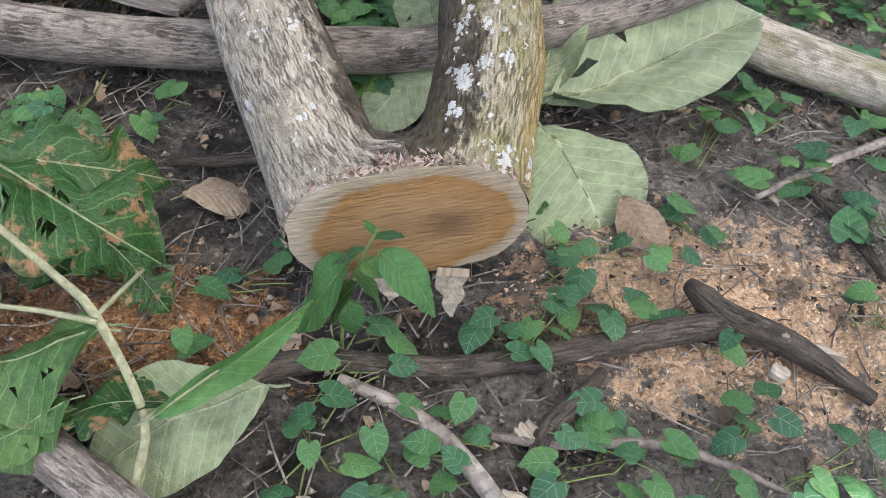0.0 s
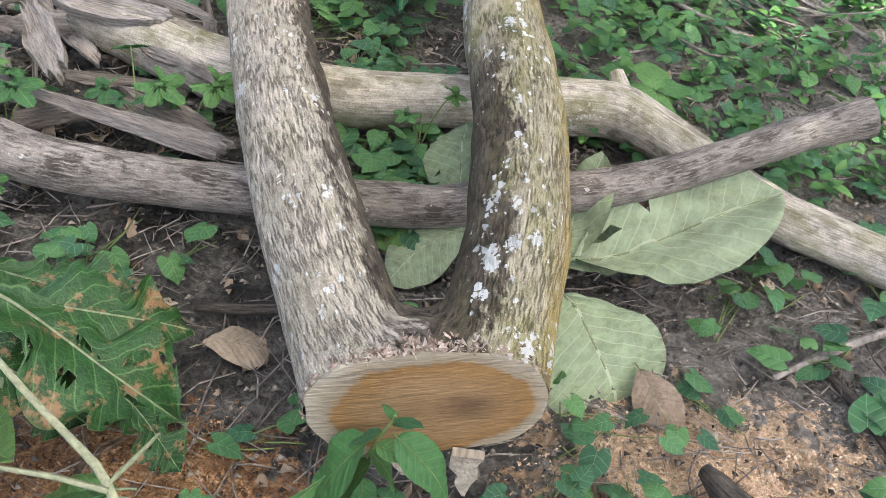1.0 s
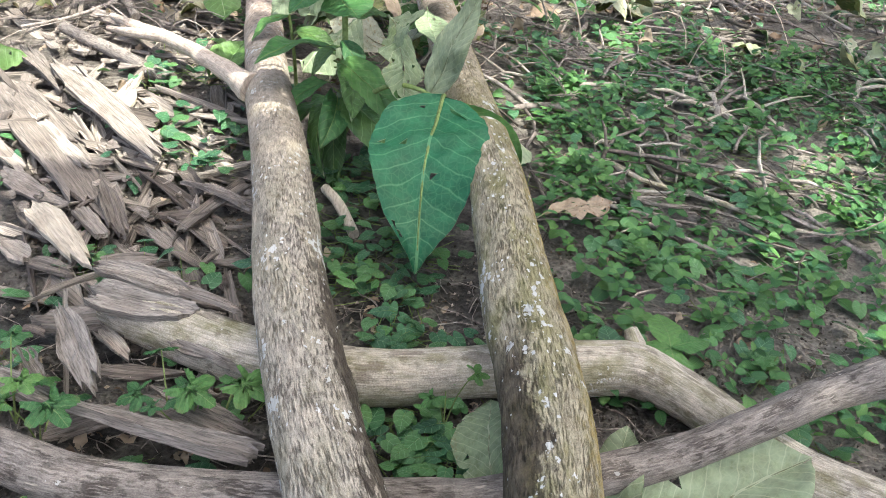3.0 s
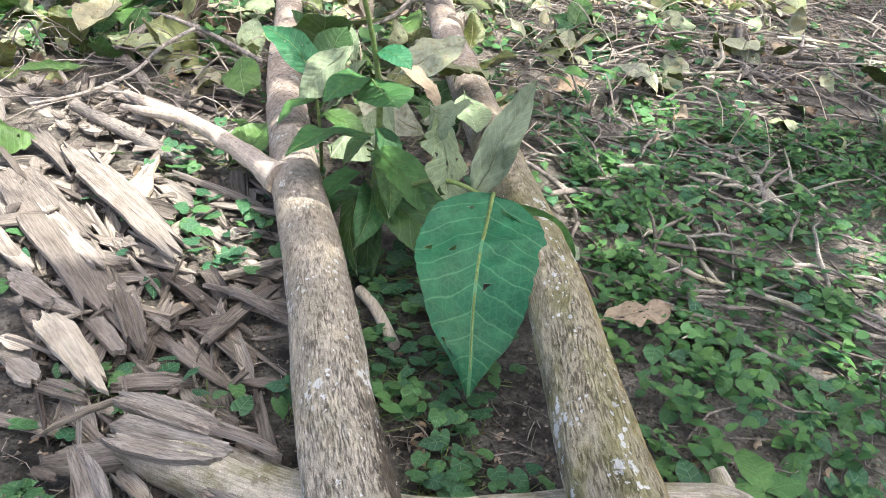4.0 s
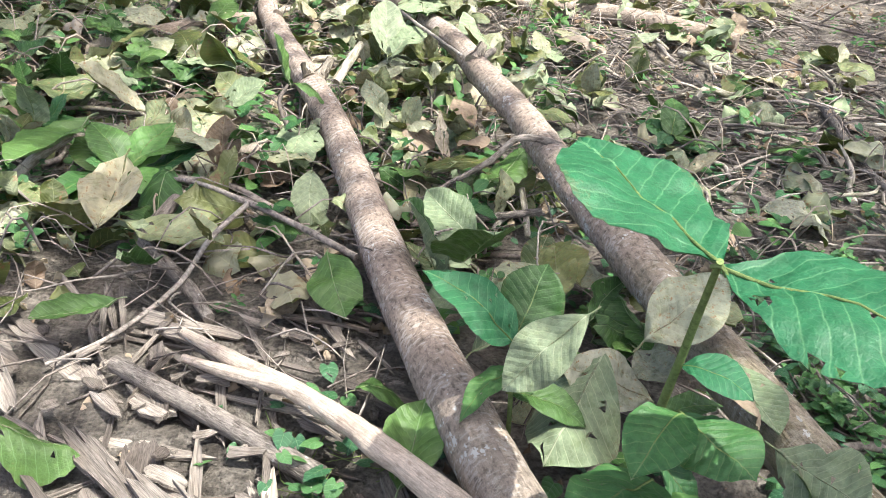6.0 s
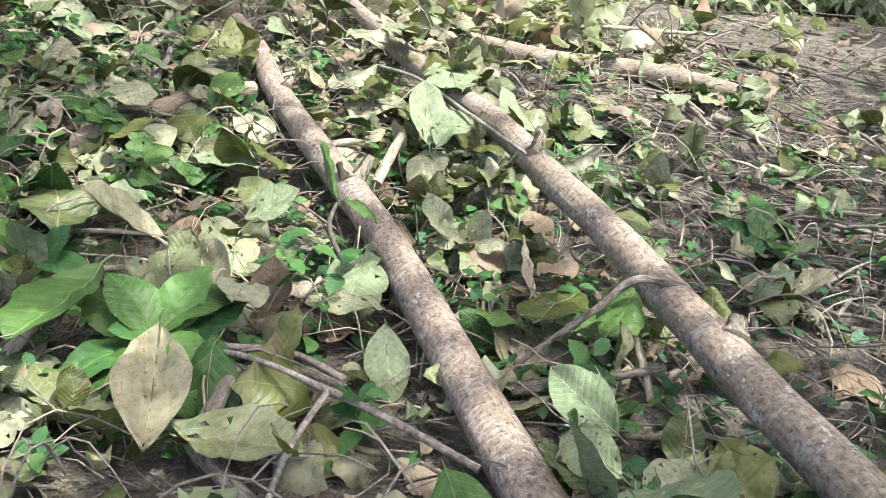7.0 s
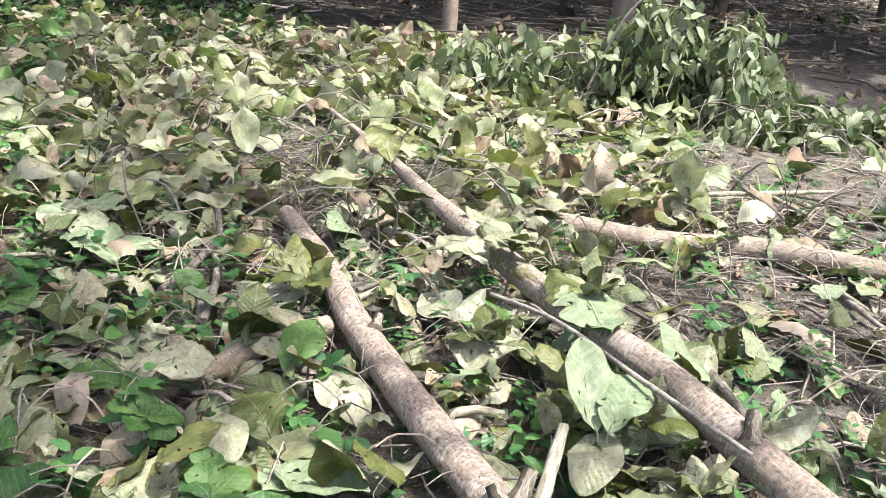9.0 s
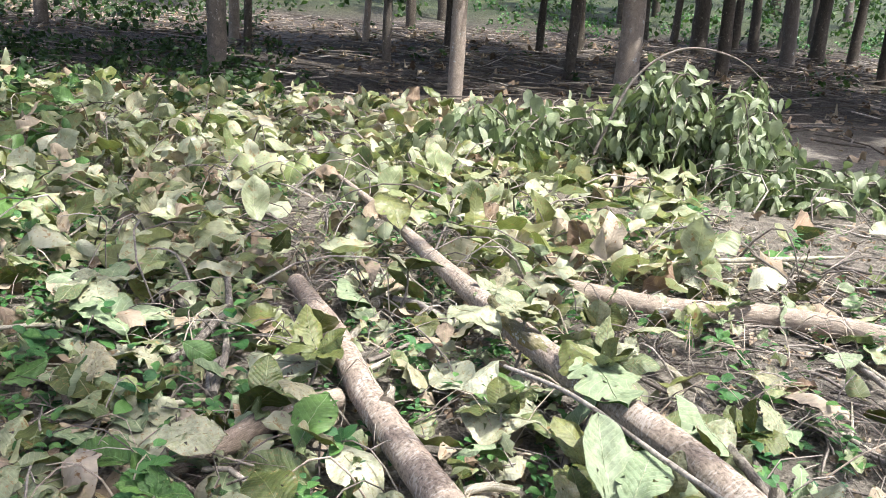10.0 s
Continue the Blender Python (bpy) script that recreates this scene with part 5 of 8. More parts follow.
for group in ([(0.18, 0.85), (0.26, 0.86), (0.18, 0.79)], [(0.22, 0.71), (0.17, 0.73), (0.15, 0.66), (0.25, 0.67), (0.28, 0.68)], [(0.32, 0.75), (0.34, 0.69)], [(0.02, 0.99), (0.08, 1.02)], [(0.41, 0.93), (0.45, 0.97), (0.39, 0.96), (0.49, 0.95), (0.47, 1.0)],
              [(0.56, 0.84), (0.58, 0.81), (0.54, 0.79)], [(0.48, 0.72), (0.57, 0.77), (0.63, 0.80)], [(0.74, 0.84), (0.78, 0.85), (0.72, 0.81)], [(0.82, 0.77), (0.87, 0.82), (0.89, 0.75)], [(0.74, 0.98)], [(0.59, 1.04), (0.64, 1.01), (0.56, 0.99)], [(0.48, 1.15), (0.60, 1.17)], [(0.65, 1.14)],
              [(0.76, 1.50), (0.80, 1.55), (0.73, 1.38), (0.79, 1.49)], [(0.94, 1.36), (0.96, 1.42), (0.90, 1.33)], [(0.96, 1.10), (1.02, 1.06)], [(-0.41, 1.31), (-0.37, 1.34)], [(-0.21, 1.30), (-0.17, 1.38)], [(-0.08, 0.76)], [(0.91, 1.87), (1.0, 1.84)], [(1.10, 1.58), (1.06, 1.64)], [(0.88, 1.52), (0.93, 1.55), (0.85, 1.60)], [(1.02, 1.30), (1.08, 1.26)], [(0.70, 1.25), (0.74, 1.22)], [(0.52, 1.06), (0.50, 1.10)], [(-0.30, 1.20), (-0.26, 1.24)], [(0.98, 1.70), (1.04, 1.74), (1.16, 1.70)], [(-0.52, 1.30), (-0.56, 1.36)], [(0.60, 0.73), (0.66, 0.70)], [(0.36, 0.82), (0.33, 0.80)], [(-0.02, 0.86)]):
    vine(group + [(x + RNG.normal(0, 0.028), y + RNG.normal(0, 0.028)) for x, y in group], size=0.046)
made = 0
while made < 175:
    x, y = RNG.uniform(-0.9, 2.6), RNG.uniform(1.2, 4.6)
    ax, bx = -0.2 - (y - 1.88) * 0.3, 0.28 - (y - 1.9) * 0.21
    inside = ax + 0.1 < x < bx - 0.1 and 1.45 < y < 3.0
    right = x > bx + 0.12 and 1.9 < y < 4.6 and x < 0.5 + (y - 1.0) * 0.7
    left = x < ax - 0.12 and x > -1.2
    if made > 130 and not inside:
        continue
    if not (inside or right or (left and RNG.random() < 0.45)):
        continue
    made += 1
    vine([(x + RNG.normal(0, 0.06), y + RNG.normal(0, 0.06)) for _ in range(RNG.integers(4, 8))], size=0.047)

for k, (a, b, w) in enumerate([((0.435, 0.81), (0.455, 0.785), 0.03), ((0.83, 1.005), (0.93, 0.985), 0.022), ((0.41, 0.70), (0.45, 0.69), 0.03), ((0.80, 0.96), (0.83, 0.94), 0.025), ((0.70, 0.70), (0.74, 0.69), 0.03), ((0.10, 0.90), (0.13, 0.905), 0.015), ((0.16, 0.66), (0.2, 0.65), 0.03)]):
    m, ln = lay(a, b, 0.018, RNG.uniform(-10, 10))
    thing("wood_chip", slab(700 + k, ln, w, 0.012, 0.5, 5), [CHIP_PALE], "small pale fresh wood chip on the mud", "wood chip", "fresh wood chips", m=m, smooth=False)

# ---- sapling between the limbs ----
sap = empty("sapling", (-0.345, 3.17, 0.0), "green sapling with large broad leaves standing between the limbs", "sapling")
SB = Matrix.Translation((0.345, -3.17, 0.0))
part("stem", tube(Acc(), [(-0.345, 3.18, -0.02), (-0.34, 3.165, 0.369), (-0.36, 3.07, 0.62), (-0.408, 2.905, 0.90)], [0.011, 0.010, 0.008, 0.006], 8, 0.03, 0.06), [STEM], sap, "straight green stem", m=SB)
part("stem", tube(Acc(), [(-0.33, 3.10, 0.02), (-0.22, 2.95, 0.25), (-0.10, 2.80, 0.36), (0.029, 2.684, 0.375)], [0.009, 0.008, 0.007, 0.005], 8, 0.03, 0.06), [STEM], sap, "arching green stem", m=SB)
SAP_BROAD = [leaf(sh, 180 + k, 30, 8, bend=bd, fold=f, curl=c, ragged=rg, holes=h, wave=0.018, stalk=0.05, crumple=0.05, teeth=0.01) for k, (sh, bd, f, c, rg, h) in enumerate([("broad", 0.25, 0.12, 0.2, 0.12, 0), ("teak", 0.35, 0.10, 0.25, 0.12, 1), ("teak", 1.0, 0.35, 0.3, 0.12, 0), ("ovate", 0.7, 0.25, 0.15, 0.08, 1)])]
SAP_TEAL = [a.mesh("leaf", [LEAF_SAP, LEAF_UNDER]) for a in SAP_BROAD]
SAP_GREEN = [a.mesh("leaf", [LEAF_SMALL, LEAF_UNDER]) for a in SAP_BROAD]
SAP_DARK = [a.mesh("leaf", [LEAF_FRESH, LEAF_UNDER]) for a in SAP_BROAD]
SAP_RIB = [a.rib.mesh("midrib", [STEM]) for a in SAP_BROAD]
TEAL, GREEN, DARK = SAP_TEAL, SAP_GREEN, SAP_DARK
for meshes, k, a, b, r, w in ((TEAL, 0, (-0.405, 2.905, 0.895), (-0.559, 3.25, 0.976), 4, 1.0), (TEAL, 1, (-0.403, 2.90, 0.895), (-0.125, 2.65, 0.941), 12, 1.2),
                              (TEAL, 3, (0.025, 2.69, 0.378), (0.006, 2.165, 0.205), 0, 1.16), (GREEN, 2, (0.03, 2.69, 0.375), (0.317, 2.65, 0.205), 62, 0.6), (GREEN, 2, (0.02, 2.68, 0.37), (0.218, 2.45, 0.200), 55, 0.55),
                              (GREEN, 3, (-0.36, 3.05, 0.351), (-0.568, 2.86, 0.415), 8, 1.25), (GREEN, 2, (-0.352, 3.02, 0.54), (-0.474, 2.88, 0.56), 0, 1.1), (GREEN, 0, (-0.352, 3.02, 0.54), (-0.262, 2.88, 0.525), 10, 1.4),
                              (TEAL, 2, (-0.352, 3.08, 0.60), (-0.245, 2.99, 0.635), 15, 1.0), (GREEN, 2, (-0.35, 3.08, 0.30), (-0.10, 2.80, 0.30), 25, 0.5), (DARK, 2, (-0.345, 3.08, 0.28), (-0.070, 2.92, 0.285), 25, 0.36), (DARK, 2, (-0.345, 3.07, 0.26), (-0.20, 2.80, 0.33), -25, 0.5),
                              (DARK, 2, (-0.34, 3.04, 0.22), (-0.02, 2.66, 0.20), 35, 0.5), (GREEN, 2, (-0.34, 3.04, 0.20), (-0.27, 2.72, 0.25), -30, 0.5), (GREEN, 2, (-0.355, 3.05, 0.24), (-0.50, 2.87, 0.24), -10, 0.5), (DARK, 2, (-0.35, 3.04, 0.20), (-0.40, 2.74, 0.10), 40, 0.42), (DARK, 3, (-0.34, 3.06, 0.16), (0.03, 2.88, 0.17), 10, 0.42),
                              (DARK, 2, (-0.35, 3.06, 0.18), (-0.28, 2.72, 0.07), 0, 0.36), (DARK, 2, (-0.34, 3.12, 0.18), (-0.10, 3.02, 0.14), 15, 0.36), (GREEN, 3, (-0.345, 3.10, 0.16), (-0.50, 2.92, 0.14), 0, 0.7), (DARK, 3, (-0.34, 3.16, 0.42), (-0.19, 3.20, 0.46), 10, 0.8), (GREEN, 2, (-0.345, 3.12, 0.36), (-0.24, 3.02, 0.30), 10, 0.8), (DARK, 2, (-0.345, 3.12, 0.34), (-0.46, 3.06, 0.27), -10, 0.8)):
    leaf_part(sap, meshes, SAP_RIB, k, SB @ aim(a, b, r) @ Matrix.Diagonal((w, 1, 1, 1)))
# a second young shoot by the limb
shoot = empty("sapling", (-0.56, 3.46, 0.0), "young sapling shoot with dark green leaves beside the limb", "sapling")
HB = Matrix.Translation((0.56, -3.46, 0.0))
part("stem", tube(Acc(), [(-0.56, 3.46, -0.02), (-0.575, 3.44, 0.2), (-0.60, 3.42, 0.40)], [0.007, 0.006, 0.004], 7, 0.03, 0.06), [STEM], shoot, m=HB)
for meshes, k, a, b, r, w in ((TEAL, 3, (-0.60, 3.42, 0.40), (-0.79, 3.50, 0.56), -25, 1.0), (DARK, 0, (-0.60, 3.42, 0.40), (-0.52, 3.54, 0.545), 10, 1.1), (GREEN, 2, (-0.60, 3.42, 0.38), (-0.50, 3.36, 0.43), 0, 0.8), (GREEN, 3, (-0.59, 3.43, 0.32), (-0.72, 3.33, 0.27), 0, 0.9), (DARK, 2, (-0.58, 3.44, 0.25), (-0.40, 3.36, 0.28), 10, 0.8)):
    leaf_part(shoot, meshes, SAP_RIB, k, HB @ aim(a, b, r) @ Matrix.Diagonal((w, 1, 1, 1)))
for a, b, kind, k, r, w, label in (((-0.46, 3.35, 0.527), (-0.636, 3.30, 0.36), "under", 0, -40, 0.85, "pale leaf hanging underside out beside the sapling"), ((-0.168, 3.10, 0.45), (-0.235, 3.15, 0.62), "dry", 2, 30, 1.5, "large cream withered leaf standing behind the sapling"),
                                   ((-0.177, 3.0, 0.49), (-0.045, 2.84, 0.47), "under", 7, 50, 1.2, "tan curled leaf hanging beside the sapling"), ((-0.16, 2.95, 0.49), (-0.065, 2.74, 0.30), "under", 4, -35, 1.0, "large torn dull green leaf hanging beside the sapling"), ((-0.022, 2.80, 0.31), (0.085, 2.80, 0.665), "under", 0, 62, 0.5, "large ribbed leaf standing underside out beside the limb"),
                                   ((-0.10, 3.42, 0.40), (-0.05, 3.25, 0.30), "under", 3, 0, 1, ""), ((-0.314, 3.40, 0.44), (-0.12, 3.50, 0.57), "wilt", 0, 20, 1.1, ""), ((-0.70, 4.0, 0.30), (-0.62, 3.68, 0.45), "under", 3, 5, 1, ""), ((-0.35, 3.55, 0.30), (-0.52, 3.28, 0.22), "under", 6, 0, 1, ""), ((-0.15, 3.75, 0.35), (-0.10, 3.48, 0.48), "wilt", 0, 0, 1, ""),
                                   ((0.36, 2.66, 0.08), (0.56, 2.75, 0.10), "dry", 4, 0, 0.8, ""), ((0.05, 2.86, 0.12), (0.33, 2.96, 0.25), "under", 5, 20, 1, ""),
                                   ((-2.033, 4.983, 0.24), (-2.186, 4.645, 0.10), "fresh", 3, 10, 1.0, ""), ((-1.813, 4.70, 0.22), (-1.77, 4.22, 0.08), "wilt", 3, 0, 0.65, ""), ((-1.655, 4.70, 0.18), (-1.683, 4.37, 0.10), "fresh", 2, 10, 0.8, ""), ((-1.60, 3.861, 0.16), (-1.789, 3.76, 0.10), "fresh", 3, 0, 0.9, ""), ((-1.75, 3.36, 0.14), (-1.497, 3.347, 0.08), "fresh", 6, 0, 0.8, ""),
                                   ((-1.236, 5.30, 0.16), (-1.312, 4.936, 0.12), "under", 1, 10, 0.9, ""), ((-1.186, 4.85, 0.16), (-1.166, 4.60, 0.10), "under", 5, 0, 0.9, ""), ((-1.066, 4.21, 0.16), (-1.002, 3.956, 0.10), "fresh", 0, 20, 1, ""), ((-0.94, 3.57, 0.13), (-0.76, 3.65, 0.10), "fresh", 2, 0, 1, ""), ((-1.554, 5.08, 0.14), (-1.379, 5.086, 0.10), "dry", 7, 0, 1, ""),
                                   ((-1.80, 5.50, 0.16), (-1.591, 5.17, 0.10), "wilt", 4, 0, 0.8, ""), ((-1.21, 3.99, 0.04), (-1.16, 4.17, 0.05), "dry", 0, 0, 0.9, ""), ((-0.823, 3.242, 0.12), (-0.76, 3.50, 0.12), "fresh", 3, 0, 0.9, ""), ((-2.25, 5.30, 0.16), (-2.36, 5.70, 0.20), "wilt", 0, 0, 1, ""), ((-1.95, 6.1, 0.16), (-1.671, 5.969, 0.10), "under", 3, 0, 1, "")):
    leaf_thing(kind, k, aim(a, b, r) @ Matrix.Diagonal((w, 1, 1, 1)), label=label)
log_thing("fallen_branch", [(-0.30, 2.72, 0.03), (-0.24, 2.62, 0.04), (-0.17, 2.48, 0.03)], [0.016, 0.017, 0.016], CHIP_PALE, "pale bare stick lying between the limbs", "stick", seg=10)

# a broad-leaved seedling by the bent log
seed_pl = empty("seedling", (0.64, 2.02, 0.0), "small yellow-green seedling with round leaves by the bent log", "seedling")
DB = Matrix.Translation((-0.64, -2.02, 0.0))
part("stem", tube(Acc(), [(0.64, 2.02, 0.0), (0.635, 2.01, 0.08), (0.63, 2.0, 0.14)], 0.003, 6, 0.03), [STEM], seed_pl, m=DB)
SEED_LEAF = leaf("oval", 91, 10, 3, bend=0.5, fold=0.1, curl=0.2).mesh("leaf", [LEAF_SMALL, LEAF_SMALL])
for b in ((0.645, 1.87, 0.12), (0.50, 1.96, 0.13), (0.62, 2.13, 0.17), (0.73, 2.05, 0.16)):
    part("leaf", SEED_LEAF, [], seed_pl, m=DB @ aim((0.632, 2.0, 0.14), b))

# ---- small weeds with lobed leaves ----
def lobed_leaf(seed, n=60):
    """A five-lobed leaf about 1 across, stalk at the origin."""
    rng = np.random.default_rng(seed)
    V, UV, rings = [(0, 0, 0)], [(0.5, 0.0)], 4
    for j in range(1, rings + 1):
        for k in range(n + 1):
            a = -2.5 + 5.0 * k / n
            r = (0.30 + 0.34 * abs(math.cos(a * 2.5)) ** 1.3 * (1 - 0.12 * abs(a))) * (1 + 0.05 * math.sin(40 * a))
            q = j / rings
            x, y = r * q * math.sin(a), r * q * math.cos(a) + 0.08
            V.append((x, y, 0.10 * q * abs(math.cos(a * 2.5)) - 0.25 * q * q * r + 0.02 * rng.normal()))
            UV.append((0.5 + x, y))
    w = n + 1
    F = [(0, 1 + k + 1, 1 + k) for k in range(n)] + [(1 + j * w + k, 1 + j * w + k + 1, 1 + (j + 1) * w + k + 1, 1 + (j + 1) * w + k) for j in range(rings - 1) for k in range(n)]
    F = [f[::-1] if len(f) == 4 else f for f in F]
    return Acc().add(V, F, UV)


LOBED = [lobed_leaf(900 + k).mesh("leaf", [LEAF_SMALL]) for k in range(3)]
for x, y, n, size in ((-0.40, 1.66, 4, 0.075), (-0.30, 1.68, 3, 0.085), (-0.62, 1.56, 3, 0.085), (-0.70, 1.62, 4, 0.08), (-0.56, 1.30, 3, 0.06), (0.15, 1.78, 3, 0.06), (-0.36, 1.63, 2, 0.05)):
    ob = empty("weed", (x, y, floor_z(x, y)), "small bright green weed with lobed leaves among rotten wood", "weed", "lobed weeds")
    acc = Acc()
    for k in range(n):
        a = k * 137.5 + 60 * x
        px, py, pz = 0.05 * math.sin(radians(-a)), 0.05 * math.cos(radians(a)), 0.09 + 0.03 * k
        tube(acc, [(0, 0, 0), (px * 0.4, py * 0.4, pz * 0.6), (px, py, pz)], [0.002, 0.0016, 0.0012], 5, 0.03)
        part("leaf", LOBED[k % 3], [], ob, m=place(px, py, pz, size * RNG.uniform(0.8, 1.25), a, RNG.normal(-12, 10), RNG.normal(0, 12)))
    part("stem", acc, [STEM], ob)

# ---- sticks ----
TWIG_MATS = (TWIG, BARK_LOG, BARK_PALE, BARK_DARK)


def stick(a, b, r=0.008, mat=TWIG, z=0.03, bow=0.05, label="grey bare stick lying on the ground", lift=0.0):
    a, b = np.array((*a, floor_z(*a) + z)), np.array((*b, floor_z(*b) + z + lift))
    side = np.cross(b - a, (0, 0, 1.0))
    k1, k2 = RNG.normal(0, bow, 2)
    pts = [a, a + (b - a) * 0.33 + side * k1, a + (b - a) * 0.67 + side * k2, b]
    pts[1][2] += abs(k1) * 0.2
    return thing("fallen_stick", tube(Acc(), pts, [r, r * 0.95, r * 0.8, r * 0.55], 7, 0.05, 0.14, 12, seed=RNG.uniform(0, 50)), [mat], label, "stick", "fallen sticks")


log_thing("fallen_branch", [(-1.57, 3.72, 0.05), (-1.30, 3.55, 0.045), (-1.0, 3.35, 0.04)], [0.024, 0.027, 0.03], BARK_LOG, "brown peeling branch lying beside the chip pile", "branch", seg=14)
log_thing("fallen_branch", [(-1.60, 4.60, 0.14), (-1.66, 4.42, 0.09), (-1.68, 4.38, 0.08), (-1.60, 4.28, 0.06), (-1.48, 4.14, 0.05), (-1.38, 3.98, 0.04)], [0.022, 0.026, 0.026, 0.024, 0.022, 0.018], BARK_LOG, "crooked grey dead branch lying among leaves", "branch", seg=14)
log_thing("vine_stem", [(-1.90, 4.80, 0.06), (-1.60, 4.62, 0.18), (-1.35, 4.46, 0.19), (-1.15, 4.34, 0.17), (-0.98, 4.22, 0.15)], [0.006, 0.008, 0.010, 0.011, 0.012], TWIG, "thin pale woody vine arching to the limb", "vine stem", seg=8)
log_thing("vine_stem", [(-1.35, 4.46, 0.19), (-1.44, 4.28, 0.14), (-1.50, 4.10, 0.07), (-1.62, 3.86, 0.04), (-1.75, 3.72, 0.03)], [0.009, 0.009, 0.008, 0.007, 0.005], TWIG, "thin pale woody vine drooping to the ground", "vine stem", seg=8)
log_thing("dead_log", [(-1.0, 9.0, 0.08), (-0.79, 8.93, 0.09), (-0.4, 8.75, 0.09), (-0.016, 8.54, 0.085), (0.59, 8.45, 0.08), (1.0, 8.27, 0.08), (1.45, 8.0, 0.07)], [0.04, 0.055, 0.06, 0.062, 0.066, 0.062, 0.055], BARK_TAN, "brown dead log lying on twigs", seed=8)
log_thing("dead_log", [(-2.40, 6.72, 0.05), (-2.21, 6.88, 0.07), (-2.02, 7.10, 0.09), (-1.80, 7.25, 0.08)], [0.035, 0.045, 0.05, 0.05], BARK_TAN, "short thick dead branch lying against the limb", seed=9)
for a, b, r in (((-2.27, 4.79), (-2.19, 5.15), 0.014), ((-2.44, 6.77), (-1.98, 5.66), 0.007), ((-1.99, 5.30), (-1.68, 5.40), 0.012), ((-1.70, 4.81), (-1.35, 4.64), 0.008), ((-1.83, 4.89), (-1.42, 4.75), 0.006), ((-0.80, 4.71), (-0.30, 4.855), 0.014), ((-0.53, 4.50), (-0.16, 4.485), 0.010),
                ((0.849, 7.86), (0.856, 7.39), 0.018), ((0.965, 7.67), (1.147, 7.17), 0.028), ((0.77, 6.60), (1.13, 6.79), 0.022), ((-0.33, 8.24), (-0.37, 6.71), 0.012), ((-1.355, 5.92), (-1.33, 5.39), 0.007), ((-1.40, 6.71), (-1.20, 6.76), 0.012), ((0.04, 9.29), (1.445, 9.85), 0.016), ((1.445, 9.85), (2.73, 8.79), 0.018)):
    stick(a, b, r, TWIG_MATS[RNG.integers(3)], 0.05)
for a, b, r in (((0.46, 3.18), (0.81, 3.05), 0.011), ((0.81, 3.05), (1.25, 2.84), 0.010), ((0.516, 3.93), (1.02, 3.87), 0.010), ((1.02, 3.87), (1.463, 4.29), 0.012), ((1.56, 6.72), (1.34, 5.21), 0.024), ((1.0, 4.84), (1.04, 4.21), 0.010), ((0.55, 4.89), (0.436, 4.23), 0.016), ((0.15, 5.14), (0.61, 5.75), 0.014), ((0.53, 2.87), (0.79, 2.80), 0.008), ((0.295, 3.54), (0.39, 3.19), 0.007)):
    stick(a, b, r, TWIG_MATS[RNG.integers(3)], 0.03)
for a, b, r in (((-2.54, 7.6), (-2.39, 8.35), 0.016), ((-2.33, 7.32), (-2.35, 8.02), 0.018), ((-3.37, 7.94), (-2.75, 7.95), 0.012), ((-1.61, 8.51), (-1.40, 9.05), 0.03), ((-1.75, 7.92), (-1.66, 8.24), 0.02), ((-1.67, 7.65), (-1.36, 7.95), 0.012), ((-1.5, 8.57), (-1.21, 8.28), 0.024), ((-1.05, 7.63), (-0.65, 7.24), 0.008), ((-0.65, 7.24), (-0.255, 6.81), 0.009), ((-0.2, 7.37), (-0.256, 6.52), 0.018),
                ((-2.27, 6.72), (-2.0, 6.58), 0.011), ((1.28, 9.64), (1.52, 8.72), 0.014), ((0.13, 8.27), (0.68, 8.27), 0.012), ((0.81, 7.92), (0.88, 7.67), 0.016), ((-0.28, 7.81), (-0.14, 7.37), 0.02), ((-2.63, 8.41), (-2.46, 7.87), 0.02), ((-3.63, 9.34), (-3.2, 8.83), 0.024), ((-2.51, 7.21), (-2.3, 7.27), 0.012)):
    stick(a, b, r, TWIG_MATS[RNG.integers(3)], 0.07)
for _ in range(110):
    x, y = RNG.uniform(0.45, 3.6), RNG.uniform(2.6, 9.0)
    a = RNG.normal(0.3, 0.9)
    ln = RNG.uniform(0.2, 0.9)
    if x < 0.45 - (y - 3) * 0.12:
        continue
    stick((x, y), (x + ln * math.cos(a), y + ln * math.sin(a)), RNG.uniform(0.004, 0.012), TWIG_MATS[RNG.integers(4)], RNG.uniform(0.01, 0.05), 0.08)


CRUMB = grain_material("soil_crumb", [(0.05, 0.042, 0.034), (0.13, 0.112, 0.092), (0.24, 0.21, 0.17), (0.38, 0.33, 0.27)], 80)


# ---- litter on the ground ----
def scatter(name, label, category, templates, mats, n, region, size, tilt=25, lift=(0.003, 0.02), slots=None):
    """region(rng) gives a plan point or None."""
    acc = Acc()
    k = 0
    while k < n:
        p = region()
        if p is None:
            continue
        k += 1
        x, y = p
        m = place(x, y, floor_z(x, y) + RNG.uniform(*lift), RNG.uniform(*size), RNG.uniform(0, 360), RNG.normal(0, tilt), RNG.normal(0, tilt))
        acc.put(templates[RNG.integers(len(templates))], m)
    return thing(name, acc, mats, label, category, kind="stuff")


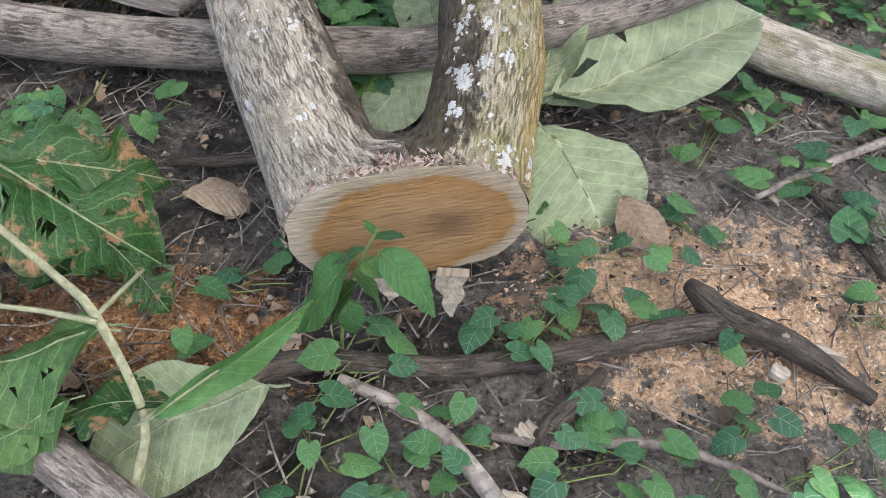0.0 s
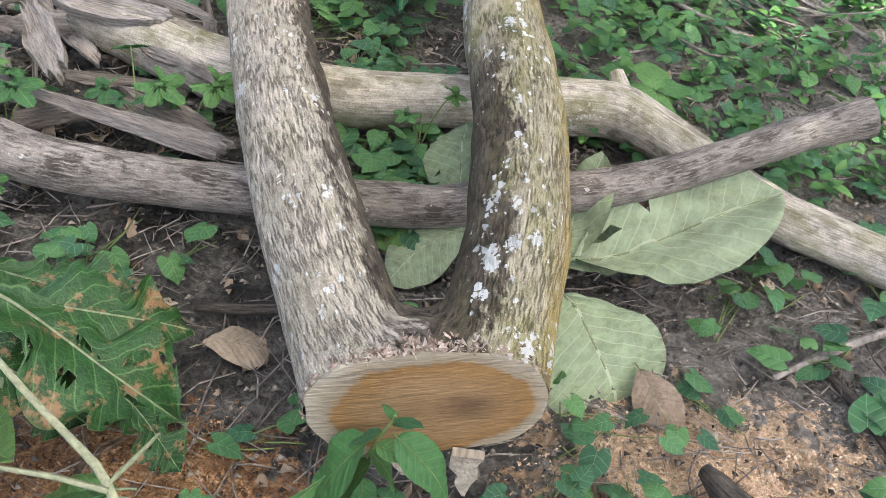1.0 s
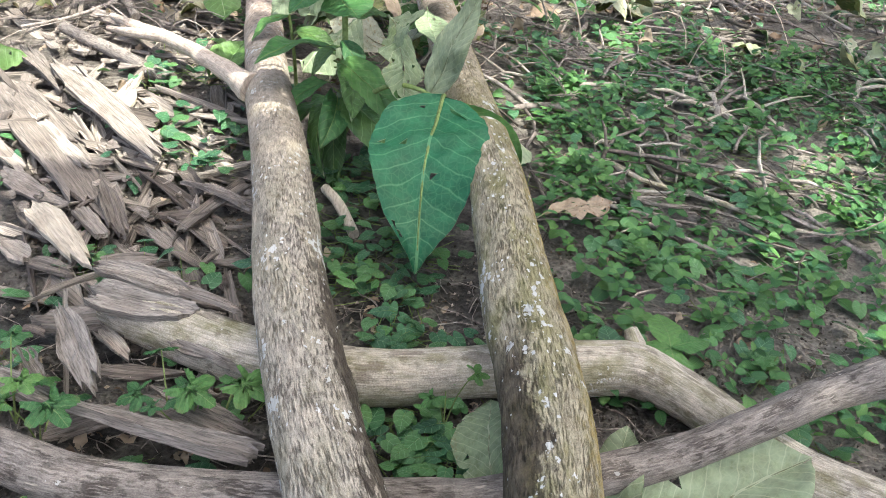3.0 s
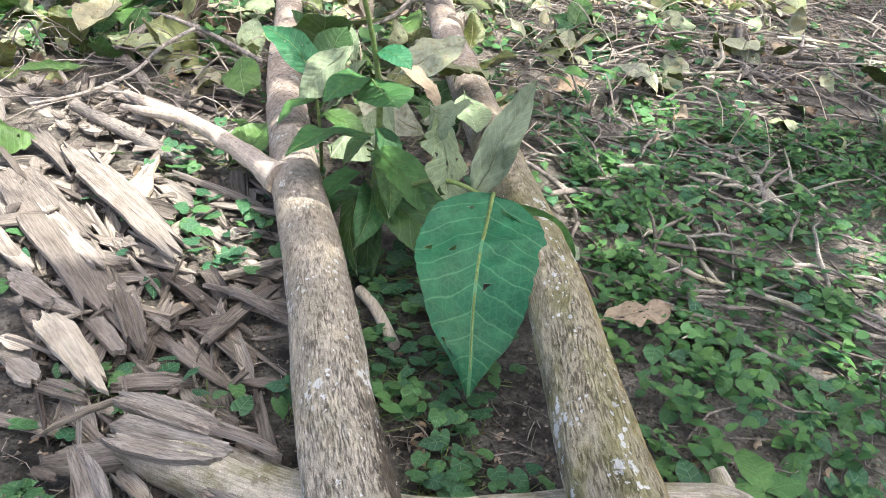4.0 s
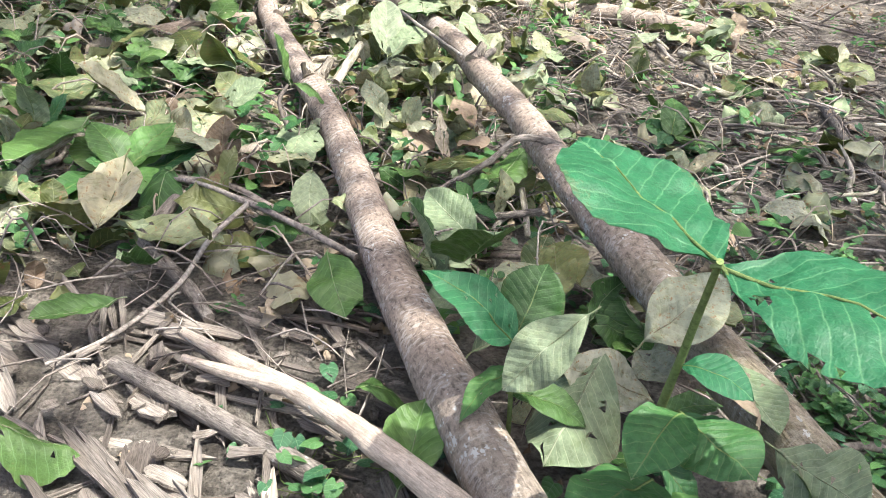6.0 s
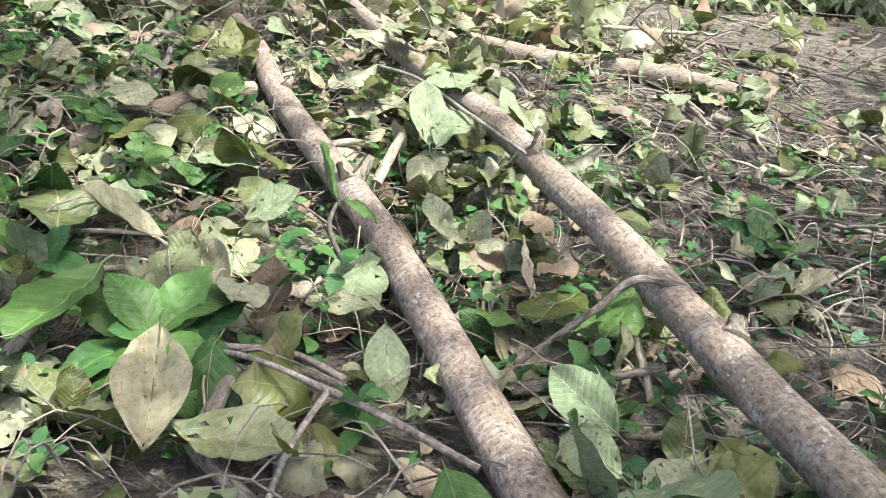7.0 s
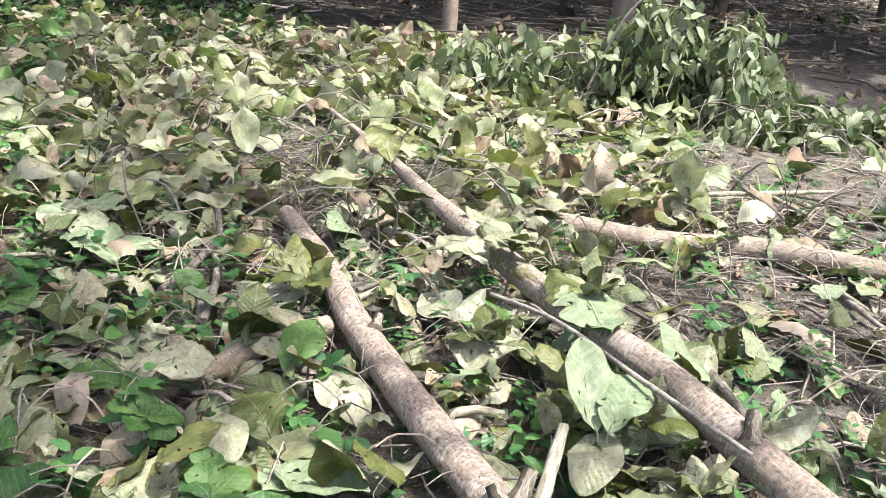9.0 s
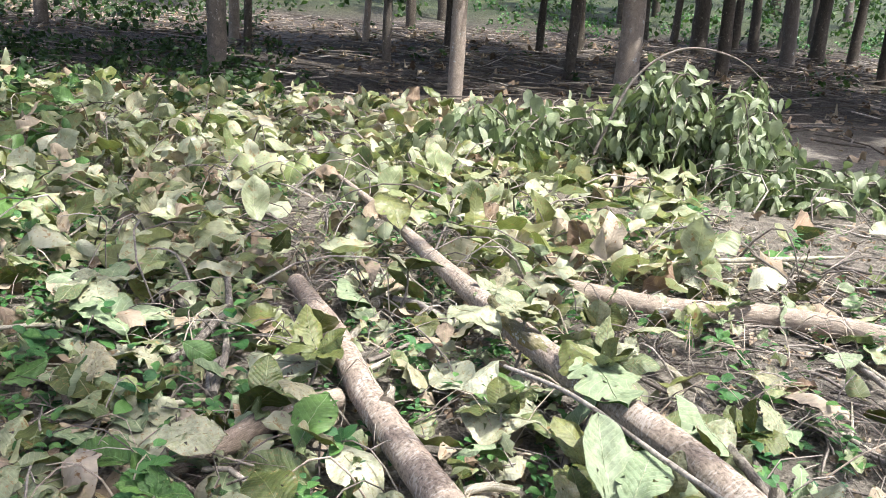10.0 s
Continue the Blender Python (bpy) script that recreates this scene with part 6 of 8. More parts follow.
def twigs(name, label, n, region, length, radius, lift=(0.0, 0.04), dirs=None, mat=None, tiltz=0.05):
    acc = Acc()
    k = 0
    while k < n:
        p = region()
        if p is None:
            continue
        k += 1
        x, y = p
        a = RNG.uniform(0, math.pi) if dirs is None else RNG.normal(*dirs)
        ln = RNG.uniform(*length)
        z = floor_z(x, y) + RNG.uniform(*lift)
        d = np.array((math.cos(a), math.sin(a), RNG.normal(0, tiltz))) * ln / 2
        c = np.array((x, y, z + 0.006))
        s = np.cross(d, (0, 0, 1)) * RNG.normal(0, 0.18)
        r = RNG.uniform(*radius)
        P = np.array([c - d, c + s, c + d])
        P[:, 2] = np.maximum(P[:, 2], [floor_z(q[0], q[1]) + r * 0.5 for q in P])
        up = np.array((0, 0, 1.0))
        sd = np.cross(d, up)
        sd /= np.linalg.norm(sd)
        V = []
        for q, rr in zip(P, (r, r * 0.9, r * 0.6)):
            V += [q + up * rr, q + (sd * 0.87 - up * 0.5) * rr, q - (sd * 0.87 + up * 0.5) * rr]
        F = [(i * 3 + e, i * 3 + (e + 1) % 3, i * 3 + 3 + (e + 1) % 3, i * 3 + 3 + e) for i in range(2) for e in range(3)] + [(2, 1, 0), (6, 7, 8)]
        acc.add(V, F)
    return thing(name, acc, [mat or TWIG], label, "twigs", kind="stuff")


def tangle(name, label, n, region, length, radius, lift=(0.0, 0.06), mat=None, bow=0.22):
    """Crooked twigs of five joints, some with a side shoot."""
    acc = Acc()
    k = 0
    while k < n:
        p = region()
        if p is None:
            continue
        k += 1
        a, ln, r = RNG.uniform(0, 2 * math.pi), RNG.uniform(*length), RNG.uniform(*radius)
        q, z = np.array(p, float), RNG.uniform(*lift)
        pts, turn = [], RNG.normal(0, bow)
        for i in range(6):
            pts.append((q[0], q[1], floor_z(q[0], q[1]) + r + z * math.sin(math.pi * (i + 0.6) / 6.2)))
            a += turn + RNG.normal(0, bow)
            q = q + np.array((math.cos(a), math.sin(a))) * ln / 5
        tube(acc, pts, [r * (1 - 0.1 * i) for i in range(6)], 5, ln / 5.5, 0.12)
        if RNG.random() < 0.45:
            i = int(RNG.integers(1, 4))
            c = np.array(pts[i])
            a2 = a + RNG.uniform(0.5, 1.2) * RNG.choice([-1, 1])
            d = np.array((math.cos(a2), math.sin(a2), 0.25)) * ln * 0.3
            tube(acc, [c, c + d * 0.5, c + d * (1, 1, 0.3)], [r * 0.7, r * 0.6, r * 0.4], 5, ln / 8, 0.12)
    return thing(name, acc, [mat or TWIG], label, "twigs", kind="stuff")


def box(x0, x1, y0, y1, keep=None):
    def f():
        x, y = RNG.uniform(x0, x1), RNG.uniform(y0, y1)
        return (x, y) if keep is None or RNG.random() < keep(x, y) else None
    return f


def limb_x(y, pts):
    for p, q in zip(pts[:-1], pts[1:]):
        if p[1] <= y <= q[1]:
            return p[0] + (q[0] - p[0]) * (y - p[1]) / (q[1] - p[1])
    return pts[-1][0]


def wedge(y):
    """Half-width of the seen ground at y."""
    return 1.2 + 0.42 * y


twigs("twig_litter", "thin grey-brown twigs strewn over the soil", 380, box(0.2, 4.5, 2.2, 10.5, lambda x, y: 1.0 if x > 0.3 - 0.1 * y and x < wedge(y) - 1.0 else 0.0), (0.06, 0.45), (0.0014, 0.005))
twigs("twig_litter", "thin grey-brown twigs strewn over the soil", 1500, box(-3.2, 0.6, 3.6, 11.0, lambda x, y: 0.9 if x > -wedge(y) * 0.9 else 0.0), (0.05, 0.40), (0.0014, 0.005), (0.0, 0.10), tiltz=0.15)
right_soil = lambda x, y: 1.0 if x > limb_x(y, LIMB_B) + 0.25 and x < wedge(y) - 0.9 else 0.0
tangle("twig_tangle", "crooked grey dead twigs strewn over pale soil", 420, box(0.2, 3.8, 2.7, 9.5, right_soil), (0.2, 0.75), (0.003, 0.010))
tangle("twig_tangle", "crooked dark dead twigs strewn over pale soil", 170, box(0.2, 3.8, 2.6, 9.5, right_soil), (0.15, 0.7), (0.002, 0.006), mat=BARK_DARK)
tangle("twig_tangle", "crooked twigs among the fallen leaves", 330, box(-3.0, 0.4, 3.9, 9.5, lambda x, y: 1.0 if x > -wedge(y) * 0.8 else 0.0), (0.15, 0.6), (0.0025, 0.006), (0.03, 0.22))
tangle("twig_tangle", "thin twigs and stalks among the heaped leaves", 260, box(-5.5, 2.5, 8.5, 15, lambda x, y: 1.0 if x > -0.9 - 0.45 * y else 0.0), (0.3, 1.2), (0.004, 0.010), (0.1, 0.4))
for _ in range(85):
    x, y = RNG.uniform(0.4, 3.0), RNG.uniform(2.8, 7.4)
    if x > wedge(y) - 1.2 or x < limb_x(y, LIMB_B) + 0.35:
        continue
    ob = empty("fallen_branch", (x, y, floor_z(x, y)), "crooked grey fallen branch lying on pale soil", "branch", "fallen branches")
    a, r, q, pts = RNG.uniform(0, 6.28), RNG.uniform(0.006, 0.017), np.zeros(2), []
    for i in range(6):
        pts.append((q[0], q[1], r + 0.05 * math.sin(0.6 * i) * RNG.random()))
        a += RNG.normal(0, 0.35)
        q = q + np.array((math.cos(a), math.sin(a))) * RNG.uniform(0.07, 0.15)
    mat = TWIG_MATS[RNG.integers(3)]
    part("stem", tube(Acc(), pts, [r * (1 - 0.09 * i) for i in range(6)], 8, 0.03, 0.14), [mat], ob)
    for i in (2, 3):
        c, a2 = np.array(pts[i]), a + RNG.uniform(0.5, 1.3) * RNG.choice([-1, 1])
        d = np.array((math.cos(a2), math.sin(a2), 0.3)) * RNG.uniform(0.1, 0.25)
        part("side_shoot", tube(Acc(), [c, c + d * 0.5 + (0, 0, 0.01), c + d], [r * 0.7, r * 0.55, r * 0.3], 7, 0.03, 0.14), [mat], ob)
twigs("twig_litter", "fine twigs and bark shreds on the mud", 2300, box(-0.9, 1.5, 0.6, 2.4), (0.02, 0.12), (0.0008, 0.0022), (0.0, 0.008))
scatter("leaf_litter", "broken dry brown leaves strewn over the soil", "leaf litter", CRUMPLED, [LITTER], 1500, box(-2.2, 3.6, 2.1, 10.5, lambda x, y: 1.0 if abs(x + 0.2) < wedge(y) else 0.0), (0.025, 0.075), 20, (0.0, 0.008))
scatter("leaf_litter", "broken dry brown leaves strewn on the mud", "leaf litter", CRUMPLED, [LITTER], 420, box(-0.9, 1.5, 0.6, 2.3), (0.012, 0.06), 15, (0.0, 0.006))
acc = Acc()
for _ in range(8500):
    x, y = RNG.uniform(-1.0, 1.6), RNG.uniform(0.55, 2.6)
    s = RNG.uniform(0.002, 0.009)
    q = np.array([(1, 0, 0), (-0.5, 0.87, 0), (-0.5, -0.87, 0), (0, 0, 0.9), (0, 0, -0.5)]) * s * RNG.uniform(0.5, 1.3, (5, 1))
    acc.add(q + (x, y, floor_z(x, y) + s * 0.2), [(0, 1, 3), (1, 2, 3), (2, 0, 3), (1, 0, 4), (2, 1, 4), (0, 2, 4)])
thing("soil_crumbs", acc, [CRUMB], "small crumbs and clods of grey-brown soil", "soil", kind="stuff")

twigs("twig_litter", "grey twigs and stalks strewn over bare soil", 180, box(-0.2, 4.5, 5.5, 13.0, lambda x, y: 1.0 if x > limb_x(y, LIMB_B) + 0.2 else 0.0), (0.12, 0.7), (0.003, 0.009), (0.0, 0.06), None, tiltz=0.08)
scatter("leaf_litter", "broken dry leaves strewn over bare soil", "leaf litter", CRUMPLED, [LITTER], 900, box(0, 4.5, 4.5, 13.0), (0.04, 0.13), 25, (0.0, 0.012))

# ---- small green ground cover ----
def sprig(seed, n=7, h=0.07, size=0.03):
    rng = np.random.default_rng(seed)
    acc = Acc()
    for k in range(n):
        s = (k + 1) / n
        a = k * 137.5
        z = h * s
        acc.put(OVAL[rng.integers(3)], place(0.004 * math.sin(radians(-a)), 0.004 * math.cos(radians(a)), z, size * (1.2 - 0.5 * s), a, rng.uniform(5, 40), rng.uniform(-15, 15)))
    return acc


SPRIGS = [sprig(400 + k, 5 + k % 4, 0.04 + 0.015 * (k % 4), 0.026 + 0.005 * k) for k in range(6)]


def cover(x, y):
    d = 0.5 + 0.9 * noise.noise(Vector((x * 1.3, y * 1.3, 4.0))) + 0.6 * noise.noise(Vector((x * 4, y * 4, 7.0)))
    return d


scatter("ground_cover", "low green creeping plants with small oval leaves", "ground cover", SPRIGS, [LEAF_SMALL], 1000, box(0.35, 2.6, 1.9, 4.8, lambda x, y: cover(x, y) if x < 0.7 + (y - 1) * 0.75 and x > limb_x(y, LIMB_B) + 0.1 else 0), (0.7, 1.4), 14, (0.0, 0.012))
scatter("ground_cover", "low green creeping plants with small oval leaves", "ground cover", SPRIGS, [LEAF_SMALL], 1700, box(-4.5, 3.5, 4.0, 12.0, lambda x, y: cover(x, y) * (1.0 if x < limb_x(y, LIMB_B) + 0.2 else 0.16) if abs(x + 0.1 * y) < wedge(y) else 0), (0.7, 1.5), 16, (0.0, 0.03))
scatter("creeping_leaves", "glossy heart-shaped leaves of creeping vines", "vine", [leaf("heart", 95 + k, 5, 2, bend=0.6, fold=0.25, curl=0.2, wave=0.02, double=False) for k in range(3)], [LEAF_HEART], 1300, box(-1.4, 3.0, 1.2, 7.0, lambda x, y: cover(x * 1.1, y * 0.9 + 3) * (1.0 if x > limb_x(y, LIMB_B) else 0.9 if x > limb_x(y, LIMB_A) else 0.28) if abs(x) < wedge(y) - 0.6 else 0), (0.03, 0.07), 16, (0.02, 0.05))


SHOOTS = [sprig(450 + k, 6 + k % 3, 0.10 + 0.03 * (k % 3), 0.062 + 0.012 * k) for k in range(4)]
scatter("young_shoots", "bright green young shoots growing up between the fallen leaves", "shoots", SHOOTS, [LEAF_SMALL], 260, box(-4.2, 1.6, 4.2, 11.0, lambda x, y: (0.9 if x < limb_x(y, LIMB_A) - 0.3 else 0.45 if x < limb_x(y, LIMB_B) - 0.1 else 0.3) if abs(x + 0.12 * y) < wedge(y) and abs(x - limb_x(y, LIMB_A)) > 0.15 and abs(x - limb_x(y, LIMB_B)) > 0.15 else 0), (0.7, 1.5), 14, (0.0, 0.06))
tangle("leaf_stalks", "pale bare leaf stalks among the fallen leaves", 240, box(-4.0, 1.4, 4.2, 10.5, lambda x, y: 1.0 if x > -wedge(y) * 0.8 else 0.0), (0.15, 0.45), (0.0025, 0.005), (0.06, 0.26), mat=PEELED, bow=0.12)

# ---- the felled crown: big wilting leaves ----
def crown_density(x, y):
    if y < 3.9 or abs(x + 0.12 * y) > wedge(y):
        return 0.0
    if min(math.hypot(x - cx, y - cy) for cx, cy in ((-1.84, 4.72), (-2.29, 5.1), (0.40, 5.72))) < 0.27:
        return 0.06
    xa, xb = limb_x(y, LIMB_A), limb_x(y, LIMB_B)
    if y < 5 and xa < x < xb:
        return 0.35
    d = 1.0 if x < xb + 0.3 + max(0.0, y - 8) * 0.5 else 0.16
    if y < 6 and x > xb + 0.2:
        d = 0.12
    return d * min(1.0, 0.35 + (y - 3.9) * 0.35)


kinds = ["wilt", "wilt", "wilt", "wilt", "olive", "dry", "under", "under", "fresh"]


def clear_of_limb(m):
    """True when base, middle and tip of a leaf stay in the crown and off the limbs."""
    for q in (0.0, 0.35, 0.7, 1.0):
        p = m @ Vector((0, q, 0))
        if p.y < 4.05 or abs(p.x - limb_x(p.y, LIMB_A)) < 0.13 or (p.y < 6.2 and abs(p.x - limb_x(p.y, LIMB_B)) < 0.13):
            return False
    return True


made = 0
while made < 190:
    x, y = RNG.uniform(-3.2, 1.4), RNG.uniform(3.9, 8.4)
    if RNG.random() > crown_density(x, y) * (1.3 - 0.1 * y):
        continue
    made += 1
    for pts, rad in ((LIMB_A, 0.12), (LIMB_B, 0.12)):
        lx = limb_x(y, pts)
        if abs(x - lx) < rad:
            x = lx + math.copysign(rad + 0.02, x - lx)
    kind = kinds[RNG.integers(9)]
    if kind == "fresh" and abs(x - limb_x(y, LIMB_A)) < 0.35:
        kind = "wilt"
    m = place(x, y, floor_z(x, y) + RNG.uniform(0.05, 0.17), RNG.uniform(0.15, 0.36) * (0.62 if kind == "dry" else 1.0), RNG.uniform(0, 360), RNG.normal(5, 24) * (0.4 if kind == "dry" else 1.0), RNG.normal(0, 28) * (0.5 if kind == "dry" else 1.0))
    if clear_of_limb(m):
        leaf_thing(kind, (0, 2, 5, 6)[RNG.integers(4)] if kind == "dry" else int(RNG.integers(8)), m)


for k in range(22):
    x, y = RNG.uniform(-2.5, -1.0), RNG.uniform(4.15, 6.0)
    kind = ("under", "wilt", "fresh", "olive", "under", "wilt")[k % 6]
    m = place(x, y, floor_z(x, y) + RNG.uniform(0.03, 0.10), RNG.uniform(0.13, 0.25), RNG.uniform(0, 360), RNG.normal(8, 16), RNG.normal(0, 18))
    if clear_of_limb(m) and math.hypot(x + 1.84, y - 4.72) > 0.42:
        leaf_thing(kind, int(RNG.integers(8)), m)


def off_limbs(x, y):
    return abs(x - limb_x(y, LIMB_A)) > 0.24 and abs(x - limb_x(y, LIMB_B)) > 0.13


for label, mats, n in (("wilting pale green leaves strewn over the felled crown", [LEAF_WILT, LEAF_OLIVE], 420), ("olive green leaves strewn over the felled crown", [LEAF_OLIVE, LEAF_WILT], 230), ("dry tan leaves strewn over the felled crown", [LEAF_DRY, LEAF_DRY], 230), ("pale leaf undersides strewn over the felled crown", [LEAF_UNDER, LEAF_FRESH], 170)):
    scatter("crown_leaves", label, "leaves", BROAD_S if mats[0] is not LEAF_DRY else BROAD_S[:3], mats, n, box(-5.2, 2.2, 3.9, 9.4, lambda x, y: crown_density(x, y) if off_limbs(x, y) else 0), (0.12, 0.30), 26, (0.01, 0.11))
for label, mats, n in (("wilting pale green leaves heaped over the felled crown", [LEAF_WILT, LEAF_OLIVE], 2100), ("olive green leaves heaped over the felled crown", [LEAF_OLIVE, LEAF_WILT], 700), ("dry tan leaves heaped over the felled crown", [LEAF_DRY, LEAF_DRY], 450)):
    scatter("crown_leaves", label, "leaves", BROAD_F if mats[0] is not LEAF_DRY else CRUMPLED, mats, n, box(-9, 3.5, 8.6, 17.0, lambda x, y: (1.0 if x < 0.6 + max(0, y - 9) * 0.3 and x > -0.9 - 0.5 * y else 0.08 if x > -0.9 - 0.5 * y else 0) if off_limbs(x, y) or y > 11.5 else 0), (0.15, 0.37), 30, (0.02, 0.26))
scatter("crown_leaves", "small shredded dry leaves under the felled crown", "leaves", CRUMPLED, [LEAF_DRY], 1500, box(-4.8, 1.6, 3.8, 10, lambda x, y: crown_density(x, y)), (0.04, 0.12), 25, (0.0, 0.07))
scatter("crown_leaves", "torn and curled wilting leaves in the felled crown", "leaves", CRUMPLED, [LEAF_WILT], 1500, box(-6, 2.2, 4.2, 14, lambda x, y: crown_density(x, y) if x > -1.2 - 0.45 * y else 0), (0.05, 0.16), 35, (0.02, 0.16))
scatter("crown_leaves", "dark green leaves in the undergrowth", "leaves", BROAD_F, [LEAF_FRESH, LEAF_UNDER], 420, box(-8, -1.6, 5.5, 17, lambda x, y: 1.0 if -1.2 - 0.5 * y < x < -1.6 - 0.22 * y else 0), (0.12, 0.32), 28, (0.05, 0.35))

for kind, k, a, bb, r in (("under", 1, (-0.93, 6.15, 0.25), (-0.81, 6.32, 0.42), 0), ("under", 3, (-0.96, 6.17, 0.25), (-1.00, 6.43, 0.42), 10), ("wilt", 0, (-1.13, 7.38, 0.33), (-1.29, 7.70, 0.38), 0), ("wilt", 5, (-0.87, 7.27, 0.33), (-0.65, 7.33, 0.36), 0), ("under", 4, (-0.81, 7.15, 0.34), (-0.77, 6.70, 0.34), 0), ("wilt", 6, (-1.16, 7.18, 0.30), (-1.33, 7.07, 0.25), 0), ("olive", 1, (-1.44, 9.35, 0.25), (-1.53, 9.60, 0.50), 0),
                          ("under", 0, (-2.78, 7.83, 0.10), (-3.05, 8.15, 0.25), 0), ("under", 2, (-2.75, 7.92, 0.12), (-2.65, 8.19, 0.22), 15), ("under", 0, (-2.97, 8.21, 0.20), (-2.92, 8.45, 0.28), 0), ("under", 5, (-2.85, 6.84, 0.12), (-2.60, 6.95, 0.15), 0), ("wilt", 0, (-1.72, 6.25, 0.10), (-1.98, 6.28, 0.16), 0), ("olive", 2, (-2.11, 7.13, 0.10), (-2.07, 7.18, 0.32), 40), ("under", 3, (-2.23, 7.38, 0.10), (-2.42, 7.36, 0.15), 0),
                          ("wilt", 1, (-0.08, 6.87, 0.10), (-0.10, 6.97, 0.28), 20), ("fresh", 6, (-0.08, 6.49, 0.05), (-0.11, 6.16, 0.06), 0), ("under", 4, (-1.75, 6.22, 0.10), (-1.97, 5.98, 0.16), 0), ("wilt", 2, (-1.08, 9.09, 0.30), (-1.17, 8.96, 0.50), 0), ("wilt", 3, (-1.77, 6.79, 0.10), (-1.97, 6.69, 0.20), 0), ("wilt", 7, (-1.09, 6.31, 0.15), (-1.06, 6.30, 0.33), 60), ("wilt", 5, (-0.87, 6.23, 0.20), (-1.06, 6.02, 0.25), 0),
                          ("olive", 4, (-0.65, 6.07, 0.10), (-0.88, 5.97, 0.25), 30), ("wilt", 2, (-2.62, 7.25, 0.08), (-2.41, 6.83, 0.10), 0), ("olive", 0, (-2.95, 7.45, 0.10), (-2.73, 7.10, 0.15), 0), ("dry", 3, (-1.555, 4.998, 0.06), (-1.544, 5.06, 0.28), 30), ("dry", 4, (-1.488, 5.0, 0.12), (-1.27, 4.93, 0.07), 20), ("dry", 2, (-1.80, 5.33, 0.07), (-1.56, 5.38, 0.10), 0), ("fresh", 0, (-0.68, 4.93, 0.10), (-0.90, 4.955, 0.17), 20),
                          ("fresh", 3, (-1.345, 5.43, 0.30), (-1.46, 5.48, 0.47), 20), ("fresh", 2, (-1.335, 5.40, 0.30), (-1.175, 5.39, 0.30), 0), ("dry", 4, (-0.69, 5.11, 0.12), (-0.72, 5.24, 0.30), 50), ("wilt", 0, (-0.95, 5.39, 0.18), (-1.02, 5.48, 0.34), 0), ("dry", 0, (-0.56, 5.41, 0.18), (-0.64, 5.55, 0.27), 0), ("fresh", 6, (-1.84, 6.03, 0.12), (-2.0, 5.93, 0.22), 0), ("dry", 1, (-0.55, 5.25, 0.06), (-0.45, 5.42, 0.09), 0),
                          ("fresh", 3, (-0.67, 4.13, 0.12), (-0.90, 4.09, 0.38), 0), ("under", 3, (-0.64, 3.79, 0.12), (-0.44, 3.86, 0.30), 0), ("wilt", 0, (0.17, 5.33, 0.07), (0.03, 5.34, 0.22), 0), ("under", 2, (0.21, 5.31, 0.05), (0.25, 5.29, 0.24), 30), ("wilt", 6, (0.19, 5.33, 0.06), (0.36, 5.22, 0.14), 0), ("under", 5, (-2.09, 4.72, 0.06), (-2.36, 4.66, 0.09), 0)):
    leaf_thing(kind, k, aim(a, bb, r))
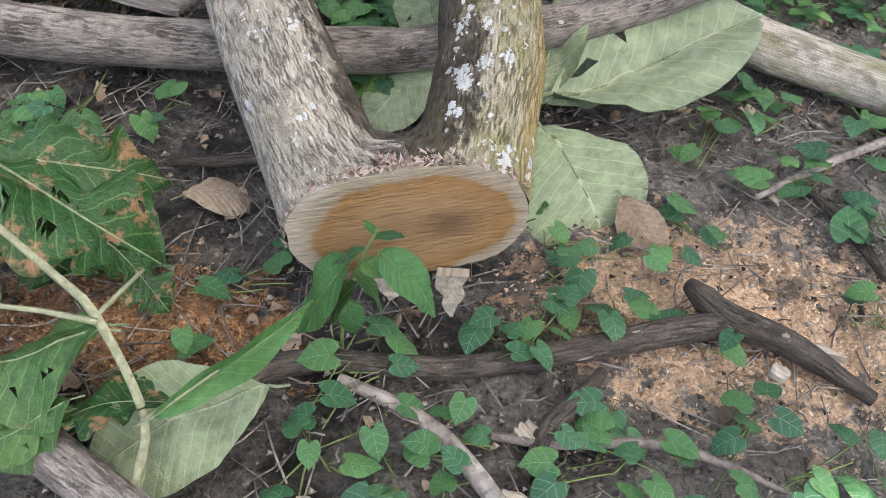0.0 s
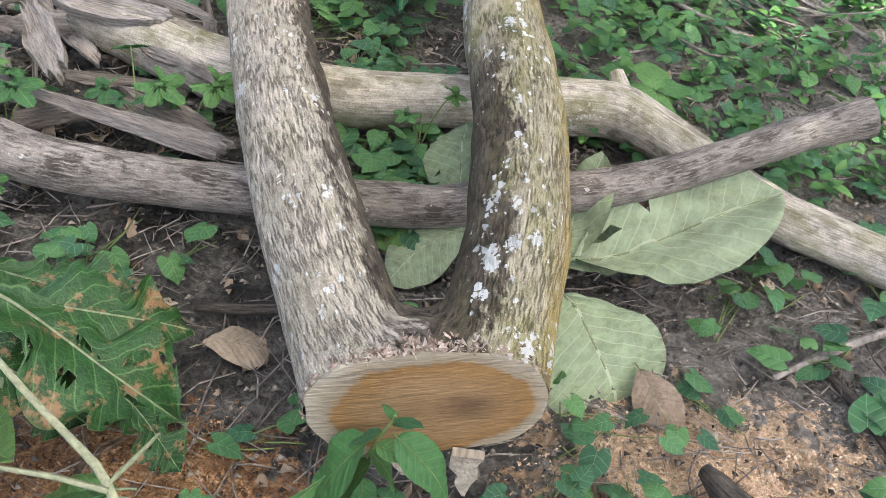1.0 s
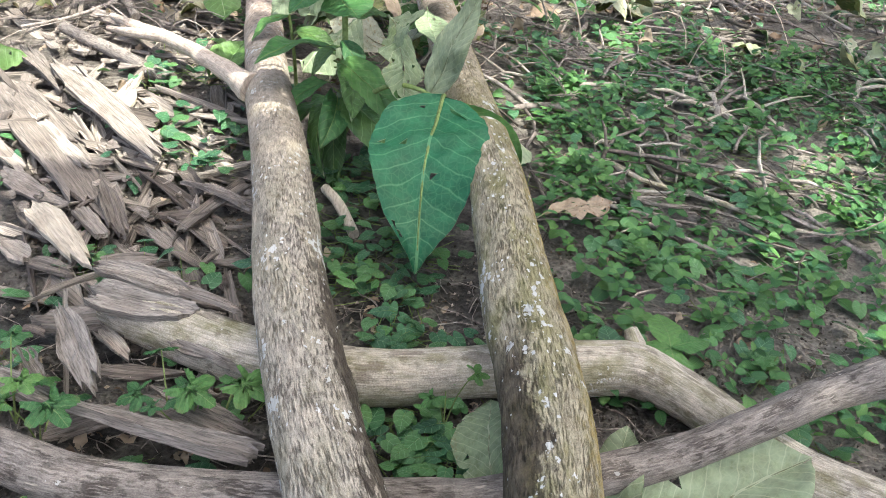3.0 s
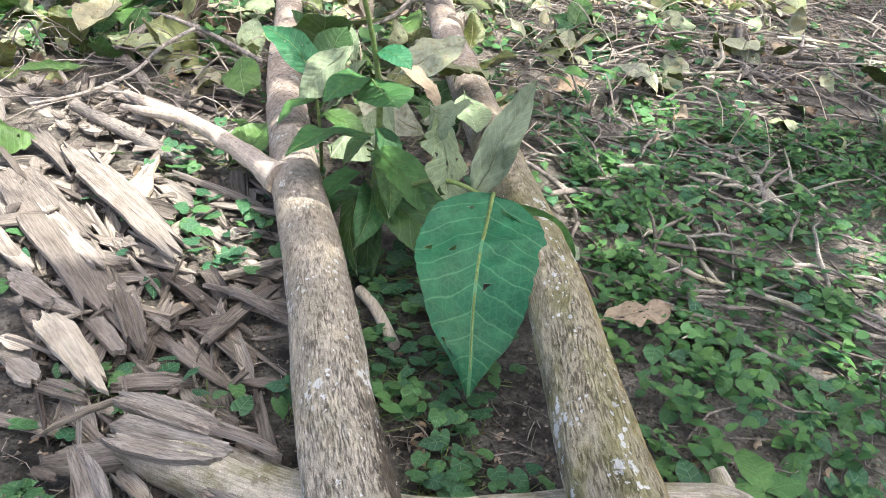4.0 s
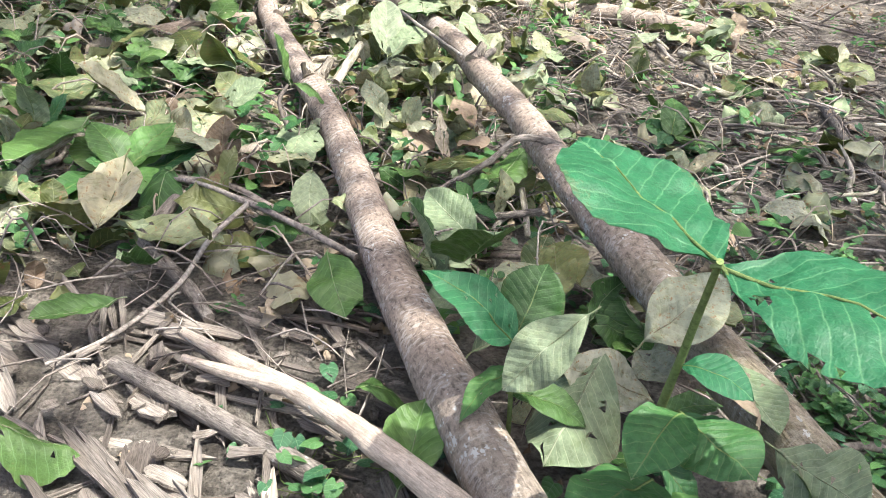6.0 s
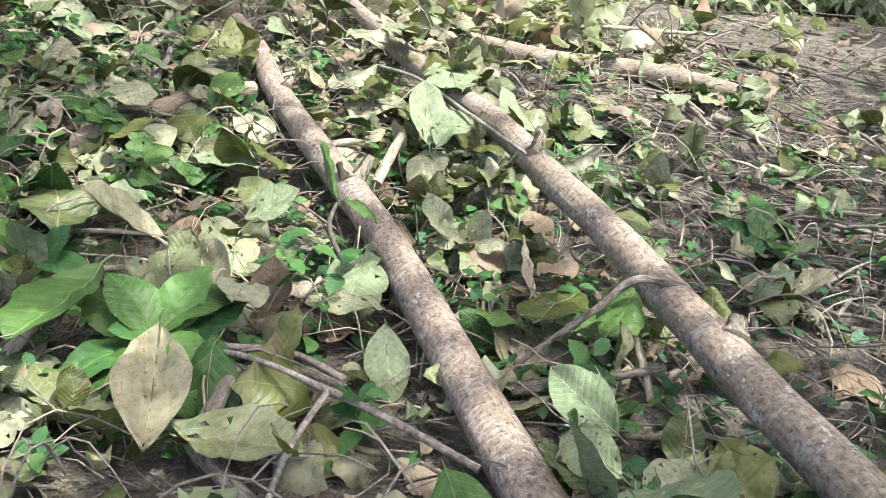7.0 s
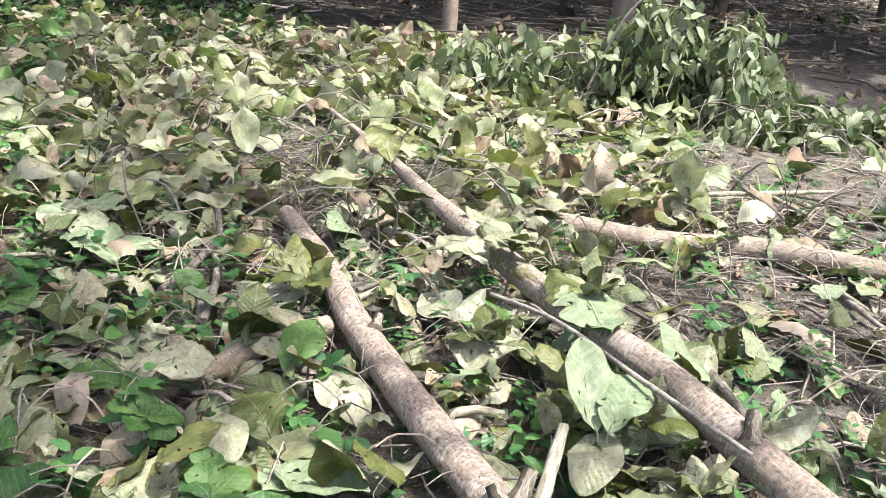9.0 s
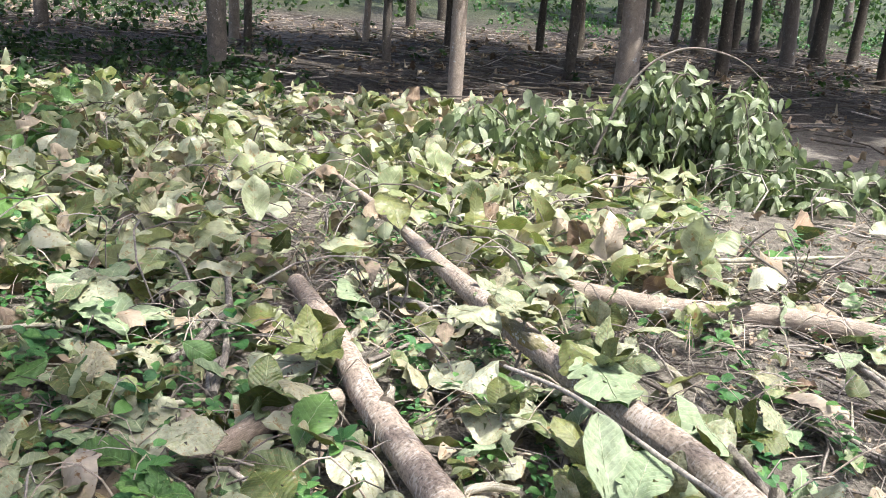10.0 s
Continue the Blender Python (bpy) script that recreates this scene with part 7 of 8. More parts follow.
for pts, rad, mat, label in (([(-0.31, 7.13, 0.12), (-0.36, 6.75, 0.18), (-0.44, 6.35, 0.26), (-0.50, 6.01, 0.32)], [0.022, 0.02, 0.018, 0.012], BARK_LOG, "grey broken branch leaning on the limb"), ([(-1.16, 7.06, 0.33), (-0.98, 6.70, 0.38), (-0.80, 6.25, 0.38), (-0.61, 5.87, 0.36)], [0.008, 0.009, 0.009, 0.007], TWIG, "thin bent branch lying along the limb"),
                             ([(-2.38, 6.60, 0.05), (-2.28, 6.45, 0.08), (-2.19, 6.29, 0.03)], [0.012, 0.012, 0.009], BARK_PALE, "pale curved stick among leaves"), ([(-2.64, 9.42, 0.1), (-2.46, 8.8, 0.14), (-2.37, 8.26, 0.1), (-2.42, 7.95, 0.1), (-2.50, 7.62, 0.07)], [0.012, 0.016, 0.02, 0.022, 0.02], BARK_LOG, "crooked grey branch lying among leaves"), ([(-2.31, 7.28, 0.08), (-2.30, 7.6, 0.12), (-2.35, 7.96, 0.12)], [0.018, 0.017, 0.012], BARK_LOG, "grey branch piece lying among leaves"),
                             ([(-1.19, 5.90, 0.17), (-1.14, 6.0, 0.24), (-1.09, 6.10, 0.31)], [0.024, 0.022, 0.018], BARK_PALE, "pale upright stick beside the limb"), ([(-1.38, 6.55, 0.08), (-1.27, 6.57, 0.09), (-1.17, 6.56, 0.08)], [0.016, 0.016, 0.014], BARK_PALE, "short pale stick against the limb"), ([(-1.68, 7.55, 0.08), (-1.55, 7.66, 0.1), (-1.40, 7.75, 0.13)], [0.013, 0.012, 0.01], BARK_PALE, "pale stick lying between the limbs"),
                             ([(-0.01, 8.92, 0.2), (0.5, 9.05, 0.22), (1.1, 9.3, 0.18), (1.7, 9.53, 0.15)], [0.014, 0.016, 0.016, 0.012], BARK_PALE, "long pale branch lying over twigs"), ([(-2.249, 4.738, 0.05), (-2.18, 4.83, 0.12), (-2.09, 4.944, 0.17)], [0.020, 0.020, 0.014], BARK_PALE, "pale dead branch leaning among leaves"), ([(-2.5, 5.351, 0.04), (-2.25, 5.44, 0.10), (-1.997, 5.499, 0.08)], [0.010, 0.009, 0.007], BARK_PALE, "pale stick lying among leaves"),
                             ([(-2.183, 5.257, 0.05), (-1.98, 5.22, 0.10), (-1.774, 5.237, 0.10)], [0.010, 0.010, 0.008], BARK_PALE, "pale stick lying among leaves"), ([(-1.805, 4.756, 0.12), (-1.63, 4.70, 0.15), (-1.456, 4.712, 0.13), (-1.30, 4.663, 0.08)], [0.009, 0.011, 0.012, 0.012], TWIG, "woody vine running to the limb"), ([(-1.682, 4.646, 0.05), (-1.536, 4.652, 0.11), (-1.40, 4.63, 0.12), (-1.30, 4.598, 0.10)], [0.007, 0.010, 0.012, 0.013], TWIG, "woody vine running to the limb"),
                             ([(-0.81, 4.68, 0.05), (-0.586, 4.71, 0.08), (-0.334, 4.745, 0.12)], [0.010, 0.013, 0.013], BARK_LOG, "grey stick lying under the limb"), ([(-0.38, 4.68, 0.04), (-0.39, 4.76, 0.10), (-0.40, 4.86, 0.15)], [0.012, 0.013, 0.012], BARK_PALE, "short pale stick under the limb"), ([(-0.52, 4.64, 0.03), (-0.49, 4.72, 0.07), (-0.42, 4.80, 0.08)], [0.012, 0.012, 0.010], BARK_PALE, "short pale stick under the limb"),
                             ([(-1.35, 5.386, 0.30), (-1.37, 5.29, 0.26), (-1.33, 5.218, 0.19), (-1.265, 5.179, 0.11)], [0.007, 0.009, 0.009, 0.008], TWIG, "pale bent twig beside the limb"), ([(-2.44, 5.80, 0.05), (-2.2, 5.62, 0.14), (-1.75, 5.27, 0.05)], [0.008, 0.009, 0.007], BARK_PALE, "pale stick lying among leaves")):
    log_thing("fallen_branch", pts, rad, mat, label, "branch", seg=10, rough=0.12, seed=RNG.uniform(0, 40), scale=9.0, group="fallen branches")
# leafy rosettes rising between the fallen leaves
for at, tips in (((-1.838, 4.768, 0.0), [(-2.10, 4.55, 0.14), (-1.955, 4.86, 0.33), (-1.595, 4.86, 0.22), (-1.82, 4.48, 0.14), (-1.68, 4.60, 0.18), (-2.06, 4.92, 0.20), (-1.71, 4.98, 0.30), (-1.64, 4.95, 0.28), (-1.95, 4.70, 0.20), (-2.0, 4.50, 0.10)]), ((-2.29, 5.143, 0.0), [(-2.30, 5.10, 0.36), (-2.38, 5.20, 0.32), (-2.18, 5.18, 0.26), (-2.24, 5.02, 0.10), (-2.10, 5.10, 0.20), (-2.42, 5.06, 0.22)]), ((0.40, 5.738, 0.0), [(0.25, 5.91, 0.16), (0.60, 5.91, 0.22), (0.60, 5.72, 0.06), (0.46, 5.98, 0.28), (0.30, 5.62, 0.12), (0.52, 5.60, 0.14)])):
    ob = empty("leafy_seedling", at, "green seedling with a rosette of lance-shaped leaves", "seedling", "seedlings")
    part("stem", tube(Acc(), [(0, 0, -0.02), (0.005, 0, 0.06), (0, 0, 0.12)], [0.008, 0.007, 0.005], 7, 0.03, 0.06), [STEM], ob)
    for k, tip in enumerate(tips):
        leaf_part(ob, (SAP_GREEN, SAP_DARK)[k % 2], SAP_RIB, (3, 2, 0)[k % 3], aim((0, 0, 0.09 + 0.006 * k), tuple(t - c for t, c in zip(tip, at)), RNG.uniform(-15, 15)) @ Matrix.Diagonal((0.95, 1, 1, 1)))

for _ in range(26):
    x = RNG.uniform(-0.6, 1.5)
    y = 8.62 - 0.36 * x + RNG.normal(0, 0.22)
    leaf_thing(kinds[RNG.integers(9)], int(RNG.integers(8)), place(x, y, floor_z(x, y) + RNG.uniform(0.06, 0.2), RNG.uniform(0.14, 0.28), RNG.uniform(0, 360), RNG.normal(0, 22), RNG.normal(0, 22)))

for k in range(34):
    y = RNG.uniform(3.35, 5.0)
    x = RNG.uniform(limb_x(y, LIMB_A) + 0.12, limb_x(y, LIMB_B) - 0.12)
    leaf_thing(("under", "wilt", "fresh", "wilt", "fresh", "olive")[k % 6], int(RNG.integers(8)), place(x, y, floor_z(x, y) + RNG.uniform(0.05, 0.22), RNG.uniform(0.13, 0.26), RNG.uniform(0, 360), RNG.normal(12, 26), RNG.normal(0, 26)))
for _ in range(16):
    y = RNG.uniform(2.15, 3.6)
    x = limb_x(y, LIMB_A) - RNG.uniform(0.12, 0.42)
    vine([(x + RNG.normal(0, 0.06), y + RNG.normal(0, 0.06)) for _ in range(RNG.integers(3, 7))], size=0.05, high=0.07)

# ---- leafy sprigs ----
def leafy_sprig(x, y, z, n, size, meshes, ribs, label, up=35, stem=0.2, lean=0.0):
    ob = empty("leafy_sprig", (x, y, floor_z(x, y)), label, "sprig", "crown sprigs")
    a0 = RNG.uniform(0, 360)
    lx, ly = lean * math.cos(radians(a0)), lean * math.sin(radians(a0))
    part("stem", tube(Acc(), [(-lx - 0.05, -ly, 0.0), (-lx * 0.4, -ly * 0.4, z * 0.6), (0, 0, z)], [0.007, 0.006, 0.004], 6, 0.04, 0.08), [TWIG], ob)
    for k in range(n):
        leaf_part(ob, meshes, ribs, int(RNG.integers(len(meshes))), place(0, 0, z - 0.02 * RNG.random(), size * RNG.uniform(0.65, 1.1), a0 + k * 137.5, RNG.normal(up, 16), RNG.normal(0, 20)))
    return ob


for x, y, z, n, s, kind, up in ((-2.05, 4.45, 0.10, 5, 0.28, "wilt", 5), (-0.62, 5.45, 0.12, 7, 0.17, "olive", 40), (-1.0, 6.35, 0.16, 6, 0.22, "olive", 35), (-0.9, 6.72, 0.10, 7, 0.22, "olive", 45), (-2.45, 6.6, 0.08, 6, 0.14, "fresh", 30),
                                (-0.55, 7.55, 0.14, 6, 0.22, "wilt", 25), (-3.0, 8.2, 0.25, 6, 0.27, "wilt", 10), (-2.2, 8.95, 0.20, 6, 0.18, "wilt", 25), (-3.4, 7.2, 0.2, 6, 0.25, "olive", 25), (0.35, 5.35, 0.08, 5, 0.20, "wilt", 20), (-1.12, 9.5, 0.3, 5, 0.26, "wilt", 50), (-1.0, 8.1, 0.30, 5, 0.22, "wilt", 20), (-1.35, 11.4, 0.35, 6, 0.3, "olive", 45),
                                (-2.5, 5.6, 0.12, 7, 0.14, "fresh", 35), (-2.75, 6.2, 0.12, 7, 0.12, "fresh", 30), (-0.15, 4.25, 0.1, 5, 0.22, "wilt", 15), (-0.8, 4.3, 0.08, 6, 0.16, "fresh", 20), (0.75, 4.9, 0.12, 4, 0.22, "wilt", 15), (2.0, 7.6, 0.1, 4, 0.30, "wilt", 10), (-2.35, 5.0, 0.1, 6, 0.22, "olive", 25), (-0.78, 7.05, 0.36, 6, 0.20, "olive", 30), (-1.0, 7.5, 0.36, 6, 0.21, "wilt", 35), (-0.74, 6.3, 0.2, 6, 0.19, "olive", 45), (-0.98, 5.75, 0.18, 7, 0.17, "olive", 45), (-0.85, 5.45, 0.15, 6, 0.18, "wilt", 35), (-0.72, 5.9, 0.22, 6, 0.16, "wilt", 40), (-1.18, 6.95, 0.2, 6, 0.19, "olive", 40), (-0.45, 6.6, 0.2, 6, 0.2, "wilt", 25),
                                (-0.2, 6.9, 0.12, 5, 0.2, "olive", 30), (0.1, 6.2, 0.12, 6, 0.2, "olive", 35), (-2.1, 5.9, 0.2, 7, 0.17, "fresh", 30), (-2.35, 6.3, 0.2, 7, 0.16, "fresh", 30), (-2.7, 5.75, 0.15, 7, 0.17, "fresh", 30), (0.2, 7.4, 0.1, 5, 0.2, "wilt", 20), (-0.5, 8.0, 0.15, 6, 0.2, "olive", 35), (-1.45, 8.4, 0.3, 6, 0.2, "wilt", 35), (-1.9, 7.4, 0.25, 6, 0.2, "olive", 30), (-0.12, 3.95, 0.12, 6, 0.2, "fresh", 35), (-0.45, 3.75, 0.15, 6, 0.18, "fresh", 40), (-0.55, 4.5, 0.1, 5, 0.16, "fresh", 30)):
    leafy_sprig(x, y, z, n, s, {"fresh": FRESH_M, "wilt": WILT_M, "olive": OLIVE_M}[kind], RIB_M if kind == "fresh" else RIB_W,
                {"fresh": "green leafy sprig standing among fallen leaves", "wilt": "wilting pale green sprig on the felled crown", "olive": "olive green wilting sprig on the felled crown"}[kind], up)

# ---- heap of drooping branches ----
def heap(cx, cy, rx, ry, h, branches, seed, label):
    rng = np.random.default_rng(seed)
    ob = empty("leafy_heap", (cx, cy, 0.0), label, "leafy branches")
    st, lv = Acc(), Acc()
    for b in range(branches):
        a = rng.uniform(0, 6.28)
        r0 = rng.uniform(0.0, 0.5)
        x0, y0 = rx * r0 * math.cos(a), ry * r0 * math.sin(a)
        a2 = a + rng.normal(0, 0.6)
        top = h * rng.uniform(0.45, 1.0) * (1 - 0.5 * r0)
        x1, y1 = rx * math.cos(a2), ry * math.sin(a2)
        P = [(x0 * 0.3, y0 * 0.3, 0.02), (x0, y0, top * 0.8), ((x0 + x1) / 2, (y0 + y1) / 2, top), (x1 * 0.95, y1 * 0.95, top * 0.45)]
        tube(st, P, [0.014, 0.011, 0.008, 0.003], 6, 0.12, 0.1)
        C, _ = spline(P, 0.01, 0.05)
        for c in C[3:]:
            for _ in range(1 + (rng.random() < 0.45)):
                q = c + rng.normal(0, 0.08, 3)
                q[2] = max(q[2], 0.08)
                lv.put((LANCE + LANCE + OVAL)[rng.integers(11)], place(*q, rng.uniform(0.13, 0.25), rng.uniform(0, 360), rng.normal(-52, 26), rng.uniform(-50, 50)))
    part("branchwork", st, [TWIG], ob, "thin arching grey branchwork")
    part("foliage", lv, [LEAF_HEAP], ob, "drooping narrow green foliage")
    return ob


heap(1.75, 12.6, 1.05, 0.8, 1.25, 42, 5, "heap of cut branches with drooping narrow green leaves")
heap(0.15, 13.2, 1.3, 0.8, 0.75, 36, 6, "low heap of cut branches with drooping narrow leaves")
heap(3.1, 11.9, 1.6, 0.8, 0.34, 30, 7, "low trailing cut branches with drooping narrow leaves")


log_thing("arching_twig", [(0.644, 12.4, 0.30), (0.946, 12.4, 1.03), (1.383, 12.4, 1.36), (1.93, 12.4, 1.32), (2.389, 12.4, 1.03)], [0.016, 0.014, 0.012, 0.009, 0.005], TWIG, "bare grey twig arching over the leafy heap", "twig", seg=7)

# ---- plantation behind ----
CROWN_LEAF = [leaf("teak", 130 + k, 2, 1, bend=0.8, fold=0.3, curl=0.2, wave=0.05, double=False) for k in range(4)]


def tree(x, y, r, h, mat, lean=(0, 0), spread=1.6, leaves=260, base=5.2, label="slender standing plantation tree with bare trunk", seed=0, size=(0.35, 0.6)):
    rng = np.random.default_rng(500 + int(seed * 10))
    ob = empty("tree", (x, y, floor_z(x, y) - 0.04), label, "tree", "plantation trees")
    lx, ly = lean
    trunk = tube(Acc(), [(0, 0, 0), (lx * 0.3, ly * 0.3, h * 0.3), (lx * 0.65, ly * 0.65, h * 0.65), (lx, ly, h)], [r * 1.25, r, r * 0.85, r * 0.4], 12, 0.25, 0.07, 2.0, seed=seed)
    lv = Acc()
    for b in range(9):
        a = b * 2.4 + rng.uniform(-0.4, 0.4)
        z0 = base + (h - base) * b / 9.5
        s0 = z0 / h
        e = (lx * s0 + spread * math.cos(a) * rng.uniform(0.6, 1.0), ly * s0 + spread * math.sin(a) * rng.uniform(0.6, 1.0), z0 + rng.uniform(0.2, 1.0))
        tube(trunk, [(lx * s0, ly * s0, z0), ((lx * s0 + e[0]) / 2, (ly * s0 + e[1]) / 2, z0 + 0.25), e], [r * 0.4, r * 0.28, r * 0.1], 6, 0.3, 0.1)
        for _ in range(leaves // 9):
            t = rng.uniform(0.25, 1.1)
            q = (lx * s0 + (e[0] - lx * s0) * t + rng.normal(0, 0.28), ly * s0 + (e[1] - ly * s0) * t + rng.normal(0, 0.28), z0 + (e[2] - z0) * t + rng.normal(0, 0.25))
            lv.put(CROWN_LEAF[rng.integers(4)], place(*q, 1.3 * rng.uniform(*size), rng.uniform(0, 360), rng.normal(-15, 25), rng.normal(0, 25)))
    part("trunk", trunk, [mat], ob)
    part("crown", lv, [LEAF_TREE], ob, "green leafy crown")
    return ob


for k, (x, y, r, mat) in enumerate([(-4.1, 20.8, 0.22, BARK_TREE), (0.07, 19.2, 0.17, BARK_TAN), (4.43, 23.6, 0.25, BARK_TAN), (3.4, 24.7, 0.17, BARK_DARK), (-1.16, 33, 0.14, BARK_TAN), (-0.75, 27.1, 0.15, BARK_TREE), (-4.6, 27.6, 0.17, BARK_TAN), (-4.1, 26.0, 0.12, BARK_DARK), (4.2, 32, 0.16, BARK_DARK),
                                    (14, 47, 0.25, BARK_DARK), (12.1, 39, 0.42, BARK_DARK), (17.5, 48, 0.3, BARK_DARK), (22, 52, 0.33, BARK_TREE), (18.4, 41.5, 0.42, BARK_DARK), (19.2, 40.0, 0.28, BARK_DARK), (13.7, 28.7, 0.26, BARK_DARK), (1.35, 32, 0.16, BARK_DARK), (16, 60, 0.3, BARK_TAN)]):
    tree(x, y, r * (0.85 if k == 2 else 0.64), 10.5 + k % 4, mat, (0.12 * (k % 5) - 0.2, 0.0), 3.4, 1500, 4.6, seed=k * 1.7, size=(0.5, 0.8))
# more trees added towards the sides so their crowns shade the plantation floor
for k, (x, y) in enumerate([(9.5, 12.0), (10.5, 16.5), (9.0, 20.5), (13, 22), (-9.5, 15), (-8.6, 20), (-12, 24), (8.5, 28), (-10, 30), (17, 33)]):
    tree(x, y, 0.15, 10.5 + k % 3, (BARK_TREE, BARK_DARK)[k % 2], (-0.3, 0.2), 3.6, 1500, 4.6, seed=120 + k, size=(0.5, 0.8))
for k in range(26):
    x, y = RNG.uniform(-26, 40), RNG.uniform(34, 75)
    tree(x, y, RNG.uniform(0.14, 0.3), 11 + k % 3, (BARK_TREE, BARK_DARK)[k % 2], (-0.6, 0.0), 2.6, 260, 5.0, seed=60 + k, size=(0.5, 0.8))
# unseen trees added round the felled one, whose crowns shade the ground
for k, (x, y, lx, ly, h, sp, n) in enumerate([(3.6, -0.9, -0.7, 1.1, 7.6, 1.7, 700), (1.2, -2.4, 0.4, 1.6, 7.8, 1.6, 800), (5.6, 2.2, -1.6, 0.6, 8.0, 2.1, 70), (4.4, 2.6, -2.3, 0.5, 6.8, 1.1, 90), (-5.2, 4.4, 2.6, 1.8, 7.4, 1.5, 480), (6.6, 6.4, -1.2, 0.4, 8.2, 2.0, 200), (-6.6, 8.6, 0.6, 0.6, 8.5, 1.7, 600), (2.8, -1.2, -0.4, 0.75, 9.8, 1.2, 360)]):
    tree(x, y, 0.13, h, BARK_TREE, (lx, ly), sp, n, 7.5 if h > 9 else 4.6, "unseen leafy tree added to shade the ground", 200 + k * 3, (0.25, 0.45))

# an unseen tall tree, its long boughs added where the clearing needs shade
BOUGH_RNG = np.random.default_rng(31)
big = empty("tree", (5.4, 3.6, -0.04), "unseen tall tree added to shade the clearing with long boughs", "tree", "plantation trees")
trunk, lv = tube(Acc(), [(0, 0, 0), (-0.1, 0.1, 4), (-0.3, 0.2, 8), (-0.4, 0.3, 11)], [0.3, 0.26, 0.2, 0.1], 16, 0.2, 0.07, 2.0), Acc()
for dx, dy, dz, r, n in ((-5.2, 1.6, 9.2, 0.8, 120), (-5.0, 3.4, 9.2, 0.9, 130), (-5.4, 5.2, 9.4, 1.0, 130), (-6.3, 6.8, 9.6, 1.1, 130), (-3.5, -1.1, 9.2, 0.9, 100), (-2.42, -2.6, 8.4, 0.36, 48), (-5.0, 0.9, 9.1, 0.5, 34), (-1.9, -2.5, 7.7, 0.5, 65), (-4.5, -0.1, 9.2, 0.6, 40), (-2.25, -3.15, 9.2, 0.55, 95), (0.4, -1.4, 9.8, 1.2, 120), (1.0, 1.2, 10.2, 1.2, 120)):
    tube(trunk, [(-0.3, 0.2, 7.4), (dx * 0.5, dy * 0.5, 9.0), (dx, dy, dz)], [0.12, 0.07, 0.02], 8, 0.3, 0.08)
    for _ in range(n):
        lv.put(CROWN_LEAF[BOUGH_RNG.integers(4)], place(dx + BOUGH_RNG.normal(0, r * 0.5), dy + BOUGH_RNG.normal(0, r * 0.5), dz + BOUGH_RNG.normal(0, 0.3), BOUGH_RNG.uniform(0.29, 0.53), BOUGH_RNG.uniform(0, 360), BOUGH_RNG.normal(-15, 25), BOUGH_RNG.normal(0, 25)))
part("trunk", trunk, [BARK_TREE], big)
part("crown", lv, [LEAF_TREE], big, "green leafy crown")

# a second unseen tree, added so its boughs shade the back of the felled crown
big = empty("tree", (-8.0, 10.6, -0.04), "unseen tall tree added to shade the felled crown with long boughs", "tree", "plantation trees")
trunk, lv = tube(Acc(), [(0, 0, 0), (0.1, 0.1, 4), (0.3, 0.2, 8), (0.4, 0.3, 11)], [0.3, 0.26, 0.2, 0.1], 16, 0.2, 0.07, 2.0), Acc()
for dx, dy, dz, r, n in ((4.6, -0.9, 9.2, 1.0, 130), (6.0, 0.6, 9.4, 1.1, 130), (4.6, 2.0, 9.4, 1.2, 140), (7.2, 2.2, 9.6, 1.1, 110), (3.0, 0.4, 9.0, 1.0, 110), (-1.4, 0.6, 9.8, 1.2, 100), (8.8, 1.6, 9.6, 0.9, 120), (9.6, 3.2, 9.6, 0.9, 120), (7.4, 3.6, 9.5, 1.0, 120)):
    tube(trunk, [(0.3, 0.2, 7.4), (dx * 0.5, dy * 0.5, 9.0), (dx, dy, dz)], [0.12, 0.07, 0.02], 8, 0.3, 0.08)
    for _ in range(n):
        lv.put(CROWN_LEAF[BOUGH_RNG.integers(4)], place(dx + BOUGH_RNG.normal(0, r * 0.5), dy + BOUGH_RNG.normal(0, r * 0.5), dz + BOUGH_RNG.normal(0, 0.3), BOUGH_RNG.uniform(0.29, 0.53), BOUGH_RNG.uniform(0, 360), BOUGH_RNG.normal(-15, 25), BOUGH_RNG.normal(0, 25)))
part("trunk", trunk, [BARK_TREE], big)
part("crown", lv, [LEAF_TREE], big, "green leafy crown")

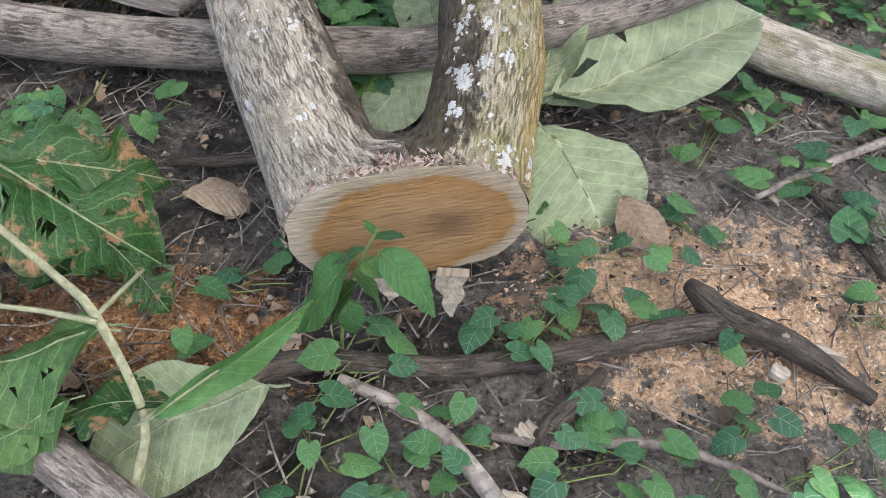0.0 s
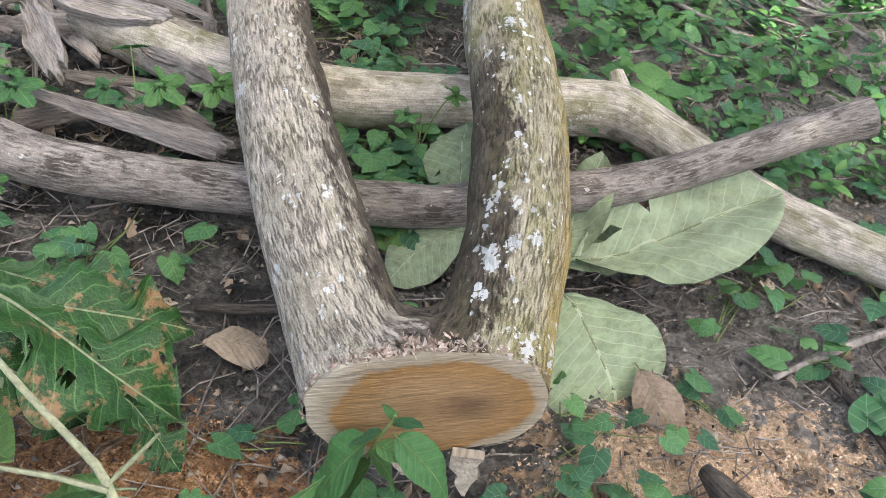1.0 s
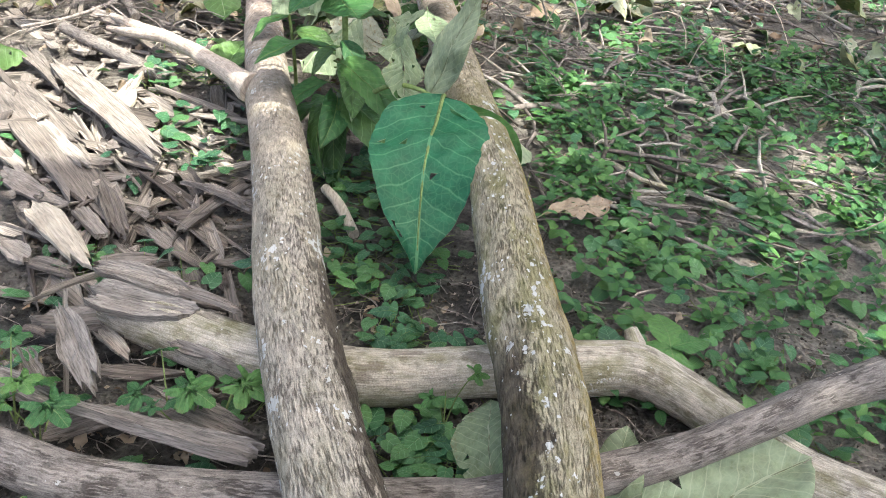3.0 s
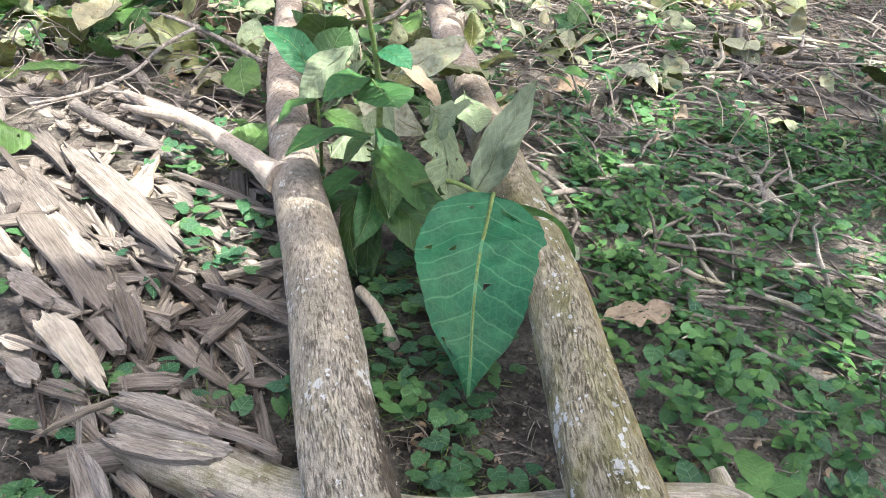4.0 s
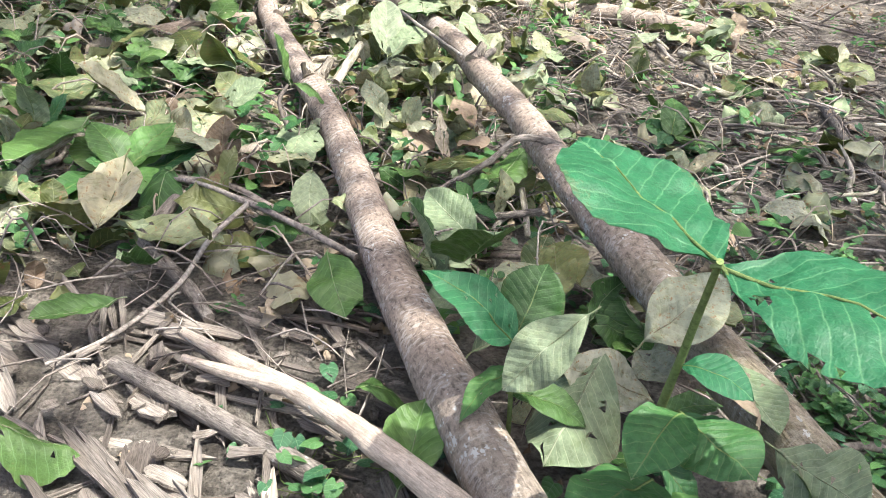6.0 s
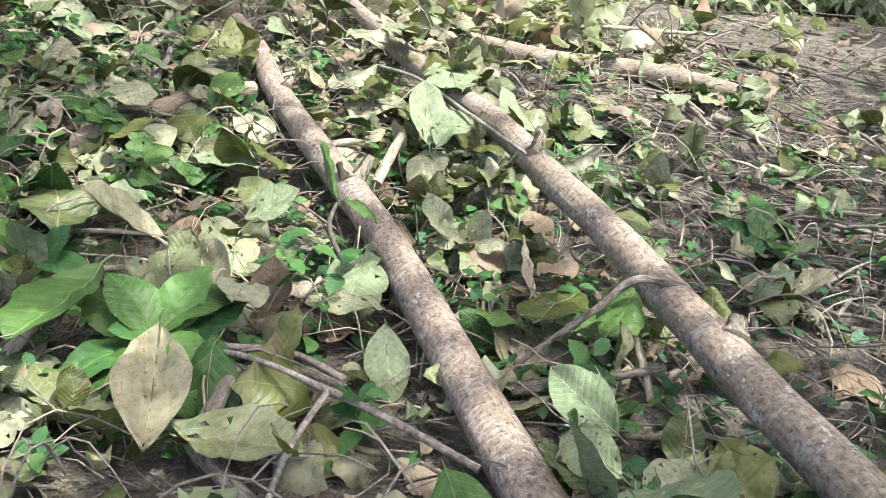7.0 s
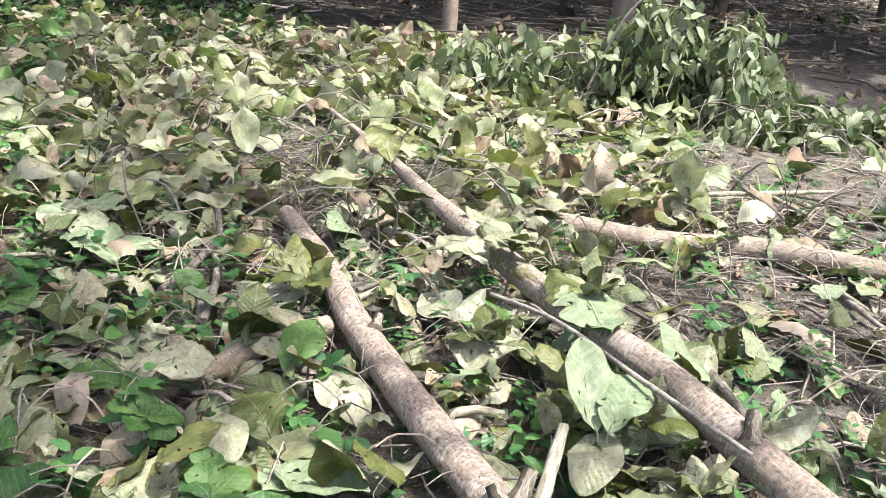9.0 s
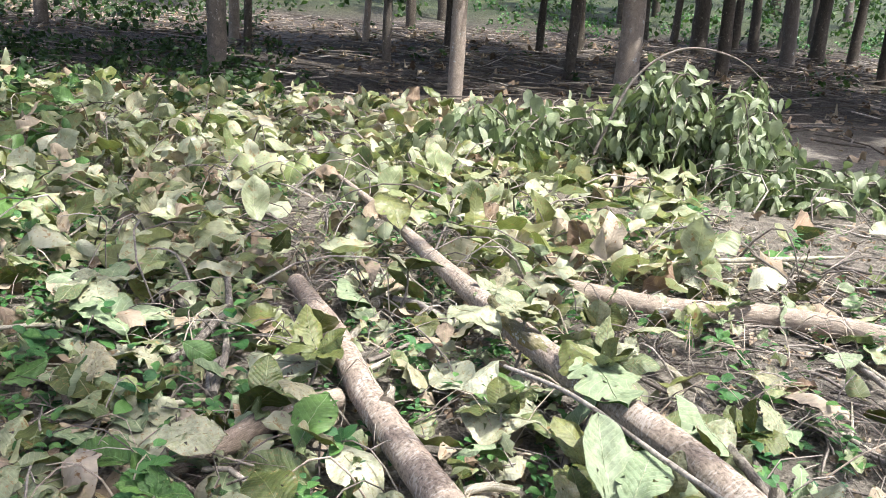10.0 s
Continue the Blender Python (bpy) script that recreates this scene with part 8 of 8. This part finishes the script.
# ---- undergrowth and litter of the plantation ----
def shrubs(name, label, n, region, size, height, mats, templates):
    acc = Acc()
    k = 0
    while k < n:
        p = region()
        if p is None:
            continue
        k += 1
        x, y = p
        h = RNG.uniform(*height)
        for _ in range(11):
            acc.put(templates[RNG.integers(len(templates))], place(x + RNG.normal(0, h * 0.3), y + RNG.normal(0, h * 0.3), floor_z(x, y) + RNG.uniform(0.05, 1) * h, RNG.uniform(*size), RNG.uniform(0, 360), RNG.normal(-10, 25), RNG.normal(0, 25)))
    return thing(name, acc, mats, label, "undergrowth", kind="stuff")


shrubs("undergrowth", "low green undergrowth at the edge of the plantation", 620, box(-14, -1.5, 15, 26, lambda x, y: 1.0 if x < -2.2 - 0.12 * (y - 15) + 1.2 * noise.noise(Vector((x, y, 0))) else 0.0), (0.08, 0.22), (0.12, 0.45), [LEAF_TREE], CROWN_LEAF)
shrubs("undergrowth", "dense green bushes behind the plantation", 750, box(-40, 66, 54, 82, lambda x, y: 0.5 + noise.noise(Vector((x * 0.2, y * 0.2, 3)))), (0.25, 0.6), (0.8, 3.6), [LEAF_TREE], CROWN_LEAF)
shrubs("undergrowth", "low green bushes at the far edge of the plantation", 260, box(-26, -5, 30, 46), (0.14, 0.34), (0.3, 1.5), [LEAF_TREE], CROWN_LEAF)
shrubs("undergrowth", "low sunlit herbs behind the plantation", 420, box(6, 60, 50, 66), (0.16, 0.36), (0.2, 0.7), [LEAF_SMALL], CROWN_LEAF)
shrubs("undergrowth", "scattered green seedlings on the plantation floor", 110, box(-12, 30, 22, 48), (0.12, 0.3), (0.12, 0.4), [LEAF_TREE], CROWN_LEAF)
seen_floor = lambda x, y: 1.0 if -2 - 0.45 * y < x < 2 + 0.75 * (y - 8) else 0
twigs("stick_litter", "grey dead sticks and dry stalks strewn over the plantation floor", 1700, box(-20, 34, 15.5, 52, seen_floor), (0.3, 1.5), (0.007, 0.022), (0.0, 0.2), tiltz=0.12)
twigs("stick_litter", "dark dead sticks strewn over the plantation floor", 2300, box(-20, 34, 15.5, 52, seen_floor), (0.3, 1.6), (0.008, 0.025), (0.0, 0.15), mat=BARK_DARK, tiltz=0.1)
scatter("leaf_litter", "dry brown leaves strewn over the plantation floor", "leaf litter", CRUMPLED, [LITTER], 2600, box(-18, 30, 14.5, 46, seen_floor), (0.14, 0.38), 20, (0.0, 0.04))
